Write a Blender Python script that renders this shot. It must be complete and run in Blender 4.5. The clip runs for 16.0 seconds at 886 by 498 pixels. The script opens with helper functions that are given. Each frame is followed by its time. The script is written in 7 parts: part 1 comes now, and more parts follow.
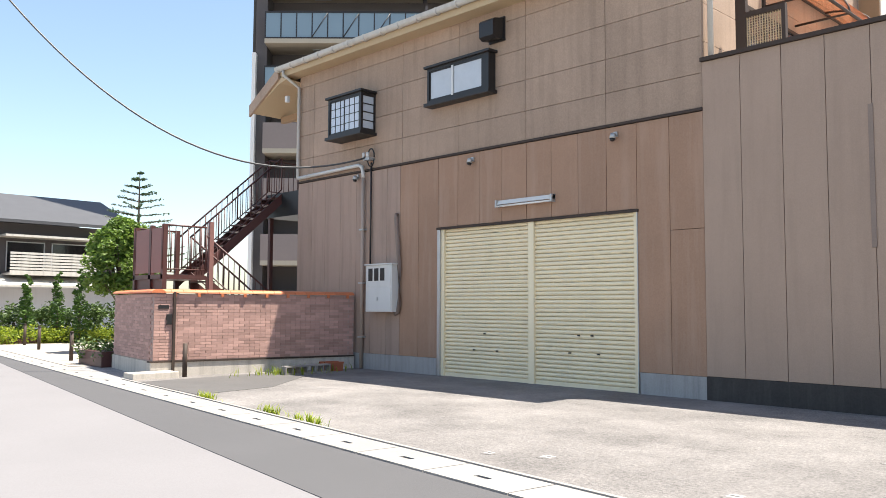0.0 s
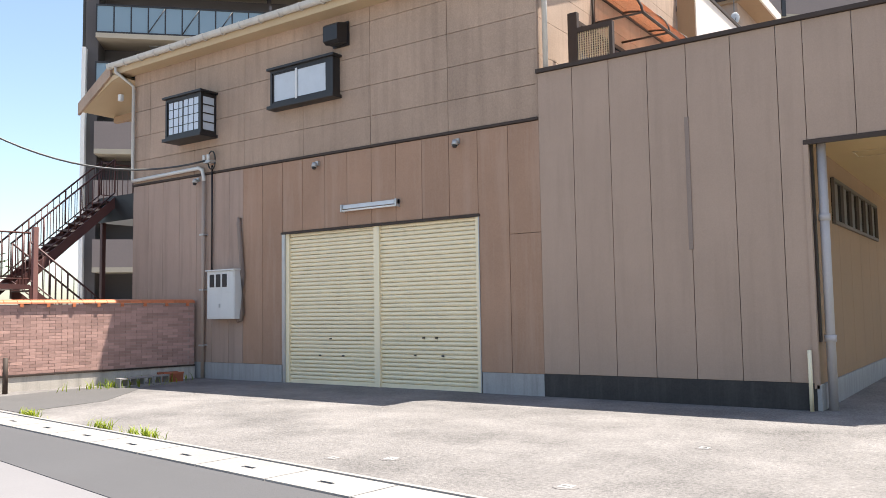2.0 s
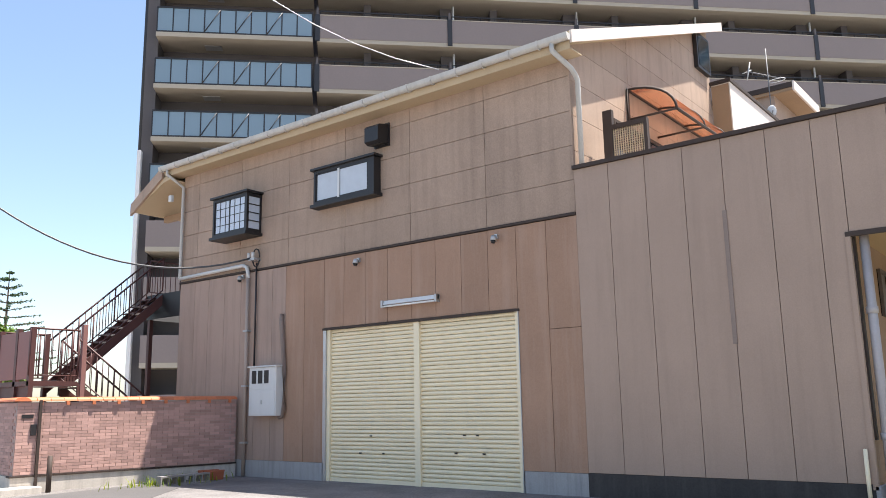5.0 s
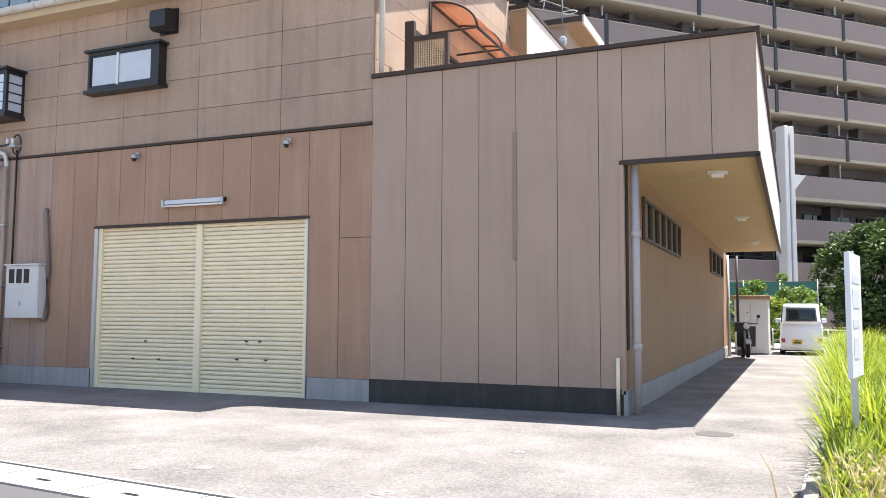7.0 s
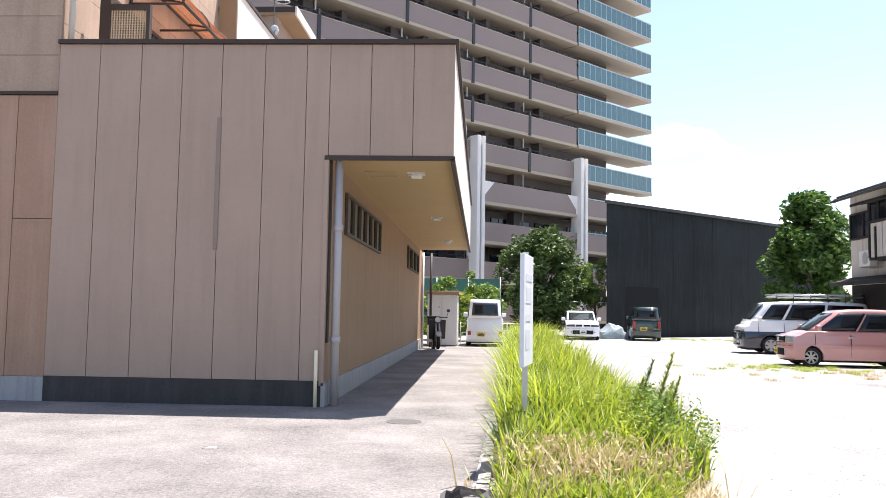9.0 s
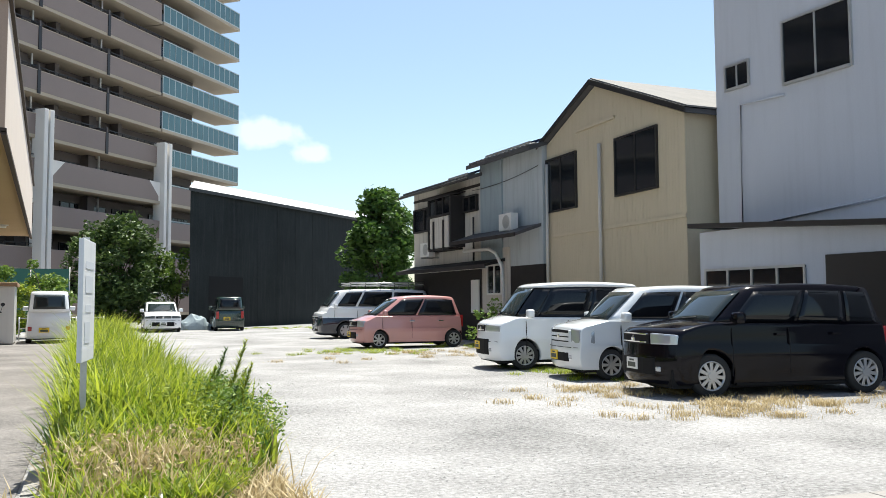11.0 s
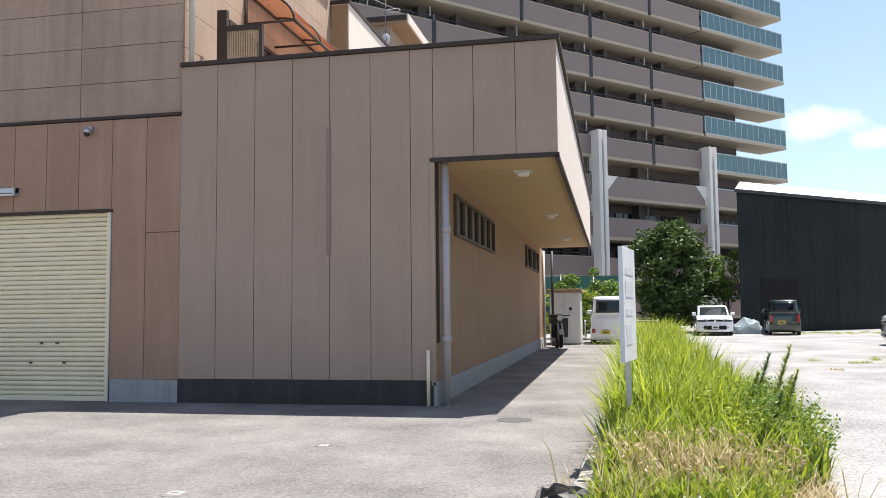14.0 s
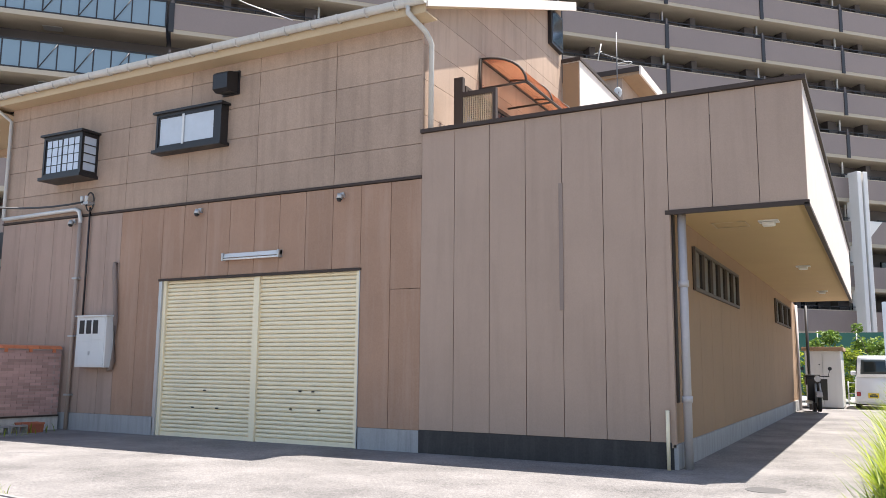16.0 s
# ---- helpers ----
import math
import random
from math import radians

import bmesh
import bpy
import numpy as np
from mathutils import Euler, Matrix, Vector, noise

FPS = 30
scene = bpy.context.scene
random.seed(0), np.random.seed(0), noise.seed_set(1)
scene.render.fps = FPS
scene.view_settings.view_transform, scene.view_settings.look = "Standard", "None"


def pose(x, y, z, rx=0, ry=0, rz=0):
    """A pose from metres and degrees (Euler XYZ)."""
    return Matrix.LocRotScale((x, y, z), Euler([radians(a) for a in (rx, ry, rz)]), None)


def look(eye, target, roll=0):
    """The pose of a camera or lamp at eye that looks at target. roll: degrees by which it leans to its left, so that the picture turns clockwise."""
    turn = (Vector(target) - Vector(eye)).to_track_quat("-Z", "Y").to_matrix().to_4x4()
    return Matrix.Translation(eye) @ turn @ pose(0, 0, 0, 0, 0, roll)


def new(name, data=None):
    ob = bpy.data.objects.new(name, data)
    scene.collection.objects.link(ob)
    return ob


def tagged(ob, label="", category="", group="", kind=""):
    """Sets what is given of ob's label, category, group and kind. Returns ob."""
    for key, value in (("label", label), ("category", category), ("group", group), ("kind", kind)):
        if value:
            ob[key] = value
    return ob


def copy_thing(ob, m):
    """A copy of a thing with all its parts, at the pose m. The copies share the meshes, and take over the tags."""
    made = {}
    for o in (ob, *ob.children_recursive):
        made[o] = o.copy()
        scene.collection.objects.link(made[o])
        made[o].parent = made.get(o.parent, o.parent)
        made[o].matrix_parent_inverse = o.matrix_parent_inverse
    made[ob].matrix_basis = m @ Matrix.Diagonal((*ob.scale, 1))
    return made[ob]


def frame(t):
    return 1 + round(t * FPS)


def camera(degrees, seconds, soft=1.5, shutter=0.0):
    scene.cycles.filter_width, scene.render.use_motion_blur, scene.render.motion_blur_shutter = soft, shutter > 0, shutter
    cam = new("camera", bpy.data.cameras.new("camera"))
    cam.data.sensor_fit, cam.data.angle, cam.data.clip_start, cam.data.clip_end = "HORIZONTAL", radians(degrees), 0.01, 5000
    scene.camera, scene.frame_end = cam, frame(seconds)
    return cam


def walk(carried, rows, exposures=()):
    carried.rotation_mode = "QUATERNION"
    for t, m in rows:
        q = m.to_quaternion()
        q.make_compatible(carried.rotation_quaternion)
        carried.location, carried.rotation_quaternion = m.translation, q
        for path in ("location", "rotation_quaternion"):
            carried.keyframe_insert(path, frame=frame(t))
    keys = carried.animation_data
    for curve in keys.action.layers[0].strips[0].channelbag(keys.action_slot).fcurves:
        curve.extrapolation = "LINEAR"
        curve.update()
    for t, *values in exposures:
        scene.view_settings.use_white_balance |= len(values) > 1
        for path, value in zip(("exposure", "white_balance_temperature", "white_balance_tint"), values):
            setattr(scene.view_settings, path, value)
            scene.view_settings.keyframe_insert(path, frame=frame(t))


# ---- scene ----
cam = camera(57.0, 16.0, soft=0.85)
PATH = [
    (0, (0.204, -0.439, 1.389), (-1.225, 0.952, 1.531), 0.3),
    (0.5, (0.226, -0.459, 1.397), (-1.113, 1.02, 1.536), -0.5),
    (1, (0.226, -0.477, 1.395), (-1.034, 1.071, 1.522), -0.5),
    (1.5, (0.256, -0.467, 1.383), (-0.936, 1.133, 1.518), -0.9),
    (2, (0.289, -0.451, 1.39), (-0.859, 1.18, 1.54), -0.9),
    (2.5, (0.305, -0.406, 1.363), (-0.853, 1.216, 1.525), -1.0),
    (3, (0.316, -0.446, 1.437), (-0.834, 1.162, 1.739), -0.5),
    (3.2, (0.292, -0.471, 1.455), (-0.852, 1.129, 1.817), -0.9),
    (5.3, (0.389, -0.452, 1.422), (-0.847, 1.082, 1.769), -0.8),
    (5.5, (0.37, -0.452, 1.414), (-0.876, 1.084, 1.704), -0.6),
    (6, (0.332, -0.483, 1.406), (-0.768, 1.173, 1.617), 0.2),
    (6.5, (0.298, -0.403, 1.396), (-0.629, 1.358, 1.595), 0.8),
    (7, (0.28, -0.379, 1.388), (-0.508, 1.452, 1.548), 0.3),
    (7.5, (0.276, -0.37, 1.387), (-0.405, 1.505, 1.526), 0.1),
    (8, (0.275, -0.36, 1.386), (-0.41, 1.514, 1.517), 0.1),
    (8.5, (0.297, -0.377, 1.385), (-0.151, 1.567, 1.527), 0.8),
    (9, (0.307, -0.374, 1.385), (0.213, 1.618, 1.535), 0.9),
    (9.5, (0.34, -0.352, 1.375), (0.523, 1.634, 1.514), 0.8),
    (10, (0.386, -0.356, 1.37), (0.836, 1.588, 1.502), 0.6),
    (10.2, (0.399, -0.342, 1.374), (0.955, 1.575, 1.507), 0.4),
    (12.3, (0.51, -0.333, 1.347), (1.253, 1.519, 1.475), -1.1),
    (12.5, (0.521, -0.323, 1.351), (1.086, 1.591, 1.486), -1.3),
    (13, (0.591, -0.345, 1.359), (0.67, 1.648, 1.503), -0.9),
    (13.5, (0.611, -0.346, 1.35), (0.429, 1.643, 1.462), -1.0),
    (14, (0.588, -0.357, 1.364), (0.186, 1.596, 1.514), -0.6),
    (14.5, (0.585, -0.373, 1.371), (0.073, 1.552, 1.548), -0.3),
    (15, (0.577, -0.414, 1.388), (-0.136, 1.442, 1.604), 0.7),
    (15.5, (0.602, -0.401, 1.399), (-0.215, 1.406, 1.657), 0.4),
    (16, (0.619, -0.379, 1.383), (-0.313, 1.368, 1.665), 0.5),
]
GAPS = [
    (4.25, (0.34, -0.46, 1.438), (-0.845, 1.10, 1.825), -0.8),
    (11.35, (0.455, -0.34, 1.36), (1.361, 1.44, 1.49), -0.4),
]
walk(cam, [(t, look(eye, target, roll)) for t, eye, target, roll in sorted(PATH + GAPS)],
     exposures=[(0.0, 1.42, 6800, 8), (3.0, 1.41, 6700, 10), (6.0, 1.52, 6580, 11), (7.5, 1.64, 6560, 11), (8.5, 1.6, 6560, 13), (9.0, 1.5, 6560, 14), (9.5, 1.32, 6560, 12), (10.0, 1.1, 6560, 6), (12.5, 0.86, 6580, 4), (13.0, 0.73, 6580, 5), (13.5, 0.80, 6570, 7), (14.0, 1.05, 6560, 10), (15.0, 1.36, 6550, 11), (16.0, 1.47, 6560, 11)])

# ---------------------------------------------------------------- light
SUN_DIR = Vector((0.238, 0.232, 1.0)).normalized()
world = bpy.data.worlds.new("sky")
scene.world = world
world.use_nodes = True
wn = world.node_tree.nodes
sky = wn.new("ShaderNodeTexSky")
sky.sky_type = 'NISHITA'
sky.sun_disc = False
sky.sun_elevation = math.asin(SUN_DIR.z)
sky.sun_rotation = math.atan2(SUN_DIR.x, SUN_DIR.y)
sky.air_density, sky.dust_density, sky.ozone_density = 1.0, 1.2, 1.0
wn["Background"].inputs["Strength"].default_value = 0.10
wl = world.node_tree.links.new
coord = wn.new("ShaderNodeTexCoord")
puff = wn.new("ShaderNodeTexNoise")
puff.inputs["Scale"].default_value, puff.inputs["Detail"].default_value = 22.0, 6.0
wl(coord.outputs["Generated"], puff.inputs["Vector"])
shade = sky.outputs["Color"]
for way, size in (([0.2282, 0.9524, 0.2022], 0.044), ([0.2821, 0.943, 0.1765], 0.030)):     # two small fair-weather clouds
    gap = wn.new("ShaderNodeVectorMath")
    gap.operation = 'SUBTRACT'
    gap.inputs[1].default_value = way
    wl(coord.outputs["Generated"], gap.inputs[0])
    flat = wn.new("ShaderNodeVectorMath")
    flat.operation = 'MULTIPLY'
    flat.inputs[1].default_value = (1.0, 1.0, 2.2)
    wl(gap.outputs["Vector"], flat.inputs[0])
    far = wn.new("ShaderNodeVectorMath")
    far.operation = 'LENGTH'
    wl(flat.outputs["Vector"], far.inputs[0])
    ragged = wn.new("ShaderNodeMath")
    ragged.operation = 'MULTIPLY_ADD'
    ragged.inputs[1].default_value = -0.11
    wl(puff.outputs["Fac"], ragged.inputs[0])
    wl(far.outputs["Value"], ragged.inputs[2])
    edge = wn.new("ShaderNodeMapRange")
    edge.inputs["From Min"].default_value, edge.inputs["From Max"].default_value = size - 0.055, size - 0.075
    edge.inputs["To Max"].default_value = 0.5
    wl(ragged.outputs[0], edge.inputs["Value"])
    blend = wn.new("ShaderNodeMix")
    blend.data_type = 'RGBA'
    blend.inputs["B"].default_value = (6.5, 6.6, 6.8, 1)
    wl(edge.outputs["Result"], blend.inputs["Factor"])
    wl(shade, blend.inputs["A"])
    shade = blend.outputs["Result"]
wl(shade, wn["Background"].inputs["Color"])
sun_data = bpy.data.lights.new("sun", 'SUN')
sun_data.energy, sun_data.angle, sun_data.color = 5.0, radians(0.53), (1.0, 0.96, 0.90)
sun = new("sun", sun_data)
sun.matrix_world = look(tuple(SUN_DIR * 60), (0, 0, 0))


# ---------------------------------------------------------------- materials
def nd(tree, kind, **inputs):
    n = tree.nodes.new(kind)
    for key, value in inputs.items():
        n.inputs[key.replace("_", " ")].default_value = value
    return n


def mat(name, col, rough=0.8, var=0.18, scale=1.2, fine=25.0, bump=0.15, metal=0.0, streak=0.0,
        streak_col=None, stretch=(1, 1, 1), island=0.0, obj=0.0, coat=0.0, bump_dist=0.01, spec=0.5):
    """Painted or mineral surface: two scales of noise, optional vertical streaks, relief from the fine noise."""
    m = bpy.data.materials.new(name)
    m.use_nodes = True
    t = m.node_tree
    L = t.links.new
    bsdf = t.nodes["Principled BSDF"]
    bsdf.inputs["Roughness"].default_value = rough
    bsdf.inputs["Metallic"].default_value = metal
    bsdf.inputs["Coat Weight"].default_value = coat
    bsdf.inputs["Coat Roughness"].default_value = 0.04
    bsdf.inputs["Specular IOR Level"].default_value = spec
    geo = t.nodes.new("ShaderNodeNewGeometry")
    mp = t.nodes.new("ShaderNodeMapping")
    mp.inputs["Scale"].default_value = stretch
    L(geo.outputs["Position"], mp.inputs["Vector"])
    n1 = nd(t, "ShaderNodeTexNoise", Scale=scale, Detail=6.0, Roughness=0.6)
    n2 = nd(t, "ShaderNodeTexNoise", Scale=fine, Detail=4.0, Roughness=0.7)
    L(mp.outputs["Vector"], n1.inputs["Vector"])
    L(mp.outputs["Vector"], n2.inputs["Vector"])
    add = t.nodes.new("ShaderNodeMath")
    add.operation = 'MULTIPLY_ADD'
    add.inputs[1].default_value = 0.55
    L(n2.outputs["Fac"], add.inputs[0])
    half = t.nodes.new("ShaderNodeMath")
    half.operation = 'MULTIPLY'
    half.inputs[1].default_value = 0.45
    L(n1.outputs["Fac"], half.inputs[0])
    L(half.outputs[0], add.inputs[2])
    ramp = t.nodes.new("ShaderNodeMapRange")
    ramp.inputs["From Min"].default_value, ramp.inputs["From Max"].default_value = 0.3, 0.7
    ramp.inputs["To Min"].default_value, ramp.inputs["To Max"].default_value = 1 - var, 1 + var
    L(add.outputs[0], ramp.inputs["Value"])
    out = ramp.outputs["Result"]
    for amount, src, sock in ((island, "ShaderNodeNewGeometry", "Random Per Island"), (obj, "ShaderNodeObjectInfo", "Random")):
        if amount:
            s = t.nodes.new(src)
            r = t.nodes.new("ShaderNodeMapRange")
            r.inputs["To Min"].default_value, r.inputs["To Max"].default_value = 1 - amount, 1 + amount
            L(s.outputs[sock], r.inputs["Value"])
            mul = t.nodes.new("ShaderNodeMath")
            mul.operation = 'MULTIPLY'
            L(out, mul.inputs[0])
            L(r.outputs["Result"], mul.inputs[1])
            out = mul.outputs[0]
    tint = t.nodes.new("ShaderNodeVectorMath")
    tint.operation = 'SCALE'
    tint.inputs[0].default_value = col
    L(out, tint.inputs["Scale"])
    final = tint.outputs["Vector"]
    if streak:
        smap = t.nodes.new("ShaderNodeMapping")
        smap.inputs["Scale"].default_value = (5.0, 5.0, 0.35)
        L(geo.outputs["Position"], smap.inputs["Vector"])
        s1 = nd(t, "ShaderNodeTexNoise", Scale=1.3, Detail=5.0, Roughness=0.62)
        L(smap.outputs["Vector"], s1.inputs["Vector"])
        sr = t.nodes.new("ShaderNodeMapRange")
        sr.inputs["From Min"].default_value, sr.inputs["From Max"].default_value = 0.48, 0.78
        sr.inputs["To Max"].default_value = streak
        L(s1.outputs["Fac"], sr.inputs["Value"])
        mix = t.nodes.new("ShaderNodeMix")
        mix.data_type = 'RGBA'
        mix.inputs["B"].default_value = (*(streak_col or [c * 0.35 for c in col]), 1)
        L(sr.outputs["Result"], mix.inputs["Factor"])
        L(final, mix.inputs["A"])
        final = mix.outputs["Result"]
    L(final, bsdf.inputs["Base Color"])
    if bump:
        b = nd(t, "ShaderNodeBump", Strength=bump, Distance=bump_dist)
        L(n2.outputs["Fac"], b.inputs["Height"])
        L(b.outputs["Normal"], bsdf.inputs["Normal"])
    return m


def leaf_mat(name, col, col2, trans=0.35):
    """Foliage: colour differs leaf by leaf, some light passes through."""
    m = bpy.data.materials.new(name)
    m.use_nodes = True
    t = m.node_tree
    L = t.links.new
    bsdf = t.nodes["Principled BSDF"]
    g = t.nodes.new("ShaderNodeNewGeometry")
    mix = t.nodes.new("ShaderNodeMix")
    mix.data_type = 'RGBA'
    mix.inputs["A"].default_value, mix.inputs["B"].default_value = (*col, 1), (*col2, 1)
    L(g.outputs["Random Per Island"], mix.inputs["Factor"])
    L(mix.outputs["Result"], bsdf.inputs["Base Color"])
    bsdf.inputs["Roughness"].default_value = 0.55
    tr = t.nodes.new("ShaderNodeBsdfTranslucent")
    L(mix.outputs["Result"], tr.inputs["Color"])
    ms = t.nodes.new("ShaderNodeMixShader")
    ms.inputs[0].default_value = trans
    L(bsdf.outputs[0], ms.inputs[1])
    L(tr.outputs[0], ms.inputs[2])
    L(ms.outputs[0], t.nodes["Material Output"].inputs["Surface"])
    return m


def plain(name, col, rough=0.5, metal=0.0, coat=0.0, transmission=0.0, alpha=1.0, spec=0.5):
    m = bpy.data.materials.new(name)
    m.use_nodes = True
    b = m.node_tree.nodes["Principled BSDF"]
    b.inputs["Base Color"].default_value = (*col, 1)
    b.inputs["Roughness"].default_value, b.inputs["Metallic"].default_value = rough, metal
    b.inputs["Coat Weight"].default_value = coat
    b.inputs["Coat Roughness"].default_value = 0.03
    b.inputs["Transmission Weight"].default_value = transmission
    b.inputs["Alpha"].default_value = alpha
    b.inputs["Specular IOR Level"].default_value = spec
    return m


M_GRAVEL = mat("grey_gravel", (0.26, 0.254, 0.252), 0.95, 0.8, 0.5, 20, 1.0, bump_dist=0.03)
M_LOT = mat("worn_lot_asphalt", (0.172, 0.159, 0.152), 0.95, 0.75, 0.8, 40, 1.0, bump_dist=0.015)
M_ROAD_OLD = mat("bleached_road_asphalt", (0.17, 0.162, 0.166), 0.92, 0.10, 0.5, 60, 0.3)
M_ROAD_NEW = mat("newer_road_asphalt", (0.072, 0.070, 0.073), 0.9, 0.14, 0.6, 60, 0.3)
M_PATCH = mat("dark_patch_asphalt", (0.085, 0.08, 0.078), 0.92, 0.25, 0.8, 40, 0.4)
M_CONC = mat("drain_concrete", (0.25, 0.235, 0.222), 0.9, 0.16, 1.5, 40, 0.3, obj=0.08)
M_FOUND = mat("foundation_concrete", (0.36, 0.35, 0.34), 0.9, 0.14, 1.5, 40, 0.25, streak=0.5)
M_FOUND_DARK = mat("dark_foundation_concrete", (0.045, 0.040, 0.037), 0.85, 0.3, 1.5, 30, 0.3, streak=0.35, streak_col=(0.12, 0.11, 0.10))
M_SOIL = mat("dry_soil", (0.17, 0.13, 0.09), 0.95, 0.3, 1.5, 30, 0.8)
M_PARK = mat("pale_park_paving", (0.33, 0.29, 0.25), 0.9, 0.12, 0.6, 20, 0.3)
M_SIDE_UP = mat("tan_siding_upper", (0.385, 0.272, 0.198), 0.8, 0.26, 0.7, 45, 0.15, streak=0.36, obj=0.05)
M_SIDE_LOW = mat("brown_siding_lower", (0.345, 0.207, 0.135), 0.8, 0.2, 0.9, 55, 0.15, streak=0.45, streak_col=(0.47, 0.33, 0.25), obj=0.05)
M_SIDE_PALE = mat("faded_siding_lower", (0.385, 0.272, 0.212), 0.8, 0.12, 0.9, 55, 0.15, streak=0.40, obj=0.05)
M_SIDE_ANX = mat("tan_siding_annex", (0.385, 0.275, 0.208), 0.8, 0.13, 0.7, 60, 0.12, streak=0.18, obj=0.02)
# base colour lowered to deepen the shade under the canopy
M_SIDE_WALL = mat("darkened_ochre_wall", (0.33, 0.205, 0.115), 0.8, 0.12, 0.9, 55, 0.12, streak=0.35, streak_col=(0.24, 0.17, 0.11))
M_FASCIA = mat("sun_paled_cream", (0.70, 0.60, 0.52), 0.7, 0.05, 0.8, 50, 0.08, streak=0.1)
# soffit colour darkened too, as part of the canopy's shade
M_SOFFIT = mat("shade_darkened_soffit", (0.47, 0.325, 0.165), 0.8, 0.08, 0.8, 50, 0.06, streak=0.0)
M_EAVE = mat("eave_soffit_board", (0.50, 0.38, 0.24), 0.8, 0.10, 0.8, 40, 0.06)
M_JOINT = plain("joint_sealant", (0.12, 0.080, 0.060), 0.9)
M_TRIM = mat("dark_brown_trim", (0.046, 0.029, 0.021), 0.72, 0.15, 2, 60, 0.05)
M_BLACK = plain("black_metal", (0.018, 0.016, 0.016), 0.45)
M_BLACKRUB = mat("black_rubber", (0.018, 0.018, 0.018), 0.85, 0.2, 8, 80, 0.2)
M_SHUT = mat("cream_shutter_slat", (0.88, 0.755, 0.52), 0.5, 0.05, 1.0, 40, 0.03, streak=0.10, obj=0.02)
M_STEEL = mat("galvanised_steel", (0.48, 0.48, 0.47), 0.45, 0.12, 3, 60, 0.04, metal=0.6)
M_GUTTER = mat("grey_plastic_gutter", (0.52, 0.49, 0.44), 0.55, 0.12, 2, 50, 0.05, streak=0.3)
M_PIPE = mat("mauve_grey_plastic_pipe", (0.47, 0.43, 0.42), 0.5, 0.08, 2, 40, 0.03, streak=0.2)
M_WHITEBOX = mat("off_white_enamel_box", (0.66, 0.65, 0.62), 0.45, 0.04, 2, 40, 0.02, streak=0.12)
M_ROOF = mat("grey_slate_roof", (0.12, 0.12, 0.13), 0.8, 0.2, 1.5, 30, 0.3, obj=0.1)
M_GLASSDARK = plain("dark_window_glass", (0.010, 0.012, 0.015), 0.06, spec=0.5)
# frosted and lattice panes: the sky's pale reflection is put into the base colour
M_FROST = mat("sky_pale_frosted_glass", (0.52, 0.55, 0.58), 0.2, 0.06, 2.5, 6, 0.0)
M_LATTICEGLASS = plain("sky_pale_lattice_glass", (0.55, 0.60, 0.66), 0.1)
M_BRICK = mat("pink_red_brick", (0.42, 0.255, 0.215), 0.85, 0.12, 4, 60, 0.25, obj=0.22, island=0.18)
M_MORTAR = mat("grey_mortar", (0.40, 0.29, 0.25), 0.95, 0.1, 4, 60, 0.2)
M_COPING = mat("orange_coping_tile", (0.56, 0.17, 0.07), 0.55, 0.12, 4, 40, 0.1, obj=0.12)
M_RENDER = mat("stained_wall_base", (0.52, 0.47, 0.41), 0.9, 0.16, 1.8, 40, 0.2, streak=0.45, streak_col=(0.13, 0.11, 0.09))
M_STAIR = mat("maroon_painted_steel", (0.085, 0.034, 0.030), 0.5, 0.15, 3, 60, 0.06)
M_PANEL = mat("faded_maroon_panel", (0.24, 0.115, 0.10), 0.6, 0.12, 2, 40, 0.05)
M_AWN = bpy.data.materials.new("orange_translucent_sheet")
M_AWN.use_nodes = True
_nt = M_AWN.node_tree
_tp, _mx = _nt.nodes.new("ShaderNodeBsdfTransparent"), _nt.nodes.new("ShaderNodeMixShader")
_tp.inputs["Color"].default_value = (0.98, 0.66, 0.46, 1)
_pb = _nt.nodes["Principled BSDF"]
_pb.inputs["Base Color"].default_value = (0.86, 0.36, 0.20, 1)
_pb.inputs["Roughness"].default_value = 0.25
_mx.inputs["Fac"].default_value = 0.5
_nt.links.new(_pb.outputs["BSDF"], _mx.inputs[1])
_nt.links.new(_tp.outputs["BSDF"], _mx.inputs[2])
_nt.links.new(_mx.outputs["Shader"], _nt.nodes["Material Output"].inputs["Surface"])
# wall and slab colours lowered to carry the deep shade inside the balconies
M_APT = mat("darkened_mauve_wall", (0.095, 0.080, 0.076), 0.7, 0.08, 0.4, 12, 0.05)
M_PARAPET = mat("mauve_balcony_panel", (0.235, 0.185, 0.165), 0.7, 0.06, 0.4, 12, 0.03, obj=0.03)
M_APTLIGHT = mat("darkened_cream_slab", (0.40, 0.34, 0.26), 0.8, 0.06, 0.5, 15, 0.03)
M_APTWHITE = mat("white_concrete_fin", (0.72, 0.69, 0.65), 0.8, 0.05, 0.5, 15, 0.05)
M_BALGLASS = plain("green_balcony_glass", (0.085, 0.165, 0.175), 0.10)
M_BALFROST = plain("milky_balcony_glass", (0.20, 0.27, 0.31), 0.15)
M_BALFRAME = plain("pale_rail_metal", (0.40, 0.46, 0.46), 0.4)
M_BARK = mat("grey_brown_bark", (0.10, 0.075, 0.055), 0.9, 0.3, 6, 40, 0.6)
M_LEAF = leaf_mat("dark_broad_leaf", (0.028, 0.060, 0.013), (0.095, 0.150, 0.030), 0.25)
M_LEAF2 = leaf_mat("bright_leaf", (0.07, 0.14, 0.02), (0.20, 0.29, 0.05))
M_LEAF3 = leaf_mat("mid_green_leaf", (0.032, 0.080, 0.014), (0.11, 0.20, 0.03), 0.3)
M_CONIF = leaf_mat("conifer_needles", (0.022, 0.055, 0.022), (0.06, 0.11, 0.035), 0.2)
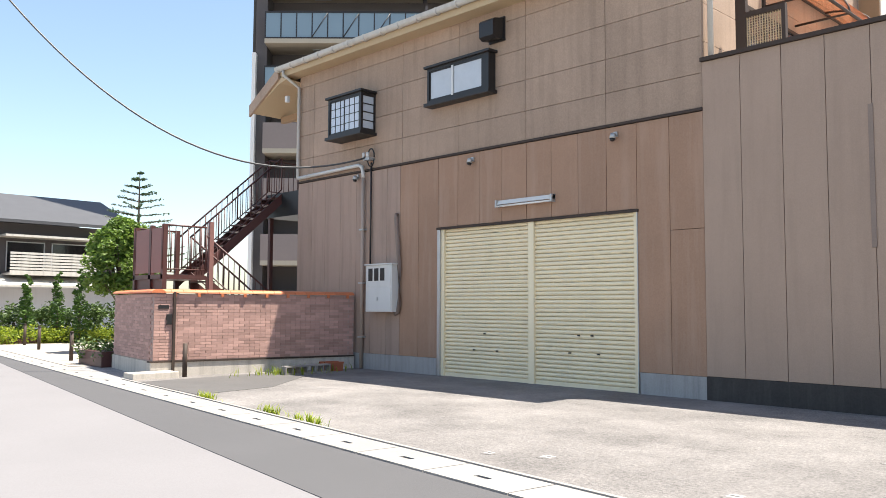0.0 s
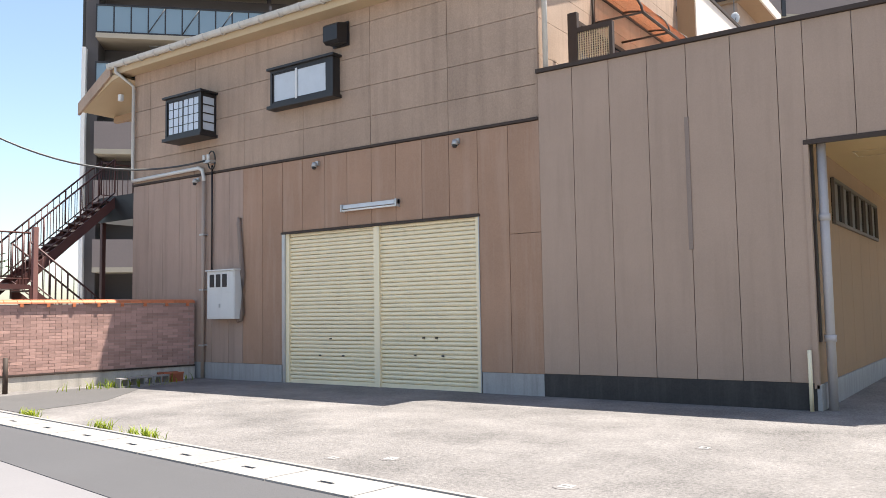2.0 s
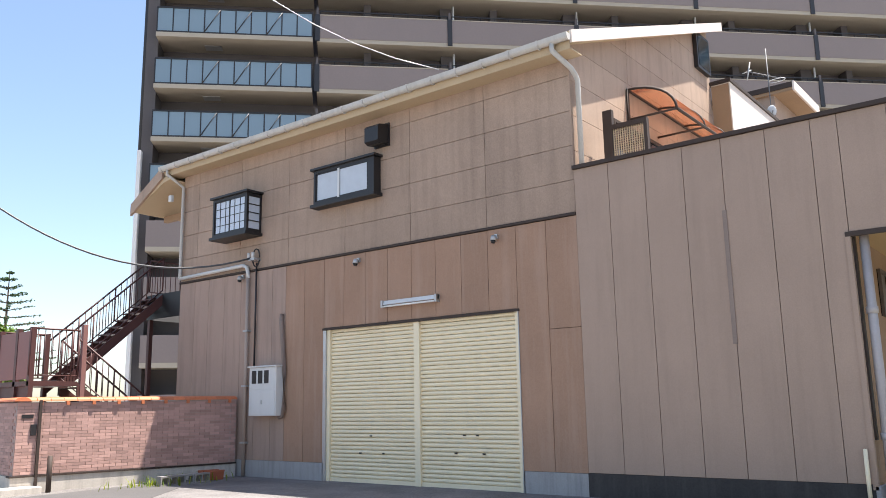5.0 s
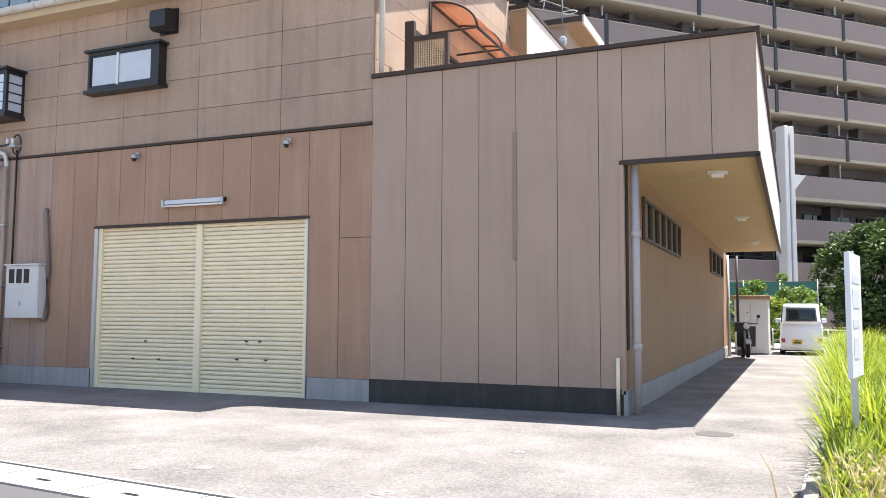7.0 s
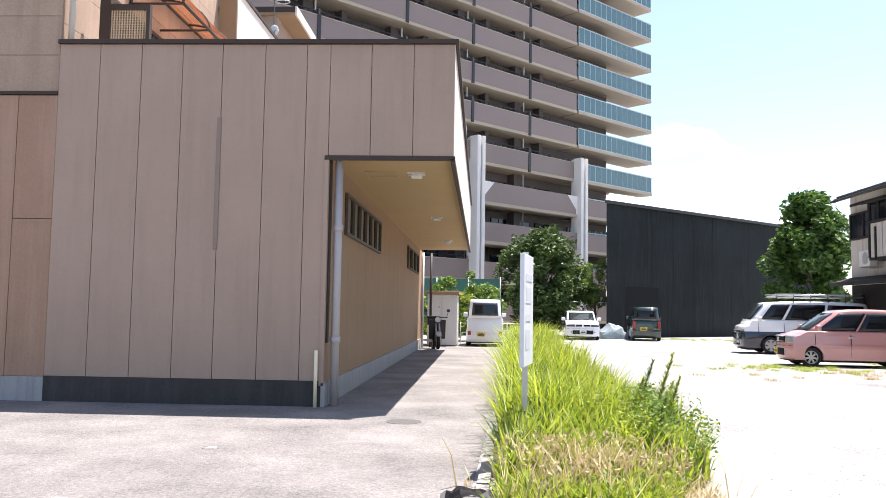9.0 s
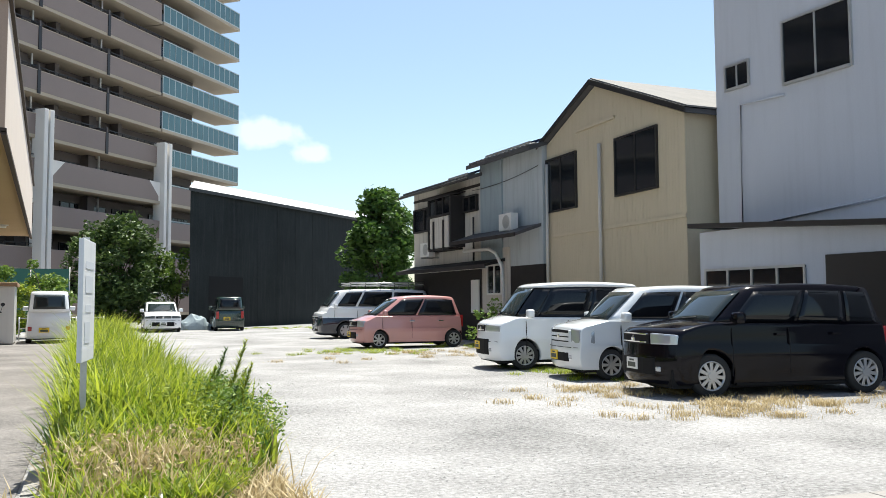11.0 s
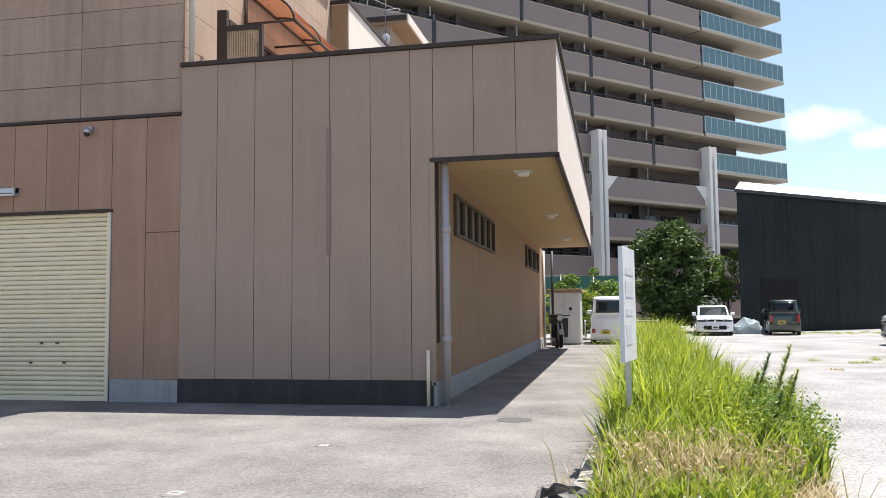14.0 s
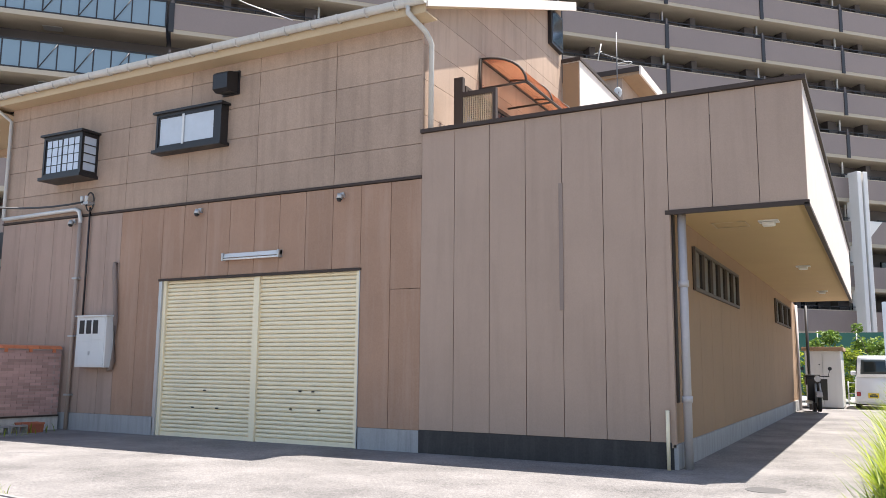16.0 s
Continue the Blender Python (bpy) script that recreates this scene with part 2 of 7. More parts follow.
M_GRASS = leaf_mat("bright_weed_blade", (0.10, 0.17, 0.010), (0.42, 0.47, 0.05), 0.5)
M_STRAW = leaf_mat("dry_grass_blade", (0.36, 0.27, 0.13), (0.52, 0.42, 0.24), 0.3)
M_TERRA = mat("terracotta", (0.40, 0.12, 0.06), 0.8, 0.15, 5, 40, 0.1)
M_BLACKSHED = mat("black_board_wall", (0.020, 0.024, 0.024), 0.75, 0.5, 0.35, 14, 0.2, streak=0.5, streak_col=(0.045, 0.046, 0.050))
for _n in M_BLACKSHED.node_tree.nodes:
    if _n.type == "BSDF_PRINCIPLED":
        _n.inputs["Specular IOR Level"].default_value = 0.12
M_SHEETROOF = mat("pale_sheet_roof", (0.62, 0.61, 0.60), 0.5, 0.05, 0.8, 20, 0.05)
M_BEIGE = mat("beige_ribbed_metal", (0.50, 0.43, 0.31), 0.6, 0.06, 0.5, 30, 0.03, streak=0.15)
M_OLDWHITE = mat("aged_white_plaster", (0.52, 0.49, 0.44), 0.85, 0.12, 0.8, 30, 0.1, streak=0.5)
M_BLUESHEET = mat("pale_blue_sheet", (0.27, 0.33, 0.36), 0.6, 0.1, 0.8, 30, 0.05, streak=0.4)
M_WHITEB = mat("bluish_white_render", (0.50, 0.51, 0.55), 0.8, 0.05, 0.6, 30, 0.05, streak=0.12)
M_DARKTILE = mat("dark_clay_roof_tile", (0.065, 0.065, 0.07), 0.6, 0.2, 2, 30, 0.1, obj=0.15)
M_ROOFOLD = mat("weathered_roof_sheet", (0.17, 0.16, 0.15), 0.8, 0.25, 1.5, 25, 0.2)
M_DARKWOOD = mat("dark_weathered_boards", (0.018, 0.015, 0.014), 0.85, 0.3, 2, 30, 0.3)
M_CHROME = plain("bright_chrome", (0.75, 0.75, 0.76), 0.12, 1.0)
M_ALLOY = plain("silver_alloy", (0.42, 0.42, 0.43), 0.35, 0.8)
M_LAMPGLASS = plain("clear_headlamp", (0.42, 0.44, 0.47), 0.08, 0.4, 0.6)
M_LAMPDARK = plain("smoked_headlamp", (0.10, 0.11, 0.12), 0.08, 0.2, 0.6)
M_REDLAMP = plain("red_tail_lamp", (0.35, 0.02, 0.02), 0.15, 0.0, 0.5)
M_YELLOW = plain("yellow_number_plate", (0.75, 0.52, 0.03), 0.45)
M_WHITEPLATE = plain("white_number_plate", (0.72, 0.72, 0.70), 0.45)
M_BARS = plain("dark_plate_marks", (0.05, 0.06, 0.05), 0.5)
M_WINDSCREEN = plain("tinted_car_glass", (0.02, 0.028, 0.03), 0.03, spec=0.5)
M_PRIVACY = plain("black_car_glass", (0.006, 0.007, 0.009), 0.04, spec=0.4)
M_UNDER = plain("dark_plastic_underside", (0.012, 0.012, 0.013), 0.7, spec=0.15)
M_LOUVREFRAME = mat("brown_louvre_frame", (0.10, 0.072, 0.052), 0.6, 0.12, 2, 50, 0.05)
M_LOUVRE = mat("grey_louvre_glass", (0.075, 0.066, 0.056), 0.35, 0.1, 2, 30, 0.0)
M_CABLE = plain("grey_cable_sheath", (0.075, 0.075, 0.075), 0.5)
M_PIPETAN = mat("tan_painted_pipe", (0.40, 0.31, 0.25), 0.6, 0.1, 2, 40, 0.03, streak=0.25)
M_SOLAR = plain("dark_blue_solar_glass", (0.012, 0.020, 0.05), 0.12)
M_BLUEPALE = mat("faded_bluish_plaster", (0.40, 0.44, 0.46), 0.8, 0.1, 0.8, 30, 0.08, streak=0.4)
M_SHEETING = plain("black_plastic_sheeting", (0.006, 0.006, 0.007), 0.45, spec=0.2)
M_MARK = plain("faded_sign_marks", (0.55, 0.575, 0.62), 0.6)
M_STONE = mat("loose_gravel_stone", (0.27, 0.265, 0.26), 0.9, 0.2, 4, 40, 0.3, island=0.4)
M_ANT = plain("dull_antenna_metal", (0.16, 0.16, 0.16), 0.6)
M_DIFF = plain("white_lamp_diffuser", (0.80, 0.78, 0.73), 0.35)
M_JOINTCOV = mat("dull_joint_strip", (0.25, 0.185, 0.15), 0.7, 0.15, 2, 40, 0.05)
M_SIGN = mat("white_painted_sign", (0.66, 0.67, 0.69), 0.5, 0.05, 2, 40, 0.02, streak=0.15)


# ---------------------------------------------------------------- mesh helpers
def bx(bm, x0, x1, y0, y1, z0, z1):
    v = [bm.verts.new(p) for p in ((x0, y0, z0), (x1, y0, z0), (x1, y1, z0), (x0, y1, z0),
                                   (x0, y0, z1), (x1, y0, z1), (x1, y1, z1), (x0, y1, z1))]
    for f in ((3, 2, 1, 0), (4, 5, 6, 7), (0, 1, 5, 4), (1, 2, 6, 5), (2, 3, 7, 6), (3, 0, 4, 7)):
        bm.faces.new([v[i] for i in f])
    return v


def box(*a, bevel=0.0):
    bm = bmesh.new()
    bx(bm, *a)
    if bevel:
        bmesh.ops.bevel(bm, geom=bm.edges[:], offset=bevel, segments=2, affect='EDGES', profile=0.6)
    return bm


def boxes(*rows):
    bm = bmesh.new()
    for r in rows:
        bx(bm, *r)
    return bm


def prism(points, axis, a0, a1, bm=None):
    """A flat outline pushed along an axis. axis x: points are (y, z); y: (x, z); z: (x, y)."""
    bm = bm or bmesh.new()
    put = {"x": lambda p, a: (a, p[0], p[1]), "y": lambda p, a: (p[0], a, p[1]), "z": lambda p, a: (p[0], p[1], a)}[axis]
    low = [bm.verts.new(put(p, a0)) for p in points]
    top = [bm.verts.new(put(p, a1)) for p in points]
    n = len(points)
    bm.faces.new(low[::-1])
    bm.faces.new(top)
    for i in range(n):
        bm.faces.new((low[i], low[(i + 1) % n], top[(i + 1) % n], top[i]))
    bmesh.ops.recalc_face_normals(bm, faces=bm.faces[:])
    return bm


def rod(a, b, r, sides=8, bm=None, r2=None):
    """A round bar from a to b."""
    bm = bm or bmesh.new()
    a, b = Vector(a), Vector(b)
    q = (b - a).to_track_quat("Z", "Y")
    rings = []
    for p, rr in ((a, r), (b, r if r2 is None else r2)):
        rings.append([bm.verts.new(p + q @ Vector((rr * math.cos(k * math.tau / sides), rr * math.sin(k * math.tau / sides), 0))) for k in range(sides)])
    for k in range(sides):
        j = (k + 1) % sides
        f = bm.faces.new((rings[0][k], rings[0][j], rings[1][j], rings[1][k]))
        f.smooth = True
    bm.faces.new(rings[0][::-1])
    bm.faces.new(rings[1])
    return bm


def tube(points, r, sides=8, bm=None):
    """A bent pipe through points."""
    bm = bm or bmesh.new()
    pts = [Vector(p) for p in points]
    rings = []
    for i, p in enumerate(pts):
        d = (pts[min(i + 1, len(pts) - 1)] - pts[max(i - 1, 0)]).normalized()
        q = d.to_track_quat("Z", "Y")
        rings.append([bm.verts.new(p + q @ Vector((r * math.cos(k * math.tau / sides), r * math.sin(k * math.tau / sides), 0))) for k in range(sides)])
    for i in range(len(pts) - 1):
        for k in range(sides):
            j = (k + 1) % sides
            a, b = rings[i], rings[i + 1]
            f = bm.faces.new((a[k], a[j], b[j], b[k]))
            f.smooth = True
    bm.faces.new(rings[0][::-1])
    bm.faces.new(rings[-1])
    bmesh.ops.recalc_face_normals(bm, faces=bm.faces[:])
    return bm


def mesh_of(name, bm, material):
    me = bpy.data.meshes.new(name)
    bm.normal_update()
    bm.to_mesh(me)
    bm.free()
    me.materials.append(material)
    return me


def part(name, bm, material, parent, label=""):
    """One mesh object under a thing or a part; bm may be a finished mesh that is shared."""
    me = bm if isinstance(bm, bpy.types.Mesh) else mesh_of(name, bm, material)
    ob = new(name, me)
    ob.parent = parent
    return tagged(ob, label) if label else ob


def thing(name, label, category, m=None, group="", kind=""):
    ob = new(name)
    ob.matrix_world = m or Matrix()
    return tagged(ob, label, category, group, kind)


def whole(name, bm, material, label, category, kind="", group="", m=None):
    ob = new(name, mesh_of(name, bm, material))
    if m:
        ob.matrix_world = m
    return tagged(ob, label, category, group, kind)


# ---------------------------------------------------------------- ground
SLOPE = -0.1134


def road_y(x, c):
    return c + SLOPE * x


def strip(x0, x1, c0, c1, z0, z1, bm=None):
    """A slab along the street between two offsets."""
    return prism([(x0, road_y(x0, c0)), (x1, road_y(x1, c0)), (x1, road_y(x1, c1)), (x0, road_y(x0, c1))], "z", z0, z1, bm)


bm = bmesh.new()
bmesh.ops.create_grid(bm, x_segments=8, y_segments=8, size=700)
whole("ground", bm, M_GRAVEL, "pale grey crushed gravel of the parking lot", "ground", "structure")
whole("road", strip(-70, 60, -4.5, 3.70, -0.02, 0.008), M_ROAD_OLD, "sun-bleached grey asphalt street", "road", "structure")
whole("road_patch", prism([(-70, road_y(-70, 3.72)), (60, road_y(60, 3.72)), (60, -4.4), (-1, 2.52), (-22, 5.85), (-70, 12.9)][:2]
      + [(60, -5.2), (0, 2.40), (-22, 5.80), (-70, 10.6)], "z", -0.02, 0.014), M_ROAD_NEW, "darker newer asphalt along the street edge", "road", "structure")
whole("lot_pavement", prism([(-14.95, road_y(-14.95, 4.28)), (0.21, road_y(0.21, 4.28)), (0.20, 5.0), (1.55, 34.0), (-14.95, 34.0)], "z", -0.02, 0.012),
      M_LOT, "rough worn asphalt forecourt bleached by sun", "pavement", "structure")
whole("pavement_patch", prism([(-14.2, 6.0), (-11.6, 5.75), (-11.9, 7.3), (-13.2, 8.8), (-14.5, 8.9)], "z", 0.0, 0.017),
      M_PATCH, "dark asphalt repair in the forecourt", "pavement", "structure")

# ---------------------------------------------------------------- warehouse with a flat above
FY = 11.1                      # plane of the street front
XL, XM, XC, XO = -16.85, -5.91, -1.90, -0.10   # left corner, step to the annex, right corner, canopy edge
YB = 30.1                      # back of the annex
warehouse = thing("warehouse_building", "two-storey tan panel-clad warehouse with cream shutter and flat above", "building")

# cores behind the cladding
part("core_wall", boxes((XL + 0.03, -11.72, FY + 0.03, 18.0, 0.0, 7.3), (-7.10, XM - 0.03, FY + 0.03, 18.0, 0.0, 7.3),
                        (-11.72, -7.10, FY + 0.03, 18.0, 3.0, 7.3), (-11.72, -7.10, FY + 0.5, 18.0, 0.0, 3.0)), M_JOINT, warehouse)
part("core_wall", boxes((XM - 0.03, XC - 0.03, FY + 0.03, YB - 0.03, 0.0, 4.9)), M_JOINT, warehouse)
# gable prism of the flat
part("gable_core", prism([(FY + 0.03, 7.2), (18.0, 7.2), (18.0, 10.15), (FY + 0.03, 7.35)], "x", XL + 0.03, XM - 0.03), M_JOINT, warehouse)

# concrete footings
part("footing", box(XL, -11.78, FY - 0.02, FY + 0.02, 0.0, 0.355), M_FOUND, warehouse, "grey concrete footing")
part("footing", box(-7.06, XM, FY - 0.02, FY + 0.02, 0.0, 0.355), M_FOUND, warehouse, "grey concrete footing")
part("footing", boxes((XM, XC - 0.02, FY - 0.02, FY + 0.02, -0.05, 0.365)), M_FOUND_DARK, warehouse, "dark brown concrete footing")
part("footing", boxes((XC - 0.02, XC + 0.035, FY - 0.03, YB, -0.05, 0.345)), M_FOUND, warehouse, "pale concrete footing")


def cladding(x0, x1, z0, z1, material, y=FY, gap=0.008):
    """One siding panel on the street front."""
    return part("siding_panel", box(x0 + gap / 2, x1 - gap / 2, y, y + 0.03, z0 + gap / 2, z1 - gap / 2, bevel=0.004), material, warehouse)


# lower storey, upright panels
low = [XL, -16.25, -15.70, -15.10, -14.50, -13.97, -13.42, -12.98, -12.39, -11.80]
for a, b in zip(low, low[1:]):
    cladding(a, b, 0.355, 4.44, M_SIDE_PALE if b <= -12.95 else M_SIDE_LOW)
over = [-11.80, -11.23, -10.63, -10.055, -9.45, -8.87, -8.28, -7.69, -7.10]
for a, b in zip(over, over[1:]):
    cladding(a, b, 3.01, 4.44, M_SIDE_LOW)
for a, b in ((-7.10, -6.50), (-6.50, XM)):
    cladding(a, b, 0.355, 2.62 if a > -7 else 4.44, M_SIDE_LOW)
cladding(-6.50, XM, 2.62, 4.44, M_SIDE_LOW)
# upper storey, long panels
rows_z = [4.495, 5.04, 5.63, 6.235, 6.86, 7.16]
cols_x = [XL, -16.22, -14.58, -12.93, -11.21, -9.46, -7.69, XM]
for za, zb in zip(rows_z, rows_z[1:]):
    for a, b in zip(cols_x, cols_x[1:]):
        cladding(a, b, za, zb, M_SIDE_UP)
part("string_course", box(XL - 0.02, XM, FY - 0.03, FY + 0.03, 4.445, 4.49, bevel=0.006), M_TRIM, warehouse, "dark brown metal string course")
# annex front, with the canopy fascia carried on past the corner
anx = [XM, -5.30, -4.68, -4.07, -3.48, -2.85, -2.24, XC]
for a, b in zip(anx, anx[1:]):
    cladding(a, b, 0.365, 5.20, M_SIDE_ANX, FY - 0.012)
for a, b in zip((XC, -1.30, -0.69), (-1.30, -0.69, XO)):
    cladding(a, b, 3.57, 5.20, M_SIDE_ANX, FY - 0.012)
part("canopy_core", boxes((XC - 0.03, XO - 0.03, FY + 0.03, 29.0, 3.60, 4.9)), M_JOINT, warehouse)
part("fascia_trim", box(XC - 0.05, XO + 0.02, FY - 0.03, FY + 0.02, 3.505, 3.57, bevel=0.005), M_TRIM, warehouse, "dark drip edge under the canopy")
part("soffit", box(XC, XO - 0.03, FY + 0.02, 29.0, 3.56, 3.60), M_SOFFIT, warehouse, "boarded canopy soffit, darkened in colour for its shade")
# side fascia: sun brightness is put into a paler colour than the front
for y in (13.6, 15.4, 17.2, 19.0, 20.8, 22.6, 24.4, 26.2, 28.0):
    part("fascia_panel", box(XO - 0.03, XO, max(FY - 0.005, y - 2.495), y - 0.7, 3.53, 5.20), M_FASCIA, warehouse, "cream fascia panel, paled in colour for the sun on it")
part("fascia_panel", box(XO - 0.03, XO, 27.31, 29.0, 3.53, 5.20), M_FASCIA, warehouse, "cream fascia panel, paled in colour for the sun on it")
part("drip_edge", box(XO - 0.045, XO + 0.02, FY - 0.03, 29.0, 3.48, 3.53), M_TRIM, warehouse)
part("parapet_cap", boxes((XM - 0.01, XO + 0.05, FY - 0.06, FY + 0.14, 5.20, 5.262), (XO - 0.14, XO + 0.05, FY + 0.14, 29.1, 5.20, 5.262)),
     M_TRIM, warehouse, "dark brown metal parapet cap")
part("parapet", boxes((XM - 0.03, XO - 0.03, FY + 0.03, FY + 0.12, 4.9, 5.20), (XO - 0.12, XO - 0.03, FY + 0.12, 29.0, 4.9, 5.20)), M_FASCIA, warehouse)
part("terrace_floor", box(XM, XO - 0.12, FY + 0.12, 29.0, 4.9, 4.93), M_FOUND, warehouse)
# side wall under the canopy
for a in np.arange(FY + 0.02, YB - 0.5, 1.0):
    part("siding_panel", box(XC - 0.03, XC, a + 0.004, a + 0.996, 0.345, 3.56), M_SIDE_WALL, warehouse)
part("corner_post", box(XC - 0.05, XC + 0.012, FY - 0.03, FY + 0.06, 0.3, 3.505), M_SIDE_ANX, warehouse)


def louvre_window(y0, y1, z0, z1, n):
    w = part("window", box(XC - 0.02, XC + 0.012, y0, y1, z0, z1), M_GLASSDARK, warehouse, "dark louvred window")
    bm = bmesh.new()
    for a in (z0, z1 - 0.05):
        bx(bm, XC + 0.012, XC + 0.05, y0, y1, a, a + 0.05)
    for k in range(n + 1):
        y = y0 + (y1 - y0 - 0.05) * k / n
        bx(bm, XC + 0.012, XC + 0.05, y, y + 0.05, z0 + 0.05, z1 - 0.05)
    part("window_frame", bm, M_LOUVREFRAME, w)
    for k in range(n):
        c = y0 + (y1 - y0) * (k + 0.5) / n
        part("louvre", box(XC + 0.012, XC + 0.022, c - 0.18, c + 0.06, z0 + 0.06, z1 - 0.06), M_LOUVRE, w)


louvre_window(12.62, 17.12, 2.575, 3.26, 6)
louvre_window(23.8, 27.95, 2.625, 3.30, 3)

# roller shutter: two curtains of slats in guide rails
shutter = part("roller_shutter", box(-11.64, -7.18, FY + 0.13, FY + 0.16, 0.0, 2.99), M_SHUT, warehouse, "closed cream double roller shutter")
for a, b in ((-11.72, -11.64), (-7.18, -7.10)):
    part("guide_rail", box(a, b, FY + 0.02, FY + 0.16, 0.0, 2.99), M_SHUT, shutter)
part("centre_post", box(-9.43, -9.30, FY + 0.02, FY + 0.125, 0.0, 2.96), M_SHUT, shutter)


def slat_mesh(w):
    """Curved slat with a rolled lip, one pitch high."""
    prof = [(0.0, 0.0), (-0.016, 0.010), (-0.023, 0.032), (-0.018, 0.056), (-0.002, 0.066), (0.006, 0.068), (0.012, 0.068), (0.012, 0.0)]
    return mesh_of("slat", prism(prof, "x", 0.0, w), M_SHUT)


for x, wide in ((-11.64, 2.21), (-9.30, 2.12)):
    slat = slat_mesh(wide)
    for k in range(38):
        s = part("slat", slat, M_SHUT, shutter)
        s.location = (x, FY + 0.09, 0.09 + 0.0762 * k)
    part("bottom_bar", box(x, x + wide, FY + 0.06, FY + 0.12, 0.0, 0.085, bevel=0.006), M_SHUT, shutter)
for x, z in ((-10.83, 0.55), (-10.55, 0.87), (-10.23, 0.55), (-8.52, 0.59), (-8.33, 0.90), (-8.05, 0.90), (-7.92, 0.59)):
    part("handle", box(x - 0.025, x + 0.025, FY + 0.045, FY + 0.07, z, z + 0.024, bevel=0.004), M_BLACK, shutter)
part("shutter_trim", box(-11.80, -11.72, FY - 0.02, FY + 0.05, 0.0, 2.96), M_STEEL, warehouse, "galvanised shutter guide")
part("shutter_trim", box(-7.10, -7.085, FY - 0.02, FY + 0.05, 0.0, 2.96), M_STEEL, warehouse, "galvanised shutter guide")
part("shutter_head", box(-11.82, -7.07, FY - 0.03, FY + 0.03, 2.965, 3.006), M_TRIM, warehouse, "dark shutter lintel trim")

# boxed windows of the flat
def boxed_window(x0, x1, z0, z1, depth, lattice):
    y0 = FY - depth
    w = part("window", box(x0, x1, y0, FY, z0, z0 + 0.06), M_BLACK, warehouse,
             "dark bay window with lattice panes" if lattice else "dark boxed window with frosted sliding panes")
    part("head", box(x0, x1, y0, FY, z1 - 0.06, z1), M_BLACK, w)
    part("hood", box(x0 - 0.06, x1 + 0.06, y0 - 0.06, FY, z1, z1 + 0.05, bevel=0.008), M_BLACK, w)
    part("sill", box(x0 - 0.05, x1 + 0.05, y0 - 0.06, FY, z0 - 0.07, z0, bevel=0.008), M_BLACK, w)
    mid = (x0 + x1) / 2 - (0.0 if lattice else 0.12)
    for a, b in ((x0, x0 + 0.055), (x1 - (0.055 if lattice else 0.16), x1)):
        part("frame", box(a, b, y0, y0 + 0.06, z0 + 0.06, z1 - 0.06), M_BLACK, w)
    glass = M_LATTICEGLASS if lattice else M_FROST
    xr = x1 - (0.055 if lattice else 0.16)
    for a, b, dy in ((x0 + 0.055, mid + 0.02, 0.03), (mid - 0.02, xr, 0.015)):
        part("pane", box(a, b, y0 + dy, y0 + dy + 0.008, z0 + 0.06, z1 - 0.06), glass, w)
        sash = bmesh.new()
        for c in (a, b - 0.03):
            bx(sash, c, c + 0.03, y0 + dy - 0.012, y0 + dy, z0 + 0.06, z1 - 0.06)
        for zz in (z0 + 0.06, z1 - 0.09):
            bx(sash, a + 0.03, b - 0.03, y0 + dy - 0.012, y0 + dy, zz, zz + 0.03)
        if lattice:
            for j in range(1, 4):
                zz = z0 + 0.06 + (z1 - z0 - 0.12) * j / 4
                bx(sash, a + 0.03, b - 0.03, y0 + dy - 0.008, y0 + dy, zz - 0.007, zz + 0.007)
            for u in (1 / 3, 2 / 3):
                c = a + (b - a) * u
                bx(sash, c - 0.007, c + 0.007, y0 + dy - 0.010, y0 + dy - 0.001, z0 + 0.06, z1 - 0.06)
        part("sash", sash, M_BLACK, w)
    if not lattice:
        part("meeting_stile", box(mid - 0.03, mid + 0.025, y0 - 0.006, y0 + 0.003, z0 + 0.06, z1 - 0.06), M_WHITEBOX, w, "pale meeting stile")
    for xx in (x0, x1):
        s = 1 if xx == x1 else -1
        xs = sorted((xx - s * 0.05, xx - s * 0.02))
        if depth > 0.2:
            part("pane", box(*xs, y0 + 0.06, FY, z0 + 0.06, z1 - 0.06), glass, w)
            xa = sorted((xx - s * 0.02, xx))
            for j in range(0, 5):
                zz = z0 + 0.06 + (z1 - z0 - 0.14) * j / 4
                part("side_bar", box(*xa, y0 + 0.06, FY - 0.05, zz, zz + 0.02), M_BLACK, w)
            part("side_bar", box(*xa, FY - 0.05, FY, z0 + 0.06, z1 - 0.06), M_BLACK, w)
        else:
            part("cheek", box(*sorted((xx - s * 0.05, xx)), y0 + 0.06, FY, z0 + 0.06, z1 - 0.06), M_BLACK, w)


boxed_window(-15.07, -13.85, 5.28, 6.17, 0.42, True)
boxed_window(-11.94, -10.22, 5.57, 6.30, 0.20, False)
vent = part("vent_hood", prism([(FY, 6.54), (FY - 0.26, 6.50), (FY - 0.34, 6.55), (FY - 0.34, 6.84), (FY - 0.30, 6.88), (FY, 6.95)], "x", -10.34, -9.98), M_BLACK, warehouse, "black metal vent hood")
part("vent_trim", box(-10.36, -9.96, FY - 0.04, FY - 0.002, 6.50, 6.97), M_BLACK, vent)

# roof of the flat: front slope up to the ridge, eaves, gutter
OV = 0.36
slope = (10.30 - 7.50) / (18.25 - FY)


def roof_z(y):
    return 7.50 + (y - FY) * slope


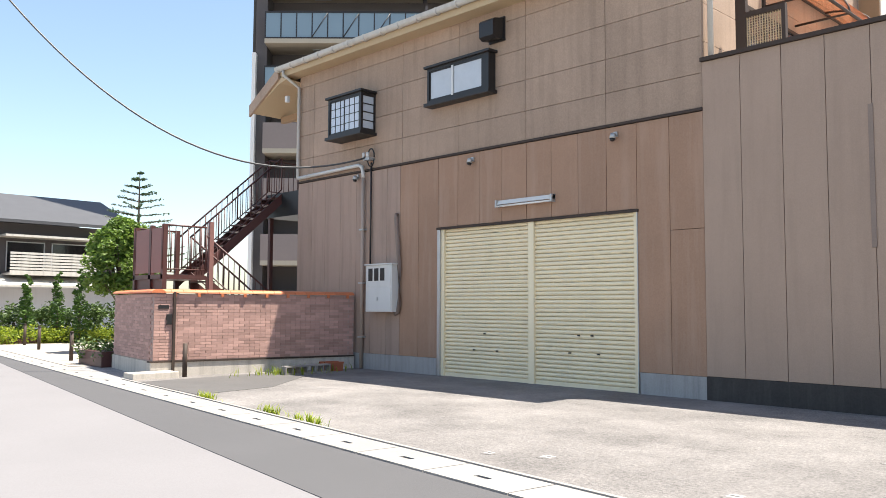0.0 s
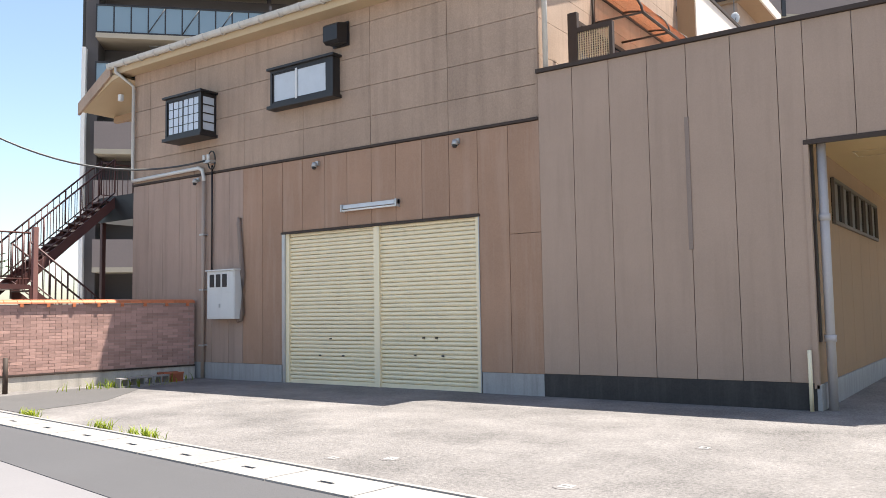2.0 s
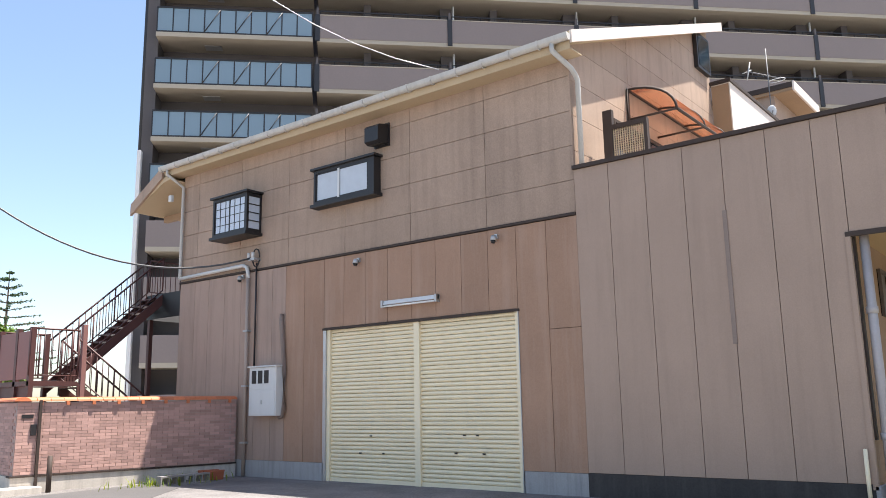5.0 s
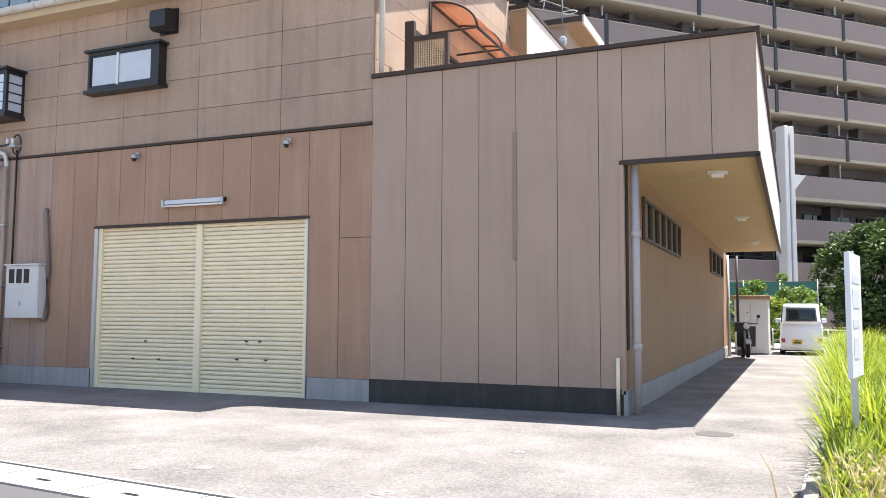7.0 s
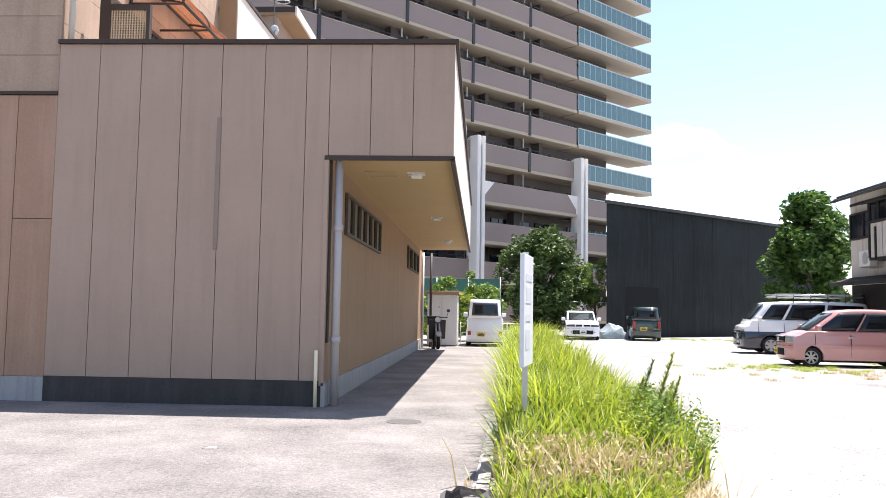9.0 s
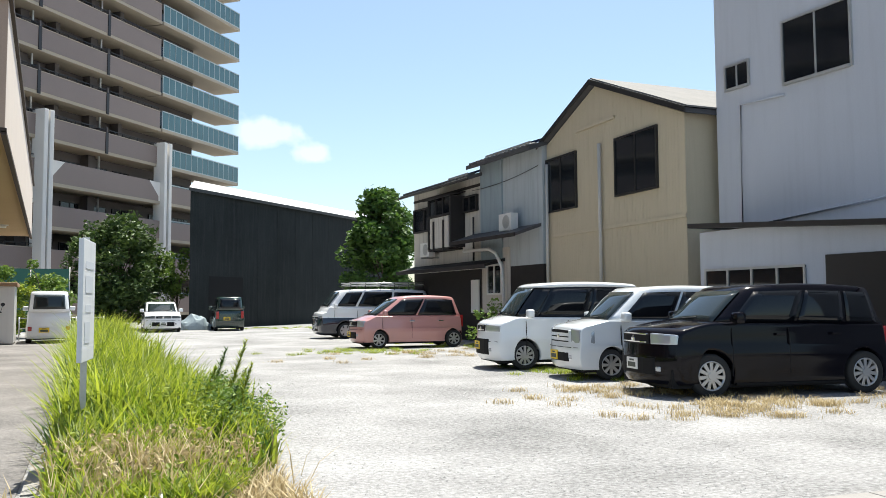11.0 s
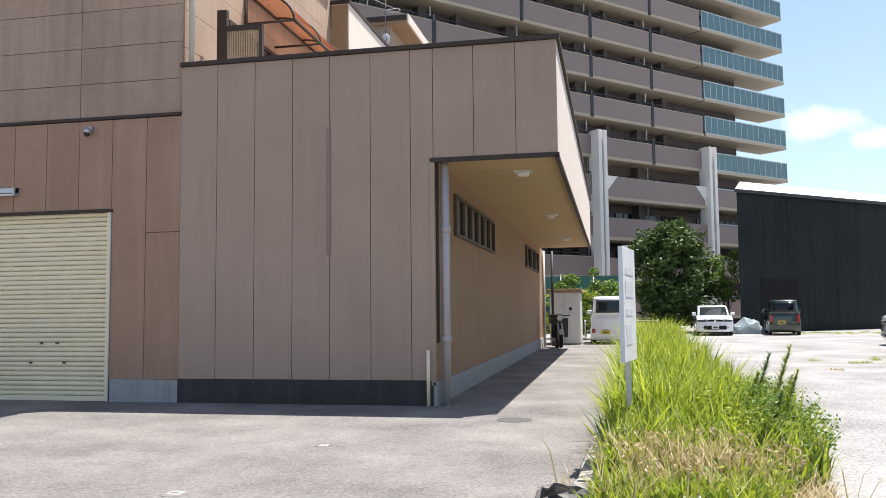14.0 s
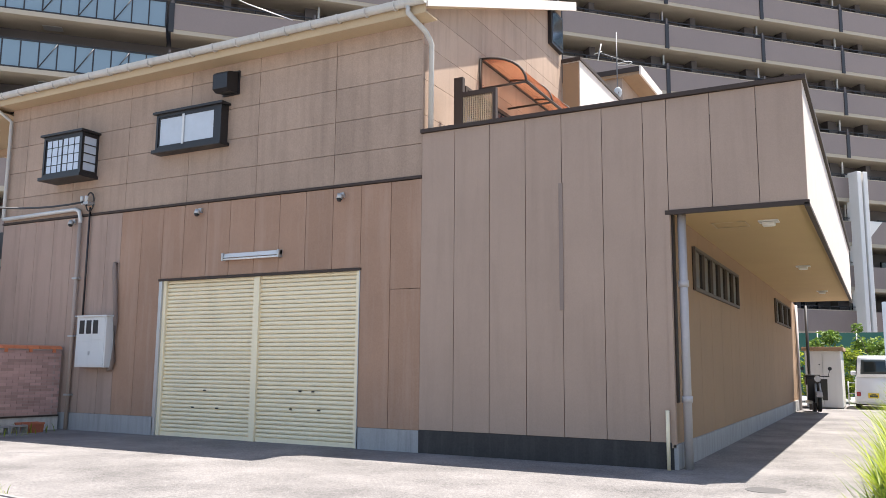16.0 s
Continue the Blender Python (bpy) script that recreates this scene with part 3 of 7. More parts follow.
y_e = FY - OV
part("roof", prism([(y_e, roof_z(y_e)), (18.3, roof_z(18.3)), (18.3, roof_z(18.3) + 0.12), (y_e, roof_z(y_e) + 0.10)], "x", XL - 0.35, XM + 0.27), M_ROOF, warehouse, "grey slate roof")
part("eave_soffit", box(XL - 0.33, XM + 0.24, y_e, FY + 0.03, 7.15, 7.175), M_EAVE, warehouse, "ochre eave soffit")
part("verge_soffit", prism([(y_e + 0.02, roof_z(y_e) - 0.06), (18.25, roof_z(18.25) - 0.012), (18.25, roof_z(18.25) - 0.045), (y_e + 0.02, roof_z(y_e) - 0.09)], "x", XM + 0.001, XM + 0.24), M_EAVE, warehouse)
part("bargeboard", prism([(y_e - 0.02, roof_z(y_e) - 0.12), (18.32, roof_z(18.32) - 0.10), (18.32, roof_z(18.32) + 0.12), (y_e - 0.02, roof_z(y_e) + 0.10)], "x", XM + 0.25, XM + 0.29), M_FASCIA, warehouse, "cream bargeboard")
part("bargeboard", prism([(y_e - 0.02, roof_z(y_e) - 0.12), (18.32, roof_z(18.32) - 0.10), (18.32, roof_z(18.32) + 0.12), (y_e - 0.02, roof_z(y_e) + 0.10)], "x", XL - 0.39, XL - 0.35), M_FASCIA, warehouse, "cream bargeboard")
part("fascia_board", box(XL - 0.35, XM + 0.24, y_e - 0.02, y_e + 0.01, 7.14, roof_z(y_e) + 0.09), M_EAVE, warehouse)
gz = roof_z(y_e) + 0.0
prof = [(y_e - 0.02 - 0.07 + 0.07 * math.cos(a), gz - 0.02 + 0.075 * math.sin(a)) for a in np.linspace(0, -math.pi, 9)]
prof += [(y_e - 0.165, gz + 0.02), (y_e - 0.015, gz + 0.02)]
gutter = part("gutter", prism(prof, "x", XL - 0.40, XM + 0.27), M_GUTTER, warehouse, "grey plastic half-round gutter")
for k in range(20):
    x = XL - 0.3 + k * 0.575
    part("bracket", prism([(y_e - 0.09 + (y - y_e + 0.09) * 1.2, z - 0.022) for y, z in prof[:9]] + [(y_e - 0.172, gz + 0.026), (y_e - 0.01, gz + 0.026)], "x", x, x + 0.03), M_GUTTER, gutter)
# gable wall towards the terrace
for z in (4.93, 5.55, 6.17, 6.79, 7.41, 8.03, 8.65, 9.27, 9.89):
    for ya, yb in ((FY, 13.4), (13.4, 15.7), (15.7, 18.0)):
        ya = max(ya, FY + (z + 0.03 - 7.48) / slope)
        if yb - ya < 0.1:
            continue
        top = [(y, min(z + 0.62, roof_z(y) - 0.02) - 0.004) for y in np.linspace(yb - 0.004, ya + 0.004, 9)]
        part("siding_panel", prism([(ya + 0.004, z + 0.004), (yb - 0.004, z + 0.004)] + top, "x", XM - 0.03, XM), M_SIDE_UP, warehouse)
# small gable window with dark shutter
gw = part("window", box(XM, XM + 0.10, 17.05, 17.85, 8.95, 9.85, bevel=0.01), M_BLACK, warehouse, "dark small window high in the gable")
part("pane", box(XM + 0.10, XM + 0.108, 17.12, 17.78, 9.02, 9.78), M_GLASSDARK, gw)
# downpipes
part("downpipe", tube([(XM - 0.05, y_e - 0.09, gz - 0.08), (XM - 0.05, y_e - 0.09, gz - 0.20), (XM + 0.08, FY - 0.06, gz - 0.42), (XM + 0.10, FY + 0.04, gz - 0.52), (XM + 0.10, FY + 0.10, gz - 0.58), (XM + 0.10, FY + 0.10, 4.95)], 0.045, 10), M_GUTTER, warehouse, "grey plastic downpipe")
part("downpipe", tube([(XL - 0.1, y_e - 0.09, gz - 0.08), (XL - 0.1, y_e - 0.09, gz - 0.2), (XL + 0.06, FY - 0.07, gz - 0.5), (XL + 0.06, FY - 0.07, 4.6), (XL + 0.06, FY - 0.06, 4.55)], 0.04, 10), M_GUTTER, warehouse, "grey plastic downpipe")
part("cross_pipe", tube([(XL + 0.06, FY - 0.06, 4.57), (-14.34, FY - 0.08, 4.60), (-14.22, FY - 0.08, 4.55), (-14.18, FY - 0.07, 4.40), (-14.18, FY - 0.07, 4.30)], 0.042, 10), M_WHITEBOX, warehouse, "white plastic gutter pipe")
dp = part("downpipe", tube([(-14.18, FY - 0.07, 4.30), (-14.18, FY - 0.07, 0.02)], 0.04, 10), M_PIPETAN, warehouse, "tan painted downpipe")
for z in (0.7, 1.9, 3.1):
    part("clip", box(-14.25, -14.11, FY - 0.125, FY, z, z + 0.035), M_STEEL, dp)
cp = part("downpipe", tube([(XC + 0.135, FY + 0.17, 3.57), (XC + 0.135, FY + 0.17, 0.0)], 0.06, 12), M_PIPE, warehouse, "mauve-grey plastic downpipe")
for z in (0.9, 2.5):
    part("collar", rod((XC + 0.135, FY + 0.17, z), (XC + 0.135, FY + 0.17, z + 0.09), 0.075, 12), M_PIPE, cp)
part("dark_strip", box(XC - 0.02, XC + 0.03, FY + 0.08, FY + 0.22, 0.9, 3.54), M_TRIM, warehouse)
part("downpipe", tube([(XC + 0.07, YB - 0.5, 3.5), (XC + 0.07, YB - 0.5, 0.0)], 0.05, 10), M_PIPE, warehouse)
part("downpipe", tube([(XC + 0.35, YB - 0.1, 3.5), (XC + 0.35, YB - 0.1, 0.0)], 0.05, 8), M_BLACK, warehouse)
# stained joint in the annex front
part("joint_cover", box(-3.53, -3.465, FY - 0.026, FY - 0.010, 2.2, 4.12, bevel=0.004), M_JOINTCOV, warehouse, "dull joint cover strip")
# canopy lamps and hatch
for y in (12.5, 18.6, 25.0):
    lamp = part("canopy_lamp", box(-0.88, -0.60, y - 0.12, y + 0.12, 3.54, 3.56), M_WHITEBOX, warehouse, "square white canopy lamp")
    part("diffuser", box(-0.83, -0.65, y - 0.08, y + 0.08, 3.48, 3.54, bevel=0.025), M_DIFF, lamp)
part("hatch_frame", boxes((-1.55, -1.05, 12.35, 12.37, 3.552, 3.56), (-1.55, -1.05, 12.83, 12.85, 3.552, 3.56), (-1.55, -1.53, 12.35, 12.85, 3.552, 3.56), (-1.07, -1.05, 12.35, 12.85, 3.552, 3.56)), M_EAVE, warehouse)

# things fixed to the front
def meter_box():
    t = thing("electric_meter_box", "off-white steel meter box with three dark meter windows", "meter box")
    body = part("body", box(-13.83, -12.96, FY - 0.24, FY, 1.28, 2.29, bevel=0.012), M_WHITEBOX, t)
    part("rain_hood", box(-13.86, -12.93, FY - 0.28, FY, 2.29, 2.32, bevel=0.005), M_WHITEBOX, body)
    part("door", box(-13.80, -12.99, FY - 0.25, FY - 0.24, 1.32, 1.80, bevel=0.003), M_WHITEBOX, t)
    part("door", box(-13.80, -12.99, FY - 0.248, FY - 0.24, 1.83, 2.26, bevel=0.003), M_WHITEBOX, t)
    for x in (-13.73, -13.53, -13.33):
        part("meter_window", box(x, x + 0.14, FY - 0.256, FY - 0.24, 1.95, 2.22, bevel=0.004), M_BLACK, t, "dark meter window")
    part("latch", box(-13.43, -13.39, FY - 0.262, FY - 0.25, 1.52, 1.60), M_STEEL, t)


meter_box()
whole("conduit", tube([(-13.92, FY - 0.05, 4.62), (-13.92, FY - 0.05, 2.33)], 0.020, 8), M_BLACK, "thin dark cable conduit on the wall", "conduit")
whole("conduit", tube([(-13.05, FY - 0.04, 3.40), (-13.05, FY - 0.06, 3.30), (-12.92, FY - 0.06, 2.2), (-12.92, FY - 0.06, 1.42), (-12.97, FY - 0.06, 1.27), (-13.05, FY - 0.08, 1.24)], 0.045, 10), M_JOINTCOV, "thick brown conduit rising from the meter box", "conduit")


def flood_camera(x, z):
    t = thing("security_lamp", "small grey sensor lamp under the string course", "lamp", group="sensor lamps")
    part("bracket", box(x - 0.035, x + 0.035, FY - 0.05, FY, z + 0.01, z + 0.10, bevel=0.006), M_STEEL, t)
    part("head", rod((x, FY - 0.10, z + 0.06), (x, FY - 0.12, z - 0.03), 0.045, 12, None, 0.06), M_STEEL, t)
    part("lens", rod((x, FY - 0.12, z - 0.03), (x, FY - 0.125, z - 0.07), 0.05, 12, None, 0.03), M_BLACK, t)


flood_camera(-10.80, 4.24)
flood_camera(-7.48, 4.24)
flood_camera(-14.42, 4.30)
tubelight = thing("fluorescent_lamp", "white fluorescent batten lamp above the shutter", "lamp")
part("batten", prism([(FY, 3.33), (FY - 0.09, 3.33), (FY - 0.05, 3.41), (FY, 3.41)], "x", -10.14, -8.78), M_WHITEBOX, tubelight)
part("tube", rod((-10.10, FY - 0.09, 3.295), (-8.82, FY - 0.09, 3.295), 0.018, 10), M_DIFF, tubelight)
for x in (-10.14, -8.82):
    part("end_cap", box(x, x + 0.04, FY - 0.11, FY, 3.275, 3.415, bevel=0.005), M_STEEL, tubelight)
whole("bollard_pipe", rod((XC - 0.08, FY - 0.10, 0.0), (XC - 0.08, FY - 0.10, 0.80), 0.026, 10), M_SHUT, "thin cream protective pipe at the corner", "post")
# service wire and its wall bracket
wire = bmesh.new()
pts = [(-14.0 - 6 * a, 10.95 - 9.9 * a, 4.72 - 3.93 * a + 13.3 * a * a) for a in np.linspace(0, 1.0, 40)]
tube(pts, 0.022, 6, wire)
whole("service_cable", wire, M_CABLE, "grey overhead service cable sagging to the wall", "cable")
bracket = thing("cable_bracket", "black wall bracket with white insulators and looped cable", "bracket")
part("arm", box(-14.05, -13.85, FY - 0.18, FY, 4.66, 4.72), M_STEEL, bracket)
part("loop", tube([(-14.0 + 0.12 + 0.12 * math.cos(a), FY - 0.1, 4.72 + 0.2 * math.sin(a)) for a in np.linspace(0, 6, 16)], 0.015, 6), M_BLACK, bracket)
for x in (-14.06, -13.92):
    part("insulator", rod((x, FY - 0.16, 4.72), (x, FY - 0.16, 4.84), 0.035, 10), M_WHITEBOX, bracket)
whole("roof_cable", tube([(-8.0 - 2.7 * a - 2 * a * a * 0, FY - 0.9 - 1.2 * a, 7.25 + 1.0 * a + 0.6 * a * a) for a in np.linspace(0, 3, 12)], 0.010, 6), M_STEEL, "thin grey overhead cable near the eaves", "cable")

# terrace things behind the parapet
awning = thing("terrace_awning", "orange translucent curved awning on a dark brown frame", "awning")
ys = np.linspace(13.3, 17.4, 4)


def awn(y, t):
    a = t * math.pi / 2
    return (XM + 0.02 + 0.95 * math.sin(a), y, 6.66 + 0.60 * math.cos(a))


sheet = bmesh.new()
grid = [[sheet.verts.new(awn(y, t)) for t in np.linspace(0, 1, 9)] for y in (13.3, 17.4)]
for j in range(8):
    sheet.faces.new((grid[0][j], grid[0][j + 1], grid[1][j + 1], grid[1][j])).smooth = True
bmesh.ops.solidify(sheet, geom=sheet.faces[:], thickness=0.006)
part("sheet", sheet, M_AWN, awning, "orange translucent plastic sheet")
for y in ys:
    part("rib", tube([awn(y, t) for t in np.linspace(0, 1, 9)], 0.025, 6), M_TRIM, awning)
    part("strut", rod((XM, y, 6.66), awn(y, 1), 0.022, 6), M_TRIM, awning)
part("rail", rod(awn(13.3, 1), awn(17.4, 1), 0.03, 6), M_TRIM, awning)
part("wall_stile", rod((XM + 0.03, 13.3, 6.0), (XM + 0.03, 13.3, 7.26), 0.03, 6), M_TRIM, awning)
part("rail", rod((XM + 0.03, 13.3, 7.26), (XM + 0.03, 17.4, 7.26), 0.03, 6), M_TRIM, awning)
screen = thing("lattice_screen", "dark framed lattice screen on the terrace", "screen")
part("frame", boxes((-5.72, -5.55, 11.86, 11.95, 4.93, 6.38), (-4.98, -4.92, 11.86, 11.95, 4.93, 6.10), (-5.55, -4.98, 11.86, 11.95, 6.02, 6.10)), M_TRIM, screen)
bm = bmesh.new()
for k in range(14):
    bx(bm, -5.55 + 0.042 * k, -5.538 + 0.042 * k, 11.89, 11.91, 4.93, 6.02)
for k in range(26):
    bx(bm, -5.55, -4.98, 11.911, 11.92, 4.97 + 0.041 * k, 4.98 + 0.041 * k)
part("lattice", bm, M_EAVE, screen, "pale lattice")
twin = part("terrace_window", boxes((XM, XM + 0.06, 12.6, 12.66, 4.95, 6.5), (XM, XM + 0.06, 15.2, 15.26, 4.95, 6.5), (XM, XM + 0.06, 12.66, 15.2, 6.44, 6.5), (XM, XM + 0.06, 13.9, 13.96, 4.95, 6.44)), M_TRIM, warehouse, "brown sliding terrace window")
part("pane", box(XM + 0.01, XM + 0.03, 12.66, 15.2, 4.95, 6.44), M_GLASSDARK, twin)
hut = thing("stair_hut", "stair hut on the flat roof, sunlit and shaded faces coloured apart", "roof hut")
# sunlit side painted pale, shaded front painted brown
part("wall", box(XM + 0.02, -5.45, 18.0, 24.5, 4.93, 8.78), M_FASCIA, hut)
part("shaded_front", box(XM + 0.03, -5.47, 17.97, 18.0, 4.93, 8.74), M_SIDE_WALL, hut)
part("cap", box(XM - 0.02, -5.41, 17.94, 24.5, 8.78, 8.86), M_TRIM, hut)
part("window", box(-5.45, -5.43, 20.2, 20.9, 7.2, 8.3), M_GLASSDARK, hut)
hut2 = thing("roof_dormer", "flat-roofed upper room with ochre eave soffit and white eave board", "roof hut")
part("wall", box(-9.0, -6.6, 26.0, 29.0, 0.0, 11.12), M_SIDE_ANX, hut2)
part("roof", box(-9.2, -5.98, 25.85, 28.95, 11.22, 11.40, bevel=0.01), M_TRIM, hut2)
part("soffit", box(-9.1, -5.98, 25.88, 28.9, 11.12, 11.22), M_SIDE_WALL, hut2, "ochre eave soffit")
part("eave_board", box(-5.98, -5.92, 25.85, 28.95, 11.10, 11.42, bevel=0.008), M_FASCIA, hut2, "white eave board")
antenna = thing("tv_antenna", "grey rooftop television antenna on a mast", "antenna")
part("mast", rod((-5.65, 22.0, 8.85), (-5.65, 22.0, 11.06), 0.016, 8), M_ANT, antenna)
part("boom", rod((-6.15, 21.85, 10.47), (-5.37, 22.15, 10.15), 0.016, 6), M_ANT, antenna)
for k in range(7):
    a = k / 6
    c = Vector((-6.15 + 0.78 * a, 21.85 + 0.30 * a, 10.47 - 0.32 * a))
    part("element", rod(c + Vector((-0.07, 0.20, 0.02)), c + Vector((0.07, -0.20, -0.02)), 0.008, 5), M_ANT, antenna)
part("reflector_rod", rod((-6.17, 21.85, 10.22), (-6.06, 21.85, 10.72), 0.016, 6), M_WHITEBOX, antenna)
part("reflector_rod", rod((-6.27, 21.80, 10.42), (-6.05, 21.9, 10.50), 0.014, 6), M_WHITEBOX, antenna)
part("loop", tube([(-5.45 + 0.22 * math.cos(u), 22.1, 10.10 + 0.05 * math.sin(u)) for u in np.linspace(0, 6.28, 13)], 0.012, 5), M_WHITEBOX, antenna)
dish = thing("satellite_dish", "small white satellite dish on the roof", "satellite dish")
bm = bmesh.new()
bmesh.ops.create_uvsphere(bm, u_segments=16, v_segments=8, radius=0.17)
bmesh.ops.scale(bm, verts=bm.verts[:], vec=(0.75, 0.22, 1))
for v in bm.verts:
    v.co += Vector((-5.60, 21.85, 9.17))
part("reflector", bm, M_WHITEBOX, dish)
part("mast", rod((-5.60, 21.90, 8.85), (-5.60, 21.90, 9.2), 0.02, 8), M_ANT, dish)
part("arm", rod((-5.60, 21.80, 9.05), (-5.50, 21.60, 9.10), 0.010, 6), M_ANT, dish)

# ---------------------------------------------------------------- brick wall, gate, stairs beside the house
WX = -14.95
garden_wall = thing("brick_garden_wall", "pinkish brick garden wall with orange coping on a stained base", "wall")
part("core", boxes((WX - 0.18, WX - 0.012, 6.634, 11.05, 0.30, 1.62), (-18.0, WX - 0.18, 6.632, 6.80, 0.30, 1.62)), M_MORTAR, garden_wall)
part("base", boxes((WX - 0.19, WX + 0.01, 6.60, 11.06, 0.0, 0.28), (-18.01, WX - 0.19, 6.60, 6.82, 0.0, 0.30)), M_RENDER, garden_wall, "stained grey rendered base")
part("step_line", boxes((WX - 0.19, WX + 0.03, 6.58, 11.06, 0.28, 0.31)), M_TRIM, garden_wall)
brick = mesh_of("brick", box(0.0, 0.014, 0.003, 0.227, 0.003, 0.0555, bevel=0.002), M_BRICK)
half_brick = mesh_of("brick", box(0.0, 0.014, 0.003, 0.112, 0.003, 0.0555, bevel=0.002), M_BRICK)
brick_s = mesh_of("brick", box(0.003, 0.227, 0.0, 0.014, 0.003, 0.0555, bevel=0.002), M_BRICK)
COURSES = 22
brick_rows = []
for r in range(COURSES):
    off = 0.0 if r % 2 else 0.115
    brick_rows += [("x", 6.64 + off + 0.23 * k, 0.32 + 0.0585 * r) for k in range(19) if 6.64 + off + 0.23 * k + 0.23 < 11.07]
    brick_rows += [] if r % 2 else [("h", 6.64, 0.32 + 0.0585 * r), ("h", 10.935, 0.32 + 0.0585 * r)]
    brick_rows += [("y", -18.0 + off + 0.23 * k, 0.32 + 0.0585 * r) for k in range(13) if -18.0 + off + 0.23 * k + 0.23 < WX]
tile = mesh_of("coping_tile", prism([(-0.14 * math.cos(a), 0.02 + 0.075 * math.sin(a)) for a in np.linspace(0, math.pi, 9)], "y", 0.004, 0.236), M_COPING)
tile_s = mesh_of("coping_tile", prism([(-0.14 * math.cos(a), 0.02 + 0.075 * math.sin(a)) for a in np.linspace(0, math.pi, 9)], "x", 0.004, 0.236), M_COPING)
for k in range(18):
    o = part("coping_tile", tile, M_COPING, garden_wall)
    o.location = (WX - 0.095, 6.72 + 0.24 * k, 1.62)
    lip = part("coping_lip", box(WX + 0.02, WX + 0.045, 6.76 + 0.24 * k, 6.82 + 0.24 * k, 1.57, 1.64), M_COPING, garden_wall) if k % 2 else None
for k in range(13):
    o = part("coping_tile", tile_s, M_COPING, garden_wall)
    o.location = (-18.02 + 0.24 * k, 6.71, 1.62)
garden_wall.matrix_world = pose(-15.12, 6.60, 0, 0, 0, -9.2) @ pose(-WX, -6.60, 0)
part("letter_slot", box(WX, WX + 0.012, 6.72, 6.92, 1.33, 1.40), M_BLACK, garden_wall, "black letter slot")
part("intercom", box(WX, WX + 0.03, 6.88, 6.98, 1.02, 1.22, bevel=0.005), M_BLACK, garden_wall, "black intercom box")
part("gate_edge", box(WX + 0.005, WX + 0.05, 7.00, 7.05, 0.0, 1.66), M_TRIM, garden_wall, "dark slim gate post")
whole("low_bollard", rod((WX + 0.25, 7.10, 0.0), (WX + 0.25, 7.10, 0.66), 0.045, 10), M_TRIM, "short dark brown metal bollard by the wall", "bollard")
whole("entrance_step", box(WX - 0.1, WX + 0.32, 6.05, 6.95, 0.0, 0.13, bevel=0.012), M_RENDER, "low concrete step at the wall corner", "step")
planter = thing("flower_pot", "rectangular terracotta planter box in the wall's shade", "planter")
part("body", prism([(-0.16, 0.0), (0.16, 0.0), (0.20, 0.24), (0.14, 0.24), (0.12, 0.05), (-0.12, 0.05), (-0.14, 0.24), (-0.20, 0.24)], "x", -0.3, 0.3), M_TERRA, planter)
part("rim", boxes((-0.31, 0.31, -0.215, -0.14, 0.22, 0.27), (-0.31, 0.31, 0.14, 0.215, 0.22, 0.27)), M_TERRA, planter)
planter.matrix_world = pose(-14.15, 10.2, 0.012, 0, 0, 80) @ Matrix.Scale(0.72, 4)
block = thing("concrete_block", "hollow grey concrete block lying on the ground", "block", group="loose blocks")
part("shell", boxes((-0.2, 0.2, -0.09, -0.06, 0, 0.15), (-0.2, 0.2, 0.06, 0.09, 0, 0.15), (-0.2, -0.17, -0.06, 0.06, 0, 0.15), (0.17, 0.2, -0.06, 0.06, 0, 0.15), (-0.015, 0.015, -0.06, 0.06, 0, 0.15)), M_CONC, block)
block.matrix_world = pose(-13.9, 8.95, 0.012, 90, 0, 95)
for y, a in ((9.35, 88), (9.72, 97)):
    copy_thing(block, pose(-13.95, y, 0.1, 90, 0, a))
block.matrix_world = pose(-13.9, 8.95, 0.1, 90, 0, 95)

# outside stair
stair = thing("outside_stair", "maroon steel outside stair with railings and landings", "stair")
SX0, SX1, SX2 = -18.45, -17.75, -16.95
part("landing", box(SX0, XL, 11.2, 12.9, 3.70, 4.32), M_BLACK, stair, "upper steel landing")
part("landing", box(SX0, SX2, 7.65, 8.7, 1.98, 2.08), M_STAIR, stair, "lower steel landing")


def flight(x0, x1, ya, za, yb, zb, n):
    for x in (x0, x1 - 0.03):
        part("stringer", prism([(ya, za - 0.26), (ya, za + 0.02), (yb, zb + 0.02), (yb, zb - 0.26)], "x", x, x + 0.03), M_STAIR, stair)
    for k in range(n):
        y, z = ya + (yb - ya) * (k + 0.5) / n, za + (zb - za) * (k + 0.5) / n
        part("tread", box(x0 + 0.03, x1 - 0.03, y - 0.13, y + 0.13, z - 0.03, z), M_STAIR, stair)


def railing(x, ya, za, yb, zb, h=0.95, step=0.14):
    n = max(2, int(abs(yb - ya) / step))
    part("handrail", rod((x, ya, za + h), (x, yb, zb + h), 0.022, 6), M_STAIR, stair)
    part("low_rail", rod((x, ya, za + 0.12), (x, yb, zb + 0.12), 0.015, 6), M_STAIR, stair)
    for k in range(n + 1):
        y, z = ya + (yb - ya) * k / n, za + (zb - za) * k / n
        part("baluster", rod((x, y, z + 0.12), (x, y, z + h), 0.010 if k % 6 else 0.02, 5), M_STAIR, stair)


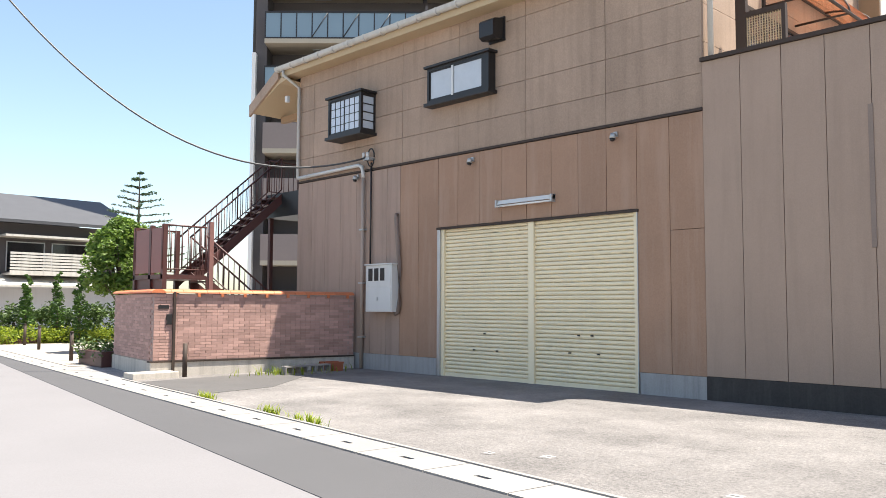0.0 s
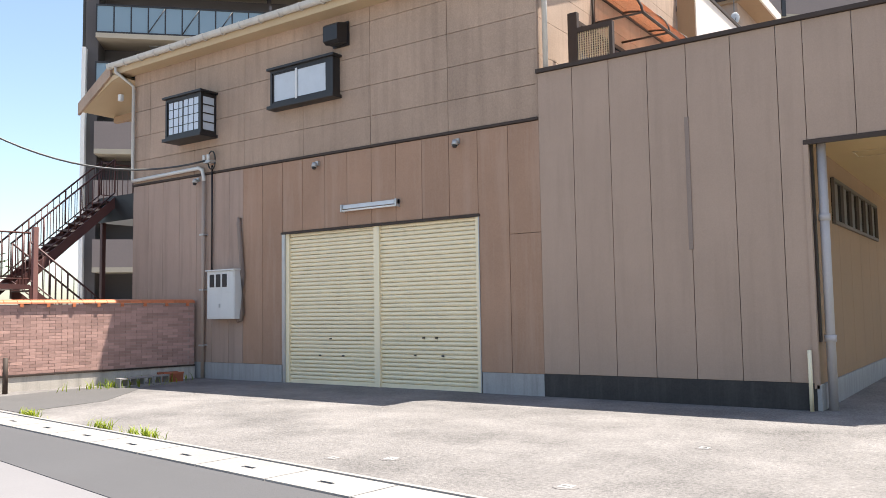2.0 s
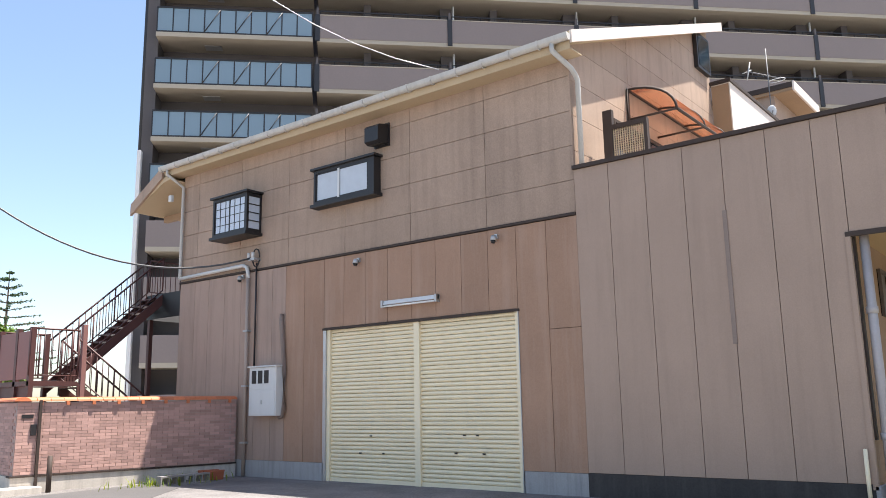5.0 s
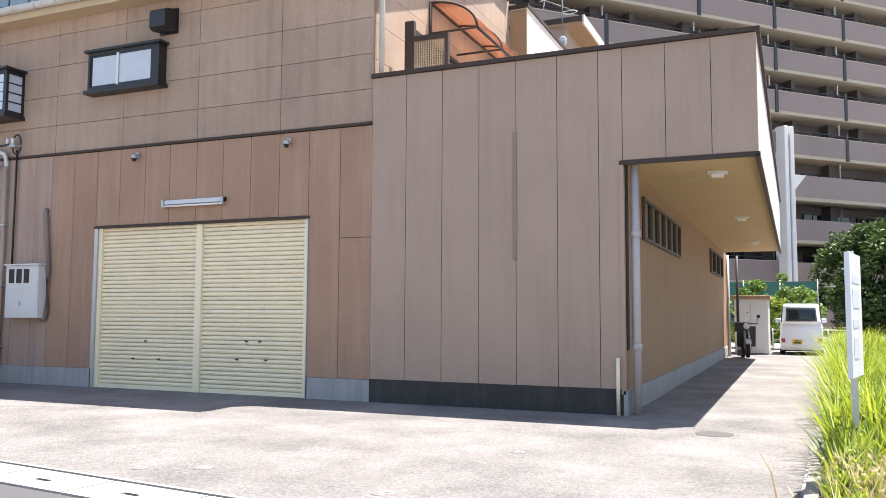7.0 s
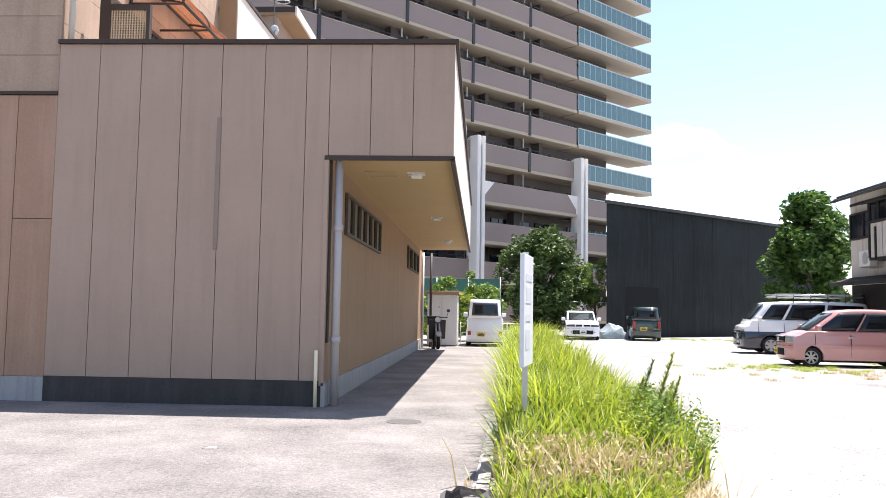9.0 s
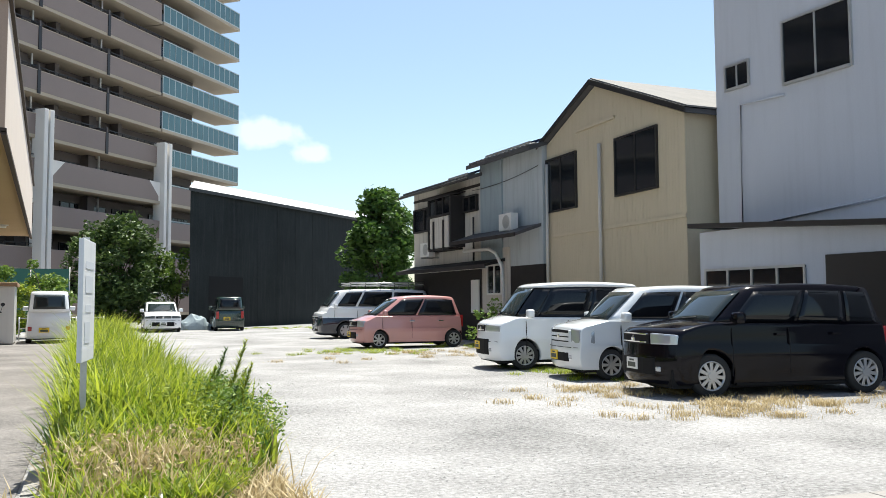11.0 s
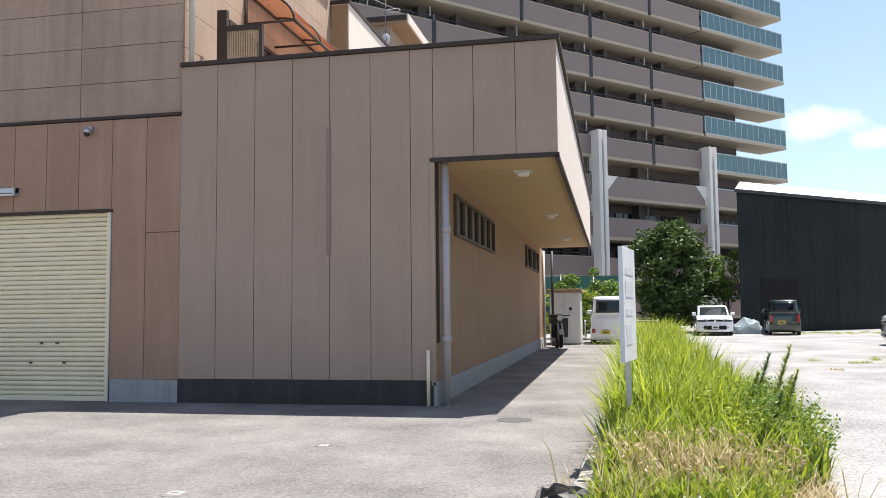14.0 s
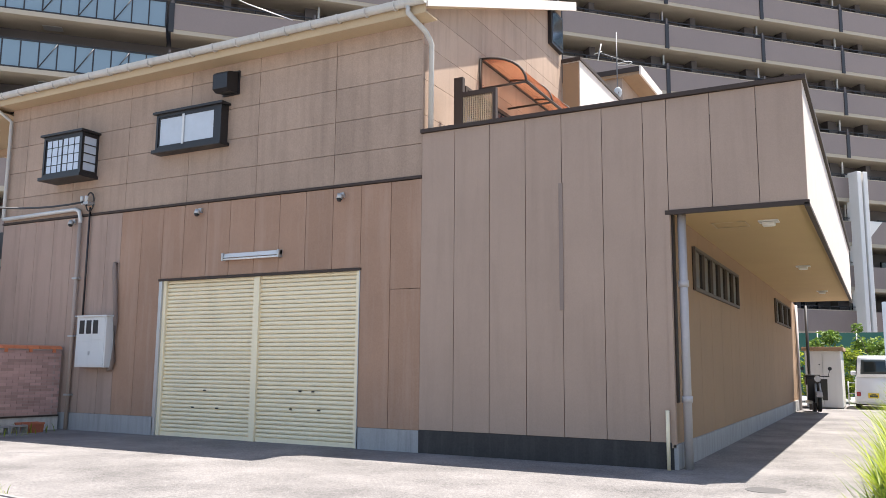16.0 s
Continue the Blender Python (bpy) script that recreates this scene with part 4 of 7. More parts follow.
flight(SX0, SX1, 11.2, 4.28, 8.7, 2.05, 12)
flight(SX1 + 0.02, SX2, 8.7, 2.05, 11.3, 0.1, 11)
for x in (SX0 + 0.02, SX1 - 0.02):
    railing(x, 11.2, 4.28, 8.7, 2.05)
for x in (SX1 + 0.05, SX2 - 0.02):
    railing(x, 8.7, 2.05, 11.3, 0.1)
railing(SX2 - 0.02, 11.25, 4.3, 12.9, 4.3)
railing(SX0 + 0.02, 11.25, 4.3, 12.9, 4.3)
railing(SX2 - 0.02, 7.65, 2.08, 8.7, 2.08, 1.1)
railing(SX0 + 0.02, 7.65, 2.08, 8.7, 2.08, 1.1)
part("screen_panel", box(SX0, SX1 + 0.1, 7.66, 7.68, 2.12, 3.12), M_PANEL, stair, "faded maroon screen panel")
part("screen_panel", box(SX1 + 0.2, SX2, 7.66, 7.68, 2.12, 3.12), M_PANEL, stair, "faded maroon screen panel")
for x, y, z in ((SX0 + 0.03, 7.7, 3.2), (SX2 - 0.04, 7.7, 3.2), (SX1 + 0.14, 7.7, 3.2), (SX2 - 0.04, 8.82, 3.32), (SX0 + 0.03, 8.7, 3.2), (SX0 + 0.05, 11.3, 4.2), (SX2 - 0.05, 12.8, 4.2)):
    part("post", box(x - 0.05, x + 0.05, y - 0.05, y + 0.05, 0.0, z), M_STAIR if y != 8.82 else M_PANEL, stair)
part("skirt_panel", box(SX0 + 0.05, SX2, 7.70, 7.72, 1.55, 1.98), M_STAIR, stair)
# lean-to roof post of the landing
part("roof_post", box(SX0 + 0.9, SX0 + 1.0, 11.6, 11.7, 4.3, 6.9), M_BLACK, warehouse, "dark post under the side eave")
part("side_wall", box(XL, XL + 0.03, FY + 0.03, 18.0, 0.0, 7.20), M_SIDE_PALE, warehouse)
porch = part("porch_roof", prism([(-17.2, 7.22), (-18.5, 6.50), (-18.5, 6.62), (-17.2, 7.36)], "y", 10.72, 14.5), M_ROOF, warehouse, "sloping side roof over the landing")
# cream board painted in the darker siding tan to stand for its shade
part("porch_fascia", prism([(-17.2, 7.10), (-18.55, 6.36), (-18.55, 6.66), (-17.2, 7.40)], "y", 10.66, 10.72), M_SIDE_UP, porch)
part("porch_soffit", prism([(-16.9, 7.05), (-17.2, 7.20), (-18.48, 6.49), (-18.48, 6.44), (-17.2, 7.00)], "y", 10.72, 14.5), M_EAVE, porch)
part("porch_beam", box(-18.4, XL, 11.55, 11.67, 6.30, 6.46), M_SIDE_WALL, porch)
part("porch_lamp", box(-17.25, -17.13, 10.9, 11.0, 6.55, 6.72, bevel=0.03), M_WHITEBOX, porch)

# ---------------------------------------------------------------- street drain
drain = thing("street_drain", "pale concrete drain covers with dark slots along the street", "drain", kind="structure")
ang = math.atan(SLOPE)
cover = mesh_of("drain_cover", prism([(0.004, 0.0), (0.42, 0.0), (0.42, 0.5), (0.004, 0.5)], "z", -0.02, 0.022), M_CONC)
cover_s = mesh_of("drain_cover", boxes((0.42, 0.60, 0.0, 0.20, -0.02, 0.022), (0.42, 0.60, 0.25, 0.5, -0.02, 0.022), (0.42, 0.60, 0.2, 0.25, -0.02, -0.005)), M_CONC)
cover_l = mesh_of("drain_cover", prism([(0.60, 0.0), (1.046, 0.0), (1.046, 0.5), (0.60, 0.5)], "z", -0.02, 0.022), M_CONC)
dark = mesh_of("slot", box(0.425, 0.595, 0.201, 0.249, -0.005, 0.012), M_BLACK)
for k in range(-58, 28):
    x = -4.9 + 1.05 * k
    for me, nm in ((cover, "drain_cover"), (cover_s, "drain_cover"), (cover_l, "drain_cover"), (dark, "slot")):
        o = part(nm, me, M_CONC, drain)
        o.matrix_local = pose(x, road_y(x, 3.75), 0, 0, 0, math.degrees(ang))
whole("kerb_edge", strip(-14.9, 0.2, 4.26, 4.31, -0.02, 0.035), M_CONC, "thin concrete edge between drain and forecourt", "kerb", "structure")
kerb = thing("lot_kerb", "pale concrete edging between the drive and the weeds", "kerb", kind="structure")
for k in range(17):
    y = 4.9 + 1.2 * k
    a, b = 0.02 + 0.0447 * y, 0.02 + 0.0447 * (y + 1.19)
    part("kerb_stone", prism([(a, y), (a + 0.10, y), (b + 0.10, y + 1.19), (b, y + 1.19)], "z", -0.02, 0.045 + 0.008 * (k % 3)), M_CONC, kerb)
for x, y, r in ((-2.30, 7.60, 0.13), (-2.66, 5.35, 0.16), (-4.6, 5.6, 0.16), (-5.1, 5.35, 0.12)):
    mh = thing("valve_cover", "small square iron cover set in a concrete collar", "drain cover", group="valve covers")
    r *= 0.7
    part("collar", rod((x, y, 0.0), (x, y, 0.016), r, 16), M_LOT, mh)
    part("cover", box(x - r * 0.5, x + r * 0.5, y - r * 0.5, y + r * 0.5, 0.0, 0.019, bevel=0.002), M_FOUND, mh)
    part("cover_slot", box(x - r * 0.3, x + r * 0.3, y - 0.012, y + 0.012, 0.0, 0.021), M_PATCH, mh)
whole("drive_cover", rod((-0.62, 9.75, 0.0), (-0.62, 9.75, 0.017), 0.22, 20), M_PATCH, "round dark iron manhole cover in the drive", "manhole cover")


# ---------------------------------------------------------------- apartment block behind
apt = thing("apartment_building", "tall mauve-tiled apartment block with balconies on every floor", "building", pose(-36.0, 22.2, 0, 0, 0, math.degrees(math.atan2(52.4, 51.4))))
APT_L, FH, Z0, NF = 73.4, 2.905, 12.2, 16
ZB = [Z0 + FH * (k - 4) for k in range(NF)]       # slab undersides
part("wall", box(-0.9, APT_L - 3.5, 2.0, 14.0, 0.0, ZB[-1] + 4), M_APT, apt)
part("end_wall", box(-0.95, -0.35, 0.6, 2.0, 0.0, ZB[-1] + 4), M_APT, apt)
part("edge_pipe", rod((-1.0, 0.7, 0), (-1.0, 0.7, ZB[-1] + 4), 0.12, 8), M_BLACK, apt)
bays = [8.1 + 7.27 * k for k in range(4)] + [37.2, 44.35, 50.75, 57.1, 63.1]


def parapet_mesh(w):
    bm = boxes((0.0, w, 0.0, 0.14, 0.22, 1.55))
    return mesh_of("parapet", bm, M_PARAPET)


slab_cache, par_cache = {}, {}


def slab_mesh(w):
    bm = bmesh.new()
    bx(bm, 0, w, 0.02, 2.0, 0.0, 0.22)
    return mesh_of("slab", bm, M_APTLIGHT)


cap_cache, top_cache = {}, {}
win_me = mesh_of("window", box(0, 1.75, 1.90, 2.0, 0.22, 2.25), M_GLASSDARK)
win_fr = mesh_of("window_frame", boxes((0, 0.05, 1.86, 1.90, 0.22, 2.25), (0.85, 0.91, 1.86, 1.90, 0.22, 2.2), (1.70, 1.75, 1.86, 1.90, 0.22, 2.25), (0.05, 1.70, 1.86, 1.90, 2.2, 2.25)), M_BLACK)
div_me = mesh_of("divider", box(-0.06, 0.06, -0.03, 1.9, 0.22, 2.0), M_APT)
blk_me = mesh_of("divider_edge", box(-0.13, 0.13, -0.05, 0.10, 0.05, 1.60), M_BLACK)
ac_me = mesh_of("air_conditioner", box(0, 0.75, 0.9, 1.2, 0.22, 0.85, bevel=0.02), M_WHITEBOX)
rnd = random.Random(4)
for k, z in enumerate(ZB):
    # solid balconies
    for a, b in zip(bays, bays[1:]):
        if k < 4 and a > 50:
            continue
        w = b - a - 0.24
        if round(w, 2) not in slab_cache:
            slab_cache[round(w, 2)], par_cache[round(w, 2)] = slab_mesh(w + 0.24), parapet_mesh(w)
        s = part("balcony", slab_cache[round(w, 2)], M_APTLIGHT, apt)
        s.location = (a, 0, z)
        p = part("parapet", par_cache[round(w, 2)], M_PARAPET, s)
        p.location = (0.12, 0, 0)
        if round(w, 2) not in cap_cache:
            cap_cache[round(w, 2)] = mesh_of("coping", box(0.0, w, -0.02, 0.16, 1.55, 1.60), M_APTLIGHT)
        part("coping", cap_cache[round(w, 2)], M_APTLIGHT, p)
        if round(w, 2) not in top_cache:
            bm = boxes((0.0, w, 0.05, 0.10, 1.80, 1.85))
            for j in range(int(w / 0.8) + 1):
                bx(bm, 0.8 * j, 0.8 * j + 0.05, 0.05, 0.10, 1.60, 1.80)
            top_cache[round(w, 2)] = mesh_of("railing", bm, M_BLACK)
        part("railing", top_cache[round(w, 2)], M_BLACK, p)
        part("divider", div_me, M_APT, s)
        part("divider_edge", blk_me, M_BLACK, s)
        for dx in (0.6, 3.2, 4.9):
            if dx + 1.75 < w:
                o = part("window", win_me, M_GLASSDARK, apt)
                o.location = (a + dx, 0, z)
                fr = part("window_frame", win_fr, M_BLACK, o)
        post = part("pier", box(a + 2.55, a + 2.95, 1.2, 2.0, z + 0.22, z + FH), M_APT, apt)
    # glazed balconies at both ends
    for a, b, glass, right in ((-0.35, 7.85, M_BALFROST, False), (63.3, 74.2, M_BALGLASS, True)):
        s = part("balcony", box(a, b, 0.0, 2.6, z, z + 0.24), M_APTLIGHT, apt)
        n = 10 if not right else 14
        bm = bmesh.new()
        for j in range(n + 1):
            x = a + (b - a - 0.06) * j / n
            bx(bm, x, x + 0.06, 0.02, 0.08, z + 0.24, z + 1.62)
        bx(bm, a, b, 0.0, 0.10, z + 1.62, z + 1.70)
        bx(bm, a, b, 0.0, 0.10, z + 0.24, z + 0.32)
        if right:
            for j in range(4):
                y = 0.1 + 2.4 * j / 3
                bx(bm, b - 0.08, b - 0.02, y, y + 0.06, z + 0.24, z + 1.62)
            bx(bm, b - 0.10, b, 0.1, 2.6, z + 1.62, z + 1.70)
        if k < 4 and not right:
            bm.free()
            part("parapet", box(a, b, 0.0, 0.14, z + 0.24, z + 1.6), M_PARAPET, s)
            continue
        part("rail_frame", bm, M_BLACK if not right else M_BALFRAME, s)
        for j in range(n):
            x = a + (b - a - 0.06) * j / n
            part("glass_panel", box(x + 0.06, x + (b - a) / n - 0.01, 0.04, 0.055, z + 0.32, z + 1.62), glass, s)
        if right:
            part("glass_panel", box(b - 0.06, b - 0.045, 0.16, 2.5, z + 0.32, z + 1.62), glass, s)
        if not right:
            for j in (3, 5, 7):
                x = a + 0.82 * j
                part("brace", rod((x, 0.0, z + 0.3), (x + 0.82, 0.0, z + 1.6), 0.025, 5), M_BLACK, s)
            part("soffit_vent", box(2.0, 2.9, 1.0, 1.6, z - 0.03, z), M_STEEL, s)
        for dx in (0.9, 2.9, 4.3):
            o = part("window", win_me, M_GLASSDARK, apt)
            o.location = (a + dx, 0, z)
            part("window_frame", win_fr, M_BLACK, o)
    if k % 2 == 0:
        o = part("air_conditioner", ac_me, M_WHITEBOX, apt)
        o.location = (0.3, 0, z)
for s in bays[1:-1]:
    part("downpipe", rod((s + 0.35, 1.0, 0.0), (s + 0.35, 1.0, ZB[-1] + 3), 0.07, 6), M_STEEL, apt)
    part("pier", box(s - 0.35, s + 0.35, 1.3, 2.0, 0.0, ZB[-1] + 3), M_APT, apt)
# projecting base storeys between the white fins
for k in range(4):
    z = ZB[k]
    for a, b in ((51.4, 62.8), (63.7, 72.0)):
        s = part("balcony", box(a, b, -0.35, 2.0, z - 0.1, z + 0.12), M_APTLIGHT, apt)
        if k == 3 and a < 60:
            part("parapet", prism([(a + 0.3, z + 0.12), (b - 0.3, z + 0.12), (b - 0.3, z + 0.5), (b - 1.4, z + 1.62), (a + 1.4, z + 1.62), (a + 0.3, z + 0.5)], "y", -0.36, -0.2), M_PARAPET, s)
            part("corner_panel", prism([(a, z + 0.12), (a + 0.3, z + 0.12), (a + 0.3, z + 0.5), (a + 1.4, z + 1.62), (a, z + 1.62)], "y", -0.36, -0.2), M_APTWHITE, s)
            part("corner_panel", prism([(b, z + 0.12), (b, z + 1.62), (b - 1.4, z + 1.62), (b - 0.3, z + 0.5), (b - 0.3, z + 0.12)], "y", -0.36, -0.2), M_APTWHITE, s)
        else:
            part("parapet", box(a, b, -0.36, -0.2, z + 0.12, z + 1.5), M_PARAPET, s)
        for dx in (0.8, 3.4, 6.2, 8.6):
            if a + dx + 1.75 < b:
                o = part("window", win_me, M_GLASSDARK, apt)
                o.location = (a + dx, 0, z)
                part("window_frame", win_fr, M_BLACK, o)
for s in (50.75, 51.25, 62.85, 63.45):
    part("fin", box(s - 0.17, s + 0.17, -0.75, 0.3, 0.0, 14.1, bevel=0.05), M_APTWHITE, apt, "white concrete fin")
part("fin", box(36.9, 37.3, -0.75, 0.3, 0.0, 14.1, bevel=0.05), M_APTWHITE, apt, "white concrete fin")
part("roof_slab", box(-1.0, 74.0, 0.0, 14.0, ZB[-1] + 4, ZB[-1] + 4.4), M_APTLIGHT, apt)
# tall white post in front of the left end
part("fin", box(-0.98, -0.80, 0.0, 0.4, 0.0, 14.6), M_APTWHITE, apt, "white concrete fin")

# ---------------------------------------------------------------- black shed
blk = thing("black_warehouse", "black board-clad warehouse with pale sheet roof", "building")
U = Vector((math.cos(radians(40.3)), math.sin(radians(40.3)), 0))
V = Vector((0.19, 0.98, 0))
P1 = Vector((7.25, 45.2, 0))


def on_shed(a, b, z):
    """A place on the shed: a along its front, b back from it."""
    q = P1 + U * a + V * b
    return (q.x, q.y, z)


def shed_slab(a0, a1, b0, b1, zs, thick=0.0):
    """A block whose top heights at the four plan corners are zs."""
    bm = bmesh.new()
    plan = ((a0, b0), (a1, b0), (a1, b1), (a0, b1))
    low = [bm.verts.new(on_shed(a, b, z - thick if thick else 0.0)) for (a, b), z in zip(plan, zs)]
    top = [bm.verts.new(on_shed(a, b, z)) for (a, b), z in zip(plan, zs)]
    bm.faces.new(low[::-1])
    bm.faces.new(top)
    for k in range(4):
        bm.faces.new((low[k], low[(k + 1) % 4], top[(k + 1) % 4], top[k]))
    return bm


BL = 24.0
part("wall", shed_slab(0.0, BL, 0.05, 10.0, (7.5, 7.5, 7.5, 7.5)), M_BLACKSHED, blk)
for k in range(12):
    part("wall_board", shed_slab(2.0 * k + 0.01, 2.0 * k + 1.99, 0.0, 0.05, (7.52,) * 4), M_BLACKSHED, blk)
part("roof", shed_slab(-0.1, BL, -0.3, 6.6, (7.62, 7.62, 9.0, 9.0), 0.12), M_SHEETROOF, blk, "pale sheet metal roof")
part("roof", shed_slab(-0.1, BL, 6.6, 10.3, (9.0, 9.0, 7.6, 7.6), 0.12), M_SHEETROOF, blk, "pale sheet metal roof")
part("eave_trim", shed_slab(-0.12, BL, -0.36, -0.3, (7.64,) * 4, 0.18), M_BLACK, blk)
# no opening is cut; a near-black slab paints the shaded inside
part("door", shed_slab(1.6, 4.6, -0.03, 0.0, (2.9,) * 4), M_UNDER, blk, "near-black slab for the dark inside of an open doorway")


# ---------------------------------------------------------------- houses along the lot
gh = thing("gable_house", "two-storey beige ribbed metal house with a gable front", "house", pose(13.79, 14.26, 0, 0, 0, 85.33 + 0.0))
# local x runs away along the lot front, local y away from the lot is negative
GW, GD = 7.86, 11.0
part("wall", box(0.0, GW, -GD, -0.03, 0.0, 5.80), M_BEIGE, gh)
part("gable_wall", prism([(0.0, 5.80), (GW, 5.80), (3.9, 7.42)], "y", -GD, -0.03), M_BEIGE, gh)
ribs = bmesh.new()
for k in range(int(GW / 0.12)):
    x = 0.02 + 0.12 * k
    top = 5.80 + 1.6 * (1 - abs(x - 3.9) / 3.96) - 0.05
    bx(ribs, x, x + 0.05, -0.03, -0.027, 0.0, top)
tagged(part("ribs", ribs, M_BEIGE, gh), kind="stuff")
part("string_course", box(-0.01, GW, -0.03, 0.012, 3.33, 3.42), M_BEIGE, gh)
part("roof", prism([(-0.25, 5.74), (3.9, 7.46), (GW + 0.25, 5.74), (GW + 0.25, 5.86), (3.9, 7.58), (-0.25, 5.86)], "y", -GD - 0.3, 0.14), M_DARKTILE, gh, "dark roof")
part("roof_sheet", prism([(-0.30, 5.87), (3.9, 7.60), (3.9, 7.64), (-0.30, 5.91)], "y", -GD - 0.3, 0.12), M_ROOFOLD, gh, "weathered grey roof sheet")
part("bargeboard", prism([(-0.27, 5.74), (3.9, 7.44), (GW + 0.27, 5.74), (GW + 0.27, 5.88), (3.9, 7.60), (-0.27, 5.88)], "y", 0.14, 0.17), M_BLACK, gh)
for x0, x1, z0, z1 in ((1.08, 2.86, 4.20, 5.68), (4.98, 6.70, 4.15, 5.72)):
    w = part("window", box(x0, x1, -0.04, 0.01, z0, z1), M_GLASSDARK, gh, "dark window")
    part("window_frame", boxes((x0 - 0.05, x0, -0.03, 0.04, z0 - 0.05, z1 + 0.05), (x1, x1 + 0.05, -0.03, 0.04, z0 - 0.05, z1 + 0.05), (x0, x1, -0.03, 0.04, z1, z1 + 0.05), (x0, x1, -0.03, 0.04, z0 - 0.05, z0), ((x0 + x1) / 2 - 0.025, (x0 + x1) / 2 + 0.025, 0.01, 0.03, z0, z1)), M_BLACK, w)
for x, zt in ((6.62, 5.62), (3.60, 5.72)):
    part("downpipe", rod((x, 0.06, 0.0), (x, 0.06, zt), 0.05, 8), M_OLDWHITE, gh, "pale downpipe")
part("vent_strip", box(2.9, 4.95, -0.03, 0.03, 6.28, 6.36), M_BEIGE, gh)

oh = thing("old_house", "two-storey old house with stained white walls and tiled roof", "house", pose(14.2, 22.4, 0, 0, 0, 90))
# local x runs away from the street, local y towards the lot
OL = 8.5
part("wall", box(2.56, OL, -8, 0.0, 2.55, 5.93), M_OLDWHITE, oh)
part("wall", box(1.06, 2.56, -8, 0.06, 2.55, 6.24), M_BLUESHEET, oh, "pale blue sheet cladding")
part("wall", box(-1.4, 1.06, -8, 0.0, 2.55, 6.28), M_BLUEPALE, oh, "faded bluish plaster")
part("lower_wall", box(-1.4, OL, -8, 0.0, 0.0, 2.55), M_DARKWOOD, oh, "dark weathered board lower wall")
part("lower_wall", box(0.6, 2.5, 0.0, 0.04, 1.0, 3.2), M_OLDWHITE, oh)
part("roof", prism([(0.6, 5.66), (0.0, 5.86), (-4, 7.2), (-8.0, 5.86), (-8.0, 5.98), (-4, 7.34), (0.6, 5.80)], "x", 2.4, OL + 0.1), M_DARKTILE, oh, "dark clay tile roof")
part("roof", prism([(0.55, 6.04), (0.0, 6.22), (-4, 7.6), (-8.0, 6.22), (-8.0, 6.34), (-4, 7.74), (0.55, 6.18)], "x", -1.5, 2.7), M_DARKTILE, oh, "dark clay tile roof")
for x0, x1, z in ((2.9, 4.5, 5.90), (-1.3, 1.6, 6.28)):
    panel = part("solar_panel", prism([(0.35, z), (-1.1, z + 0.50), (-1.1, z + 0.58), (0.35, z + 0.08)], "x", x0, x1), M_SOLAR, oh, "dark blue solar water panel")
    part("frame", prism([(0.37, z - 0.02), (0.35, z - 0.02), (0.35, z + 0.10), (0.37, z + 0.10)], "x", x0, x1), M_STEEL, panel)
tl = mesh_of("eave_tile", rod((0, 0.62, -0.03), (0, 0.32, 0.07), 0.06, 6), M_DARKTILE)
for k in range(22):
    o = part("eave_tile", tl, M_DARKTILE, oh)
    o.location = (2.5 + 0.27 * k, 0, 5.83)
for k in range(15):
    o = part("eave_tile", tl, M_DARKTILE, oh)
    o.location = (-1.4 + 0.27 * k, -0.05, 6.21)
part("gutter", rod((2.4, 0.66, 5.70), (OL + 0.1, 0.66, 5.70), 0.05, 8), M_BLACK, oh)
part("beam_line", box(2.56, OL, 0.0, 0.03, 5.50, 5.60), M_DARKWOOD, oh)
part("lean_to_roof", prism([(0.95, 3.40), (0.0, 3.72), (0.0, 3.82), (0.95, 3.50)], "x", -1.3, 3.2), M_DARKTILE, oh, "dark tiled lean-to roof")
part("lean_to_edge", box(-1.3, 3.2, 0.95, 0.98, 3.38, 3.50), M_DARKWOOD, oh)
part("lean_to_roof", prism([(0.8, 2.55), (0.0, 2.75), (0.0, 2.85), (0.8, 2.63)], "x", 0.9, OL), M_DARKWOOD, oh)
part("lean_to_edge", box(0.9, OL, 0.80, 0.83, 2.50, 2.64), M_DARKWOOD, oh)
for x0, x1, z0, z1, d in ((6.2, 8.2, 4.28, 5.13, 0.12), (2.85, 3.80, 4.70, 5.18, 0.08), (1.05, 1.95, 1.68, 2.60, 0.1)):
    w = part("window", box(x0, x1, 0.0, d, z0, z1), M_GLASSDARK, oh, "dark old window")
    for a, b, c, e in ((x0 - 0.06, x0, z0 - 0.06, z1 + 0.06), (x1, x1 + 0.06, z0 - 0.06, z1 + 0.06), (x0, x1, z1, z1 + 0.06), (x0, x1, z0 - 0.06, z0), ((x0 + x1) / 2 - 0.03, (x0 + x1) / 2 + 0.03, z0, z1)):
        part("window_frame", box(a, b, 0.0, d + 0.04, c, e), M_DARKWOOD if x0 > 2 else M_WHITEBOX, w)
bay = part("bay_window", box(3.95, 5.85, 0.0, 0.55, 4.66, 5.30), M_GLASSDARK, oh, "projecting dark bay window with laundry screen")
part("hood", prism([(0.75, 5.26), (0.0, 5.42), (0.0, 5.48), (0.75, 5.32)], "x", 3.8, 6.0), M_DARKWOOD, bay)
part("cheek", box(3.85, 3.95, 0.0, 0.60, 3.40, 5.30), M_DARKWOOD, bay)
part("post", box(5.78, 5.86, 0.50, 0.60, 3.40, 5.30), M_DARKWOOD, bay)
for x in (4.55, 5.15):
    part("mullion", box(x, x + 0.05, 0.55, 0.59, 4.66, 5.28), M_DARKWOOD, bay)
part("sill", box(3.9, 5.9, 0.0, 0.62, 4.60, 4.67), M_DARKWOOD, bay)
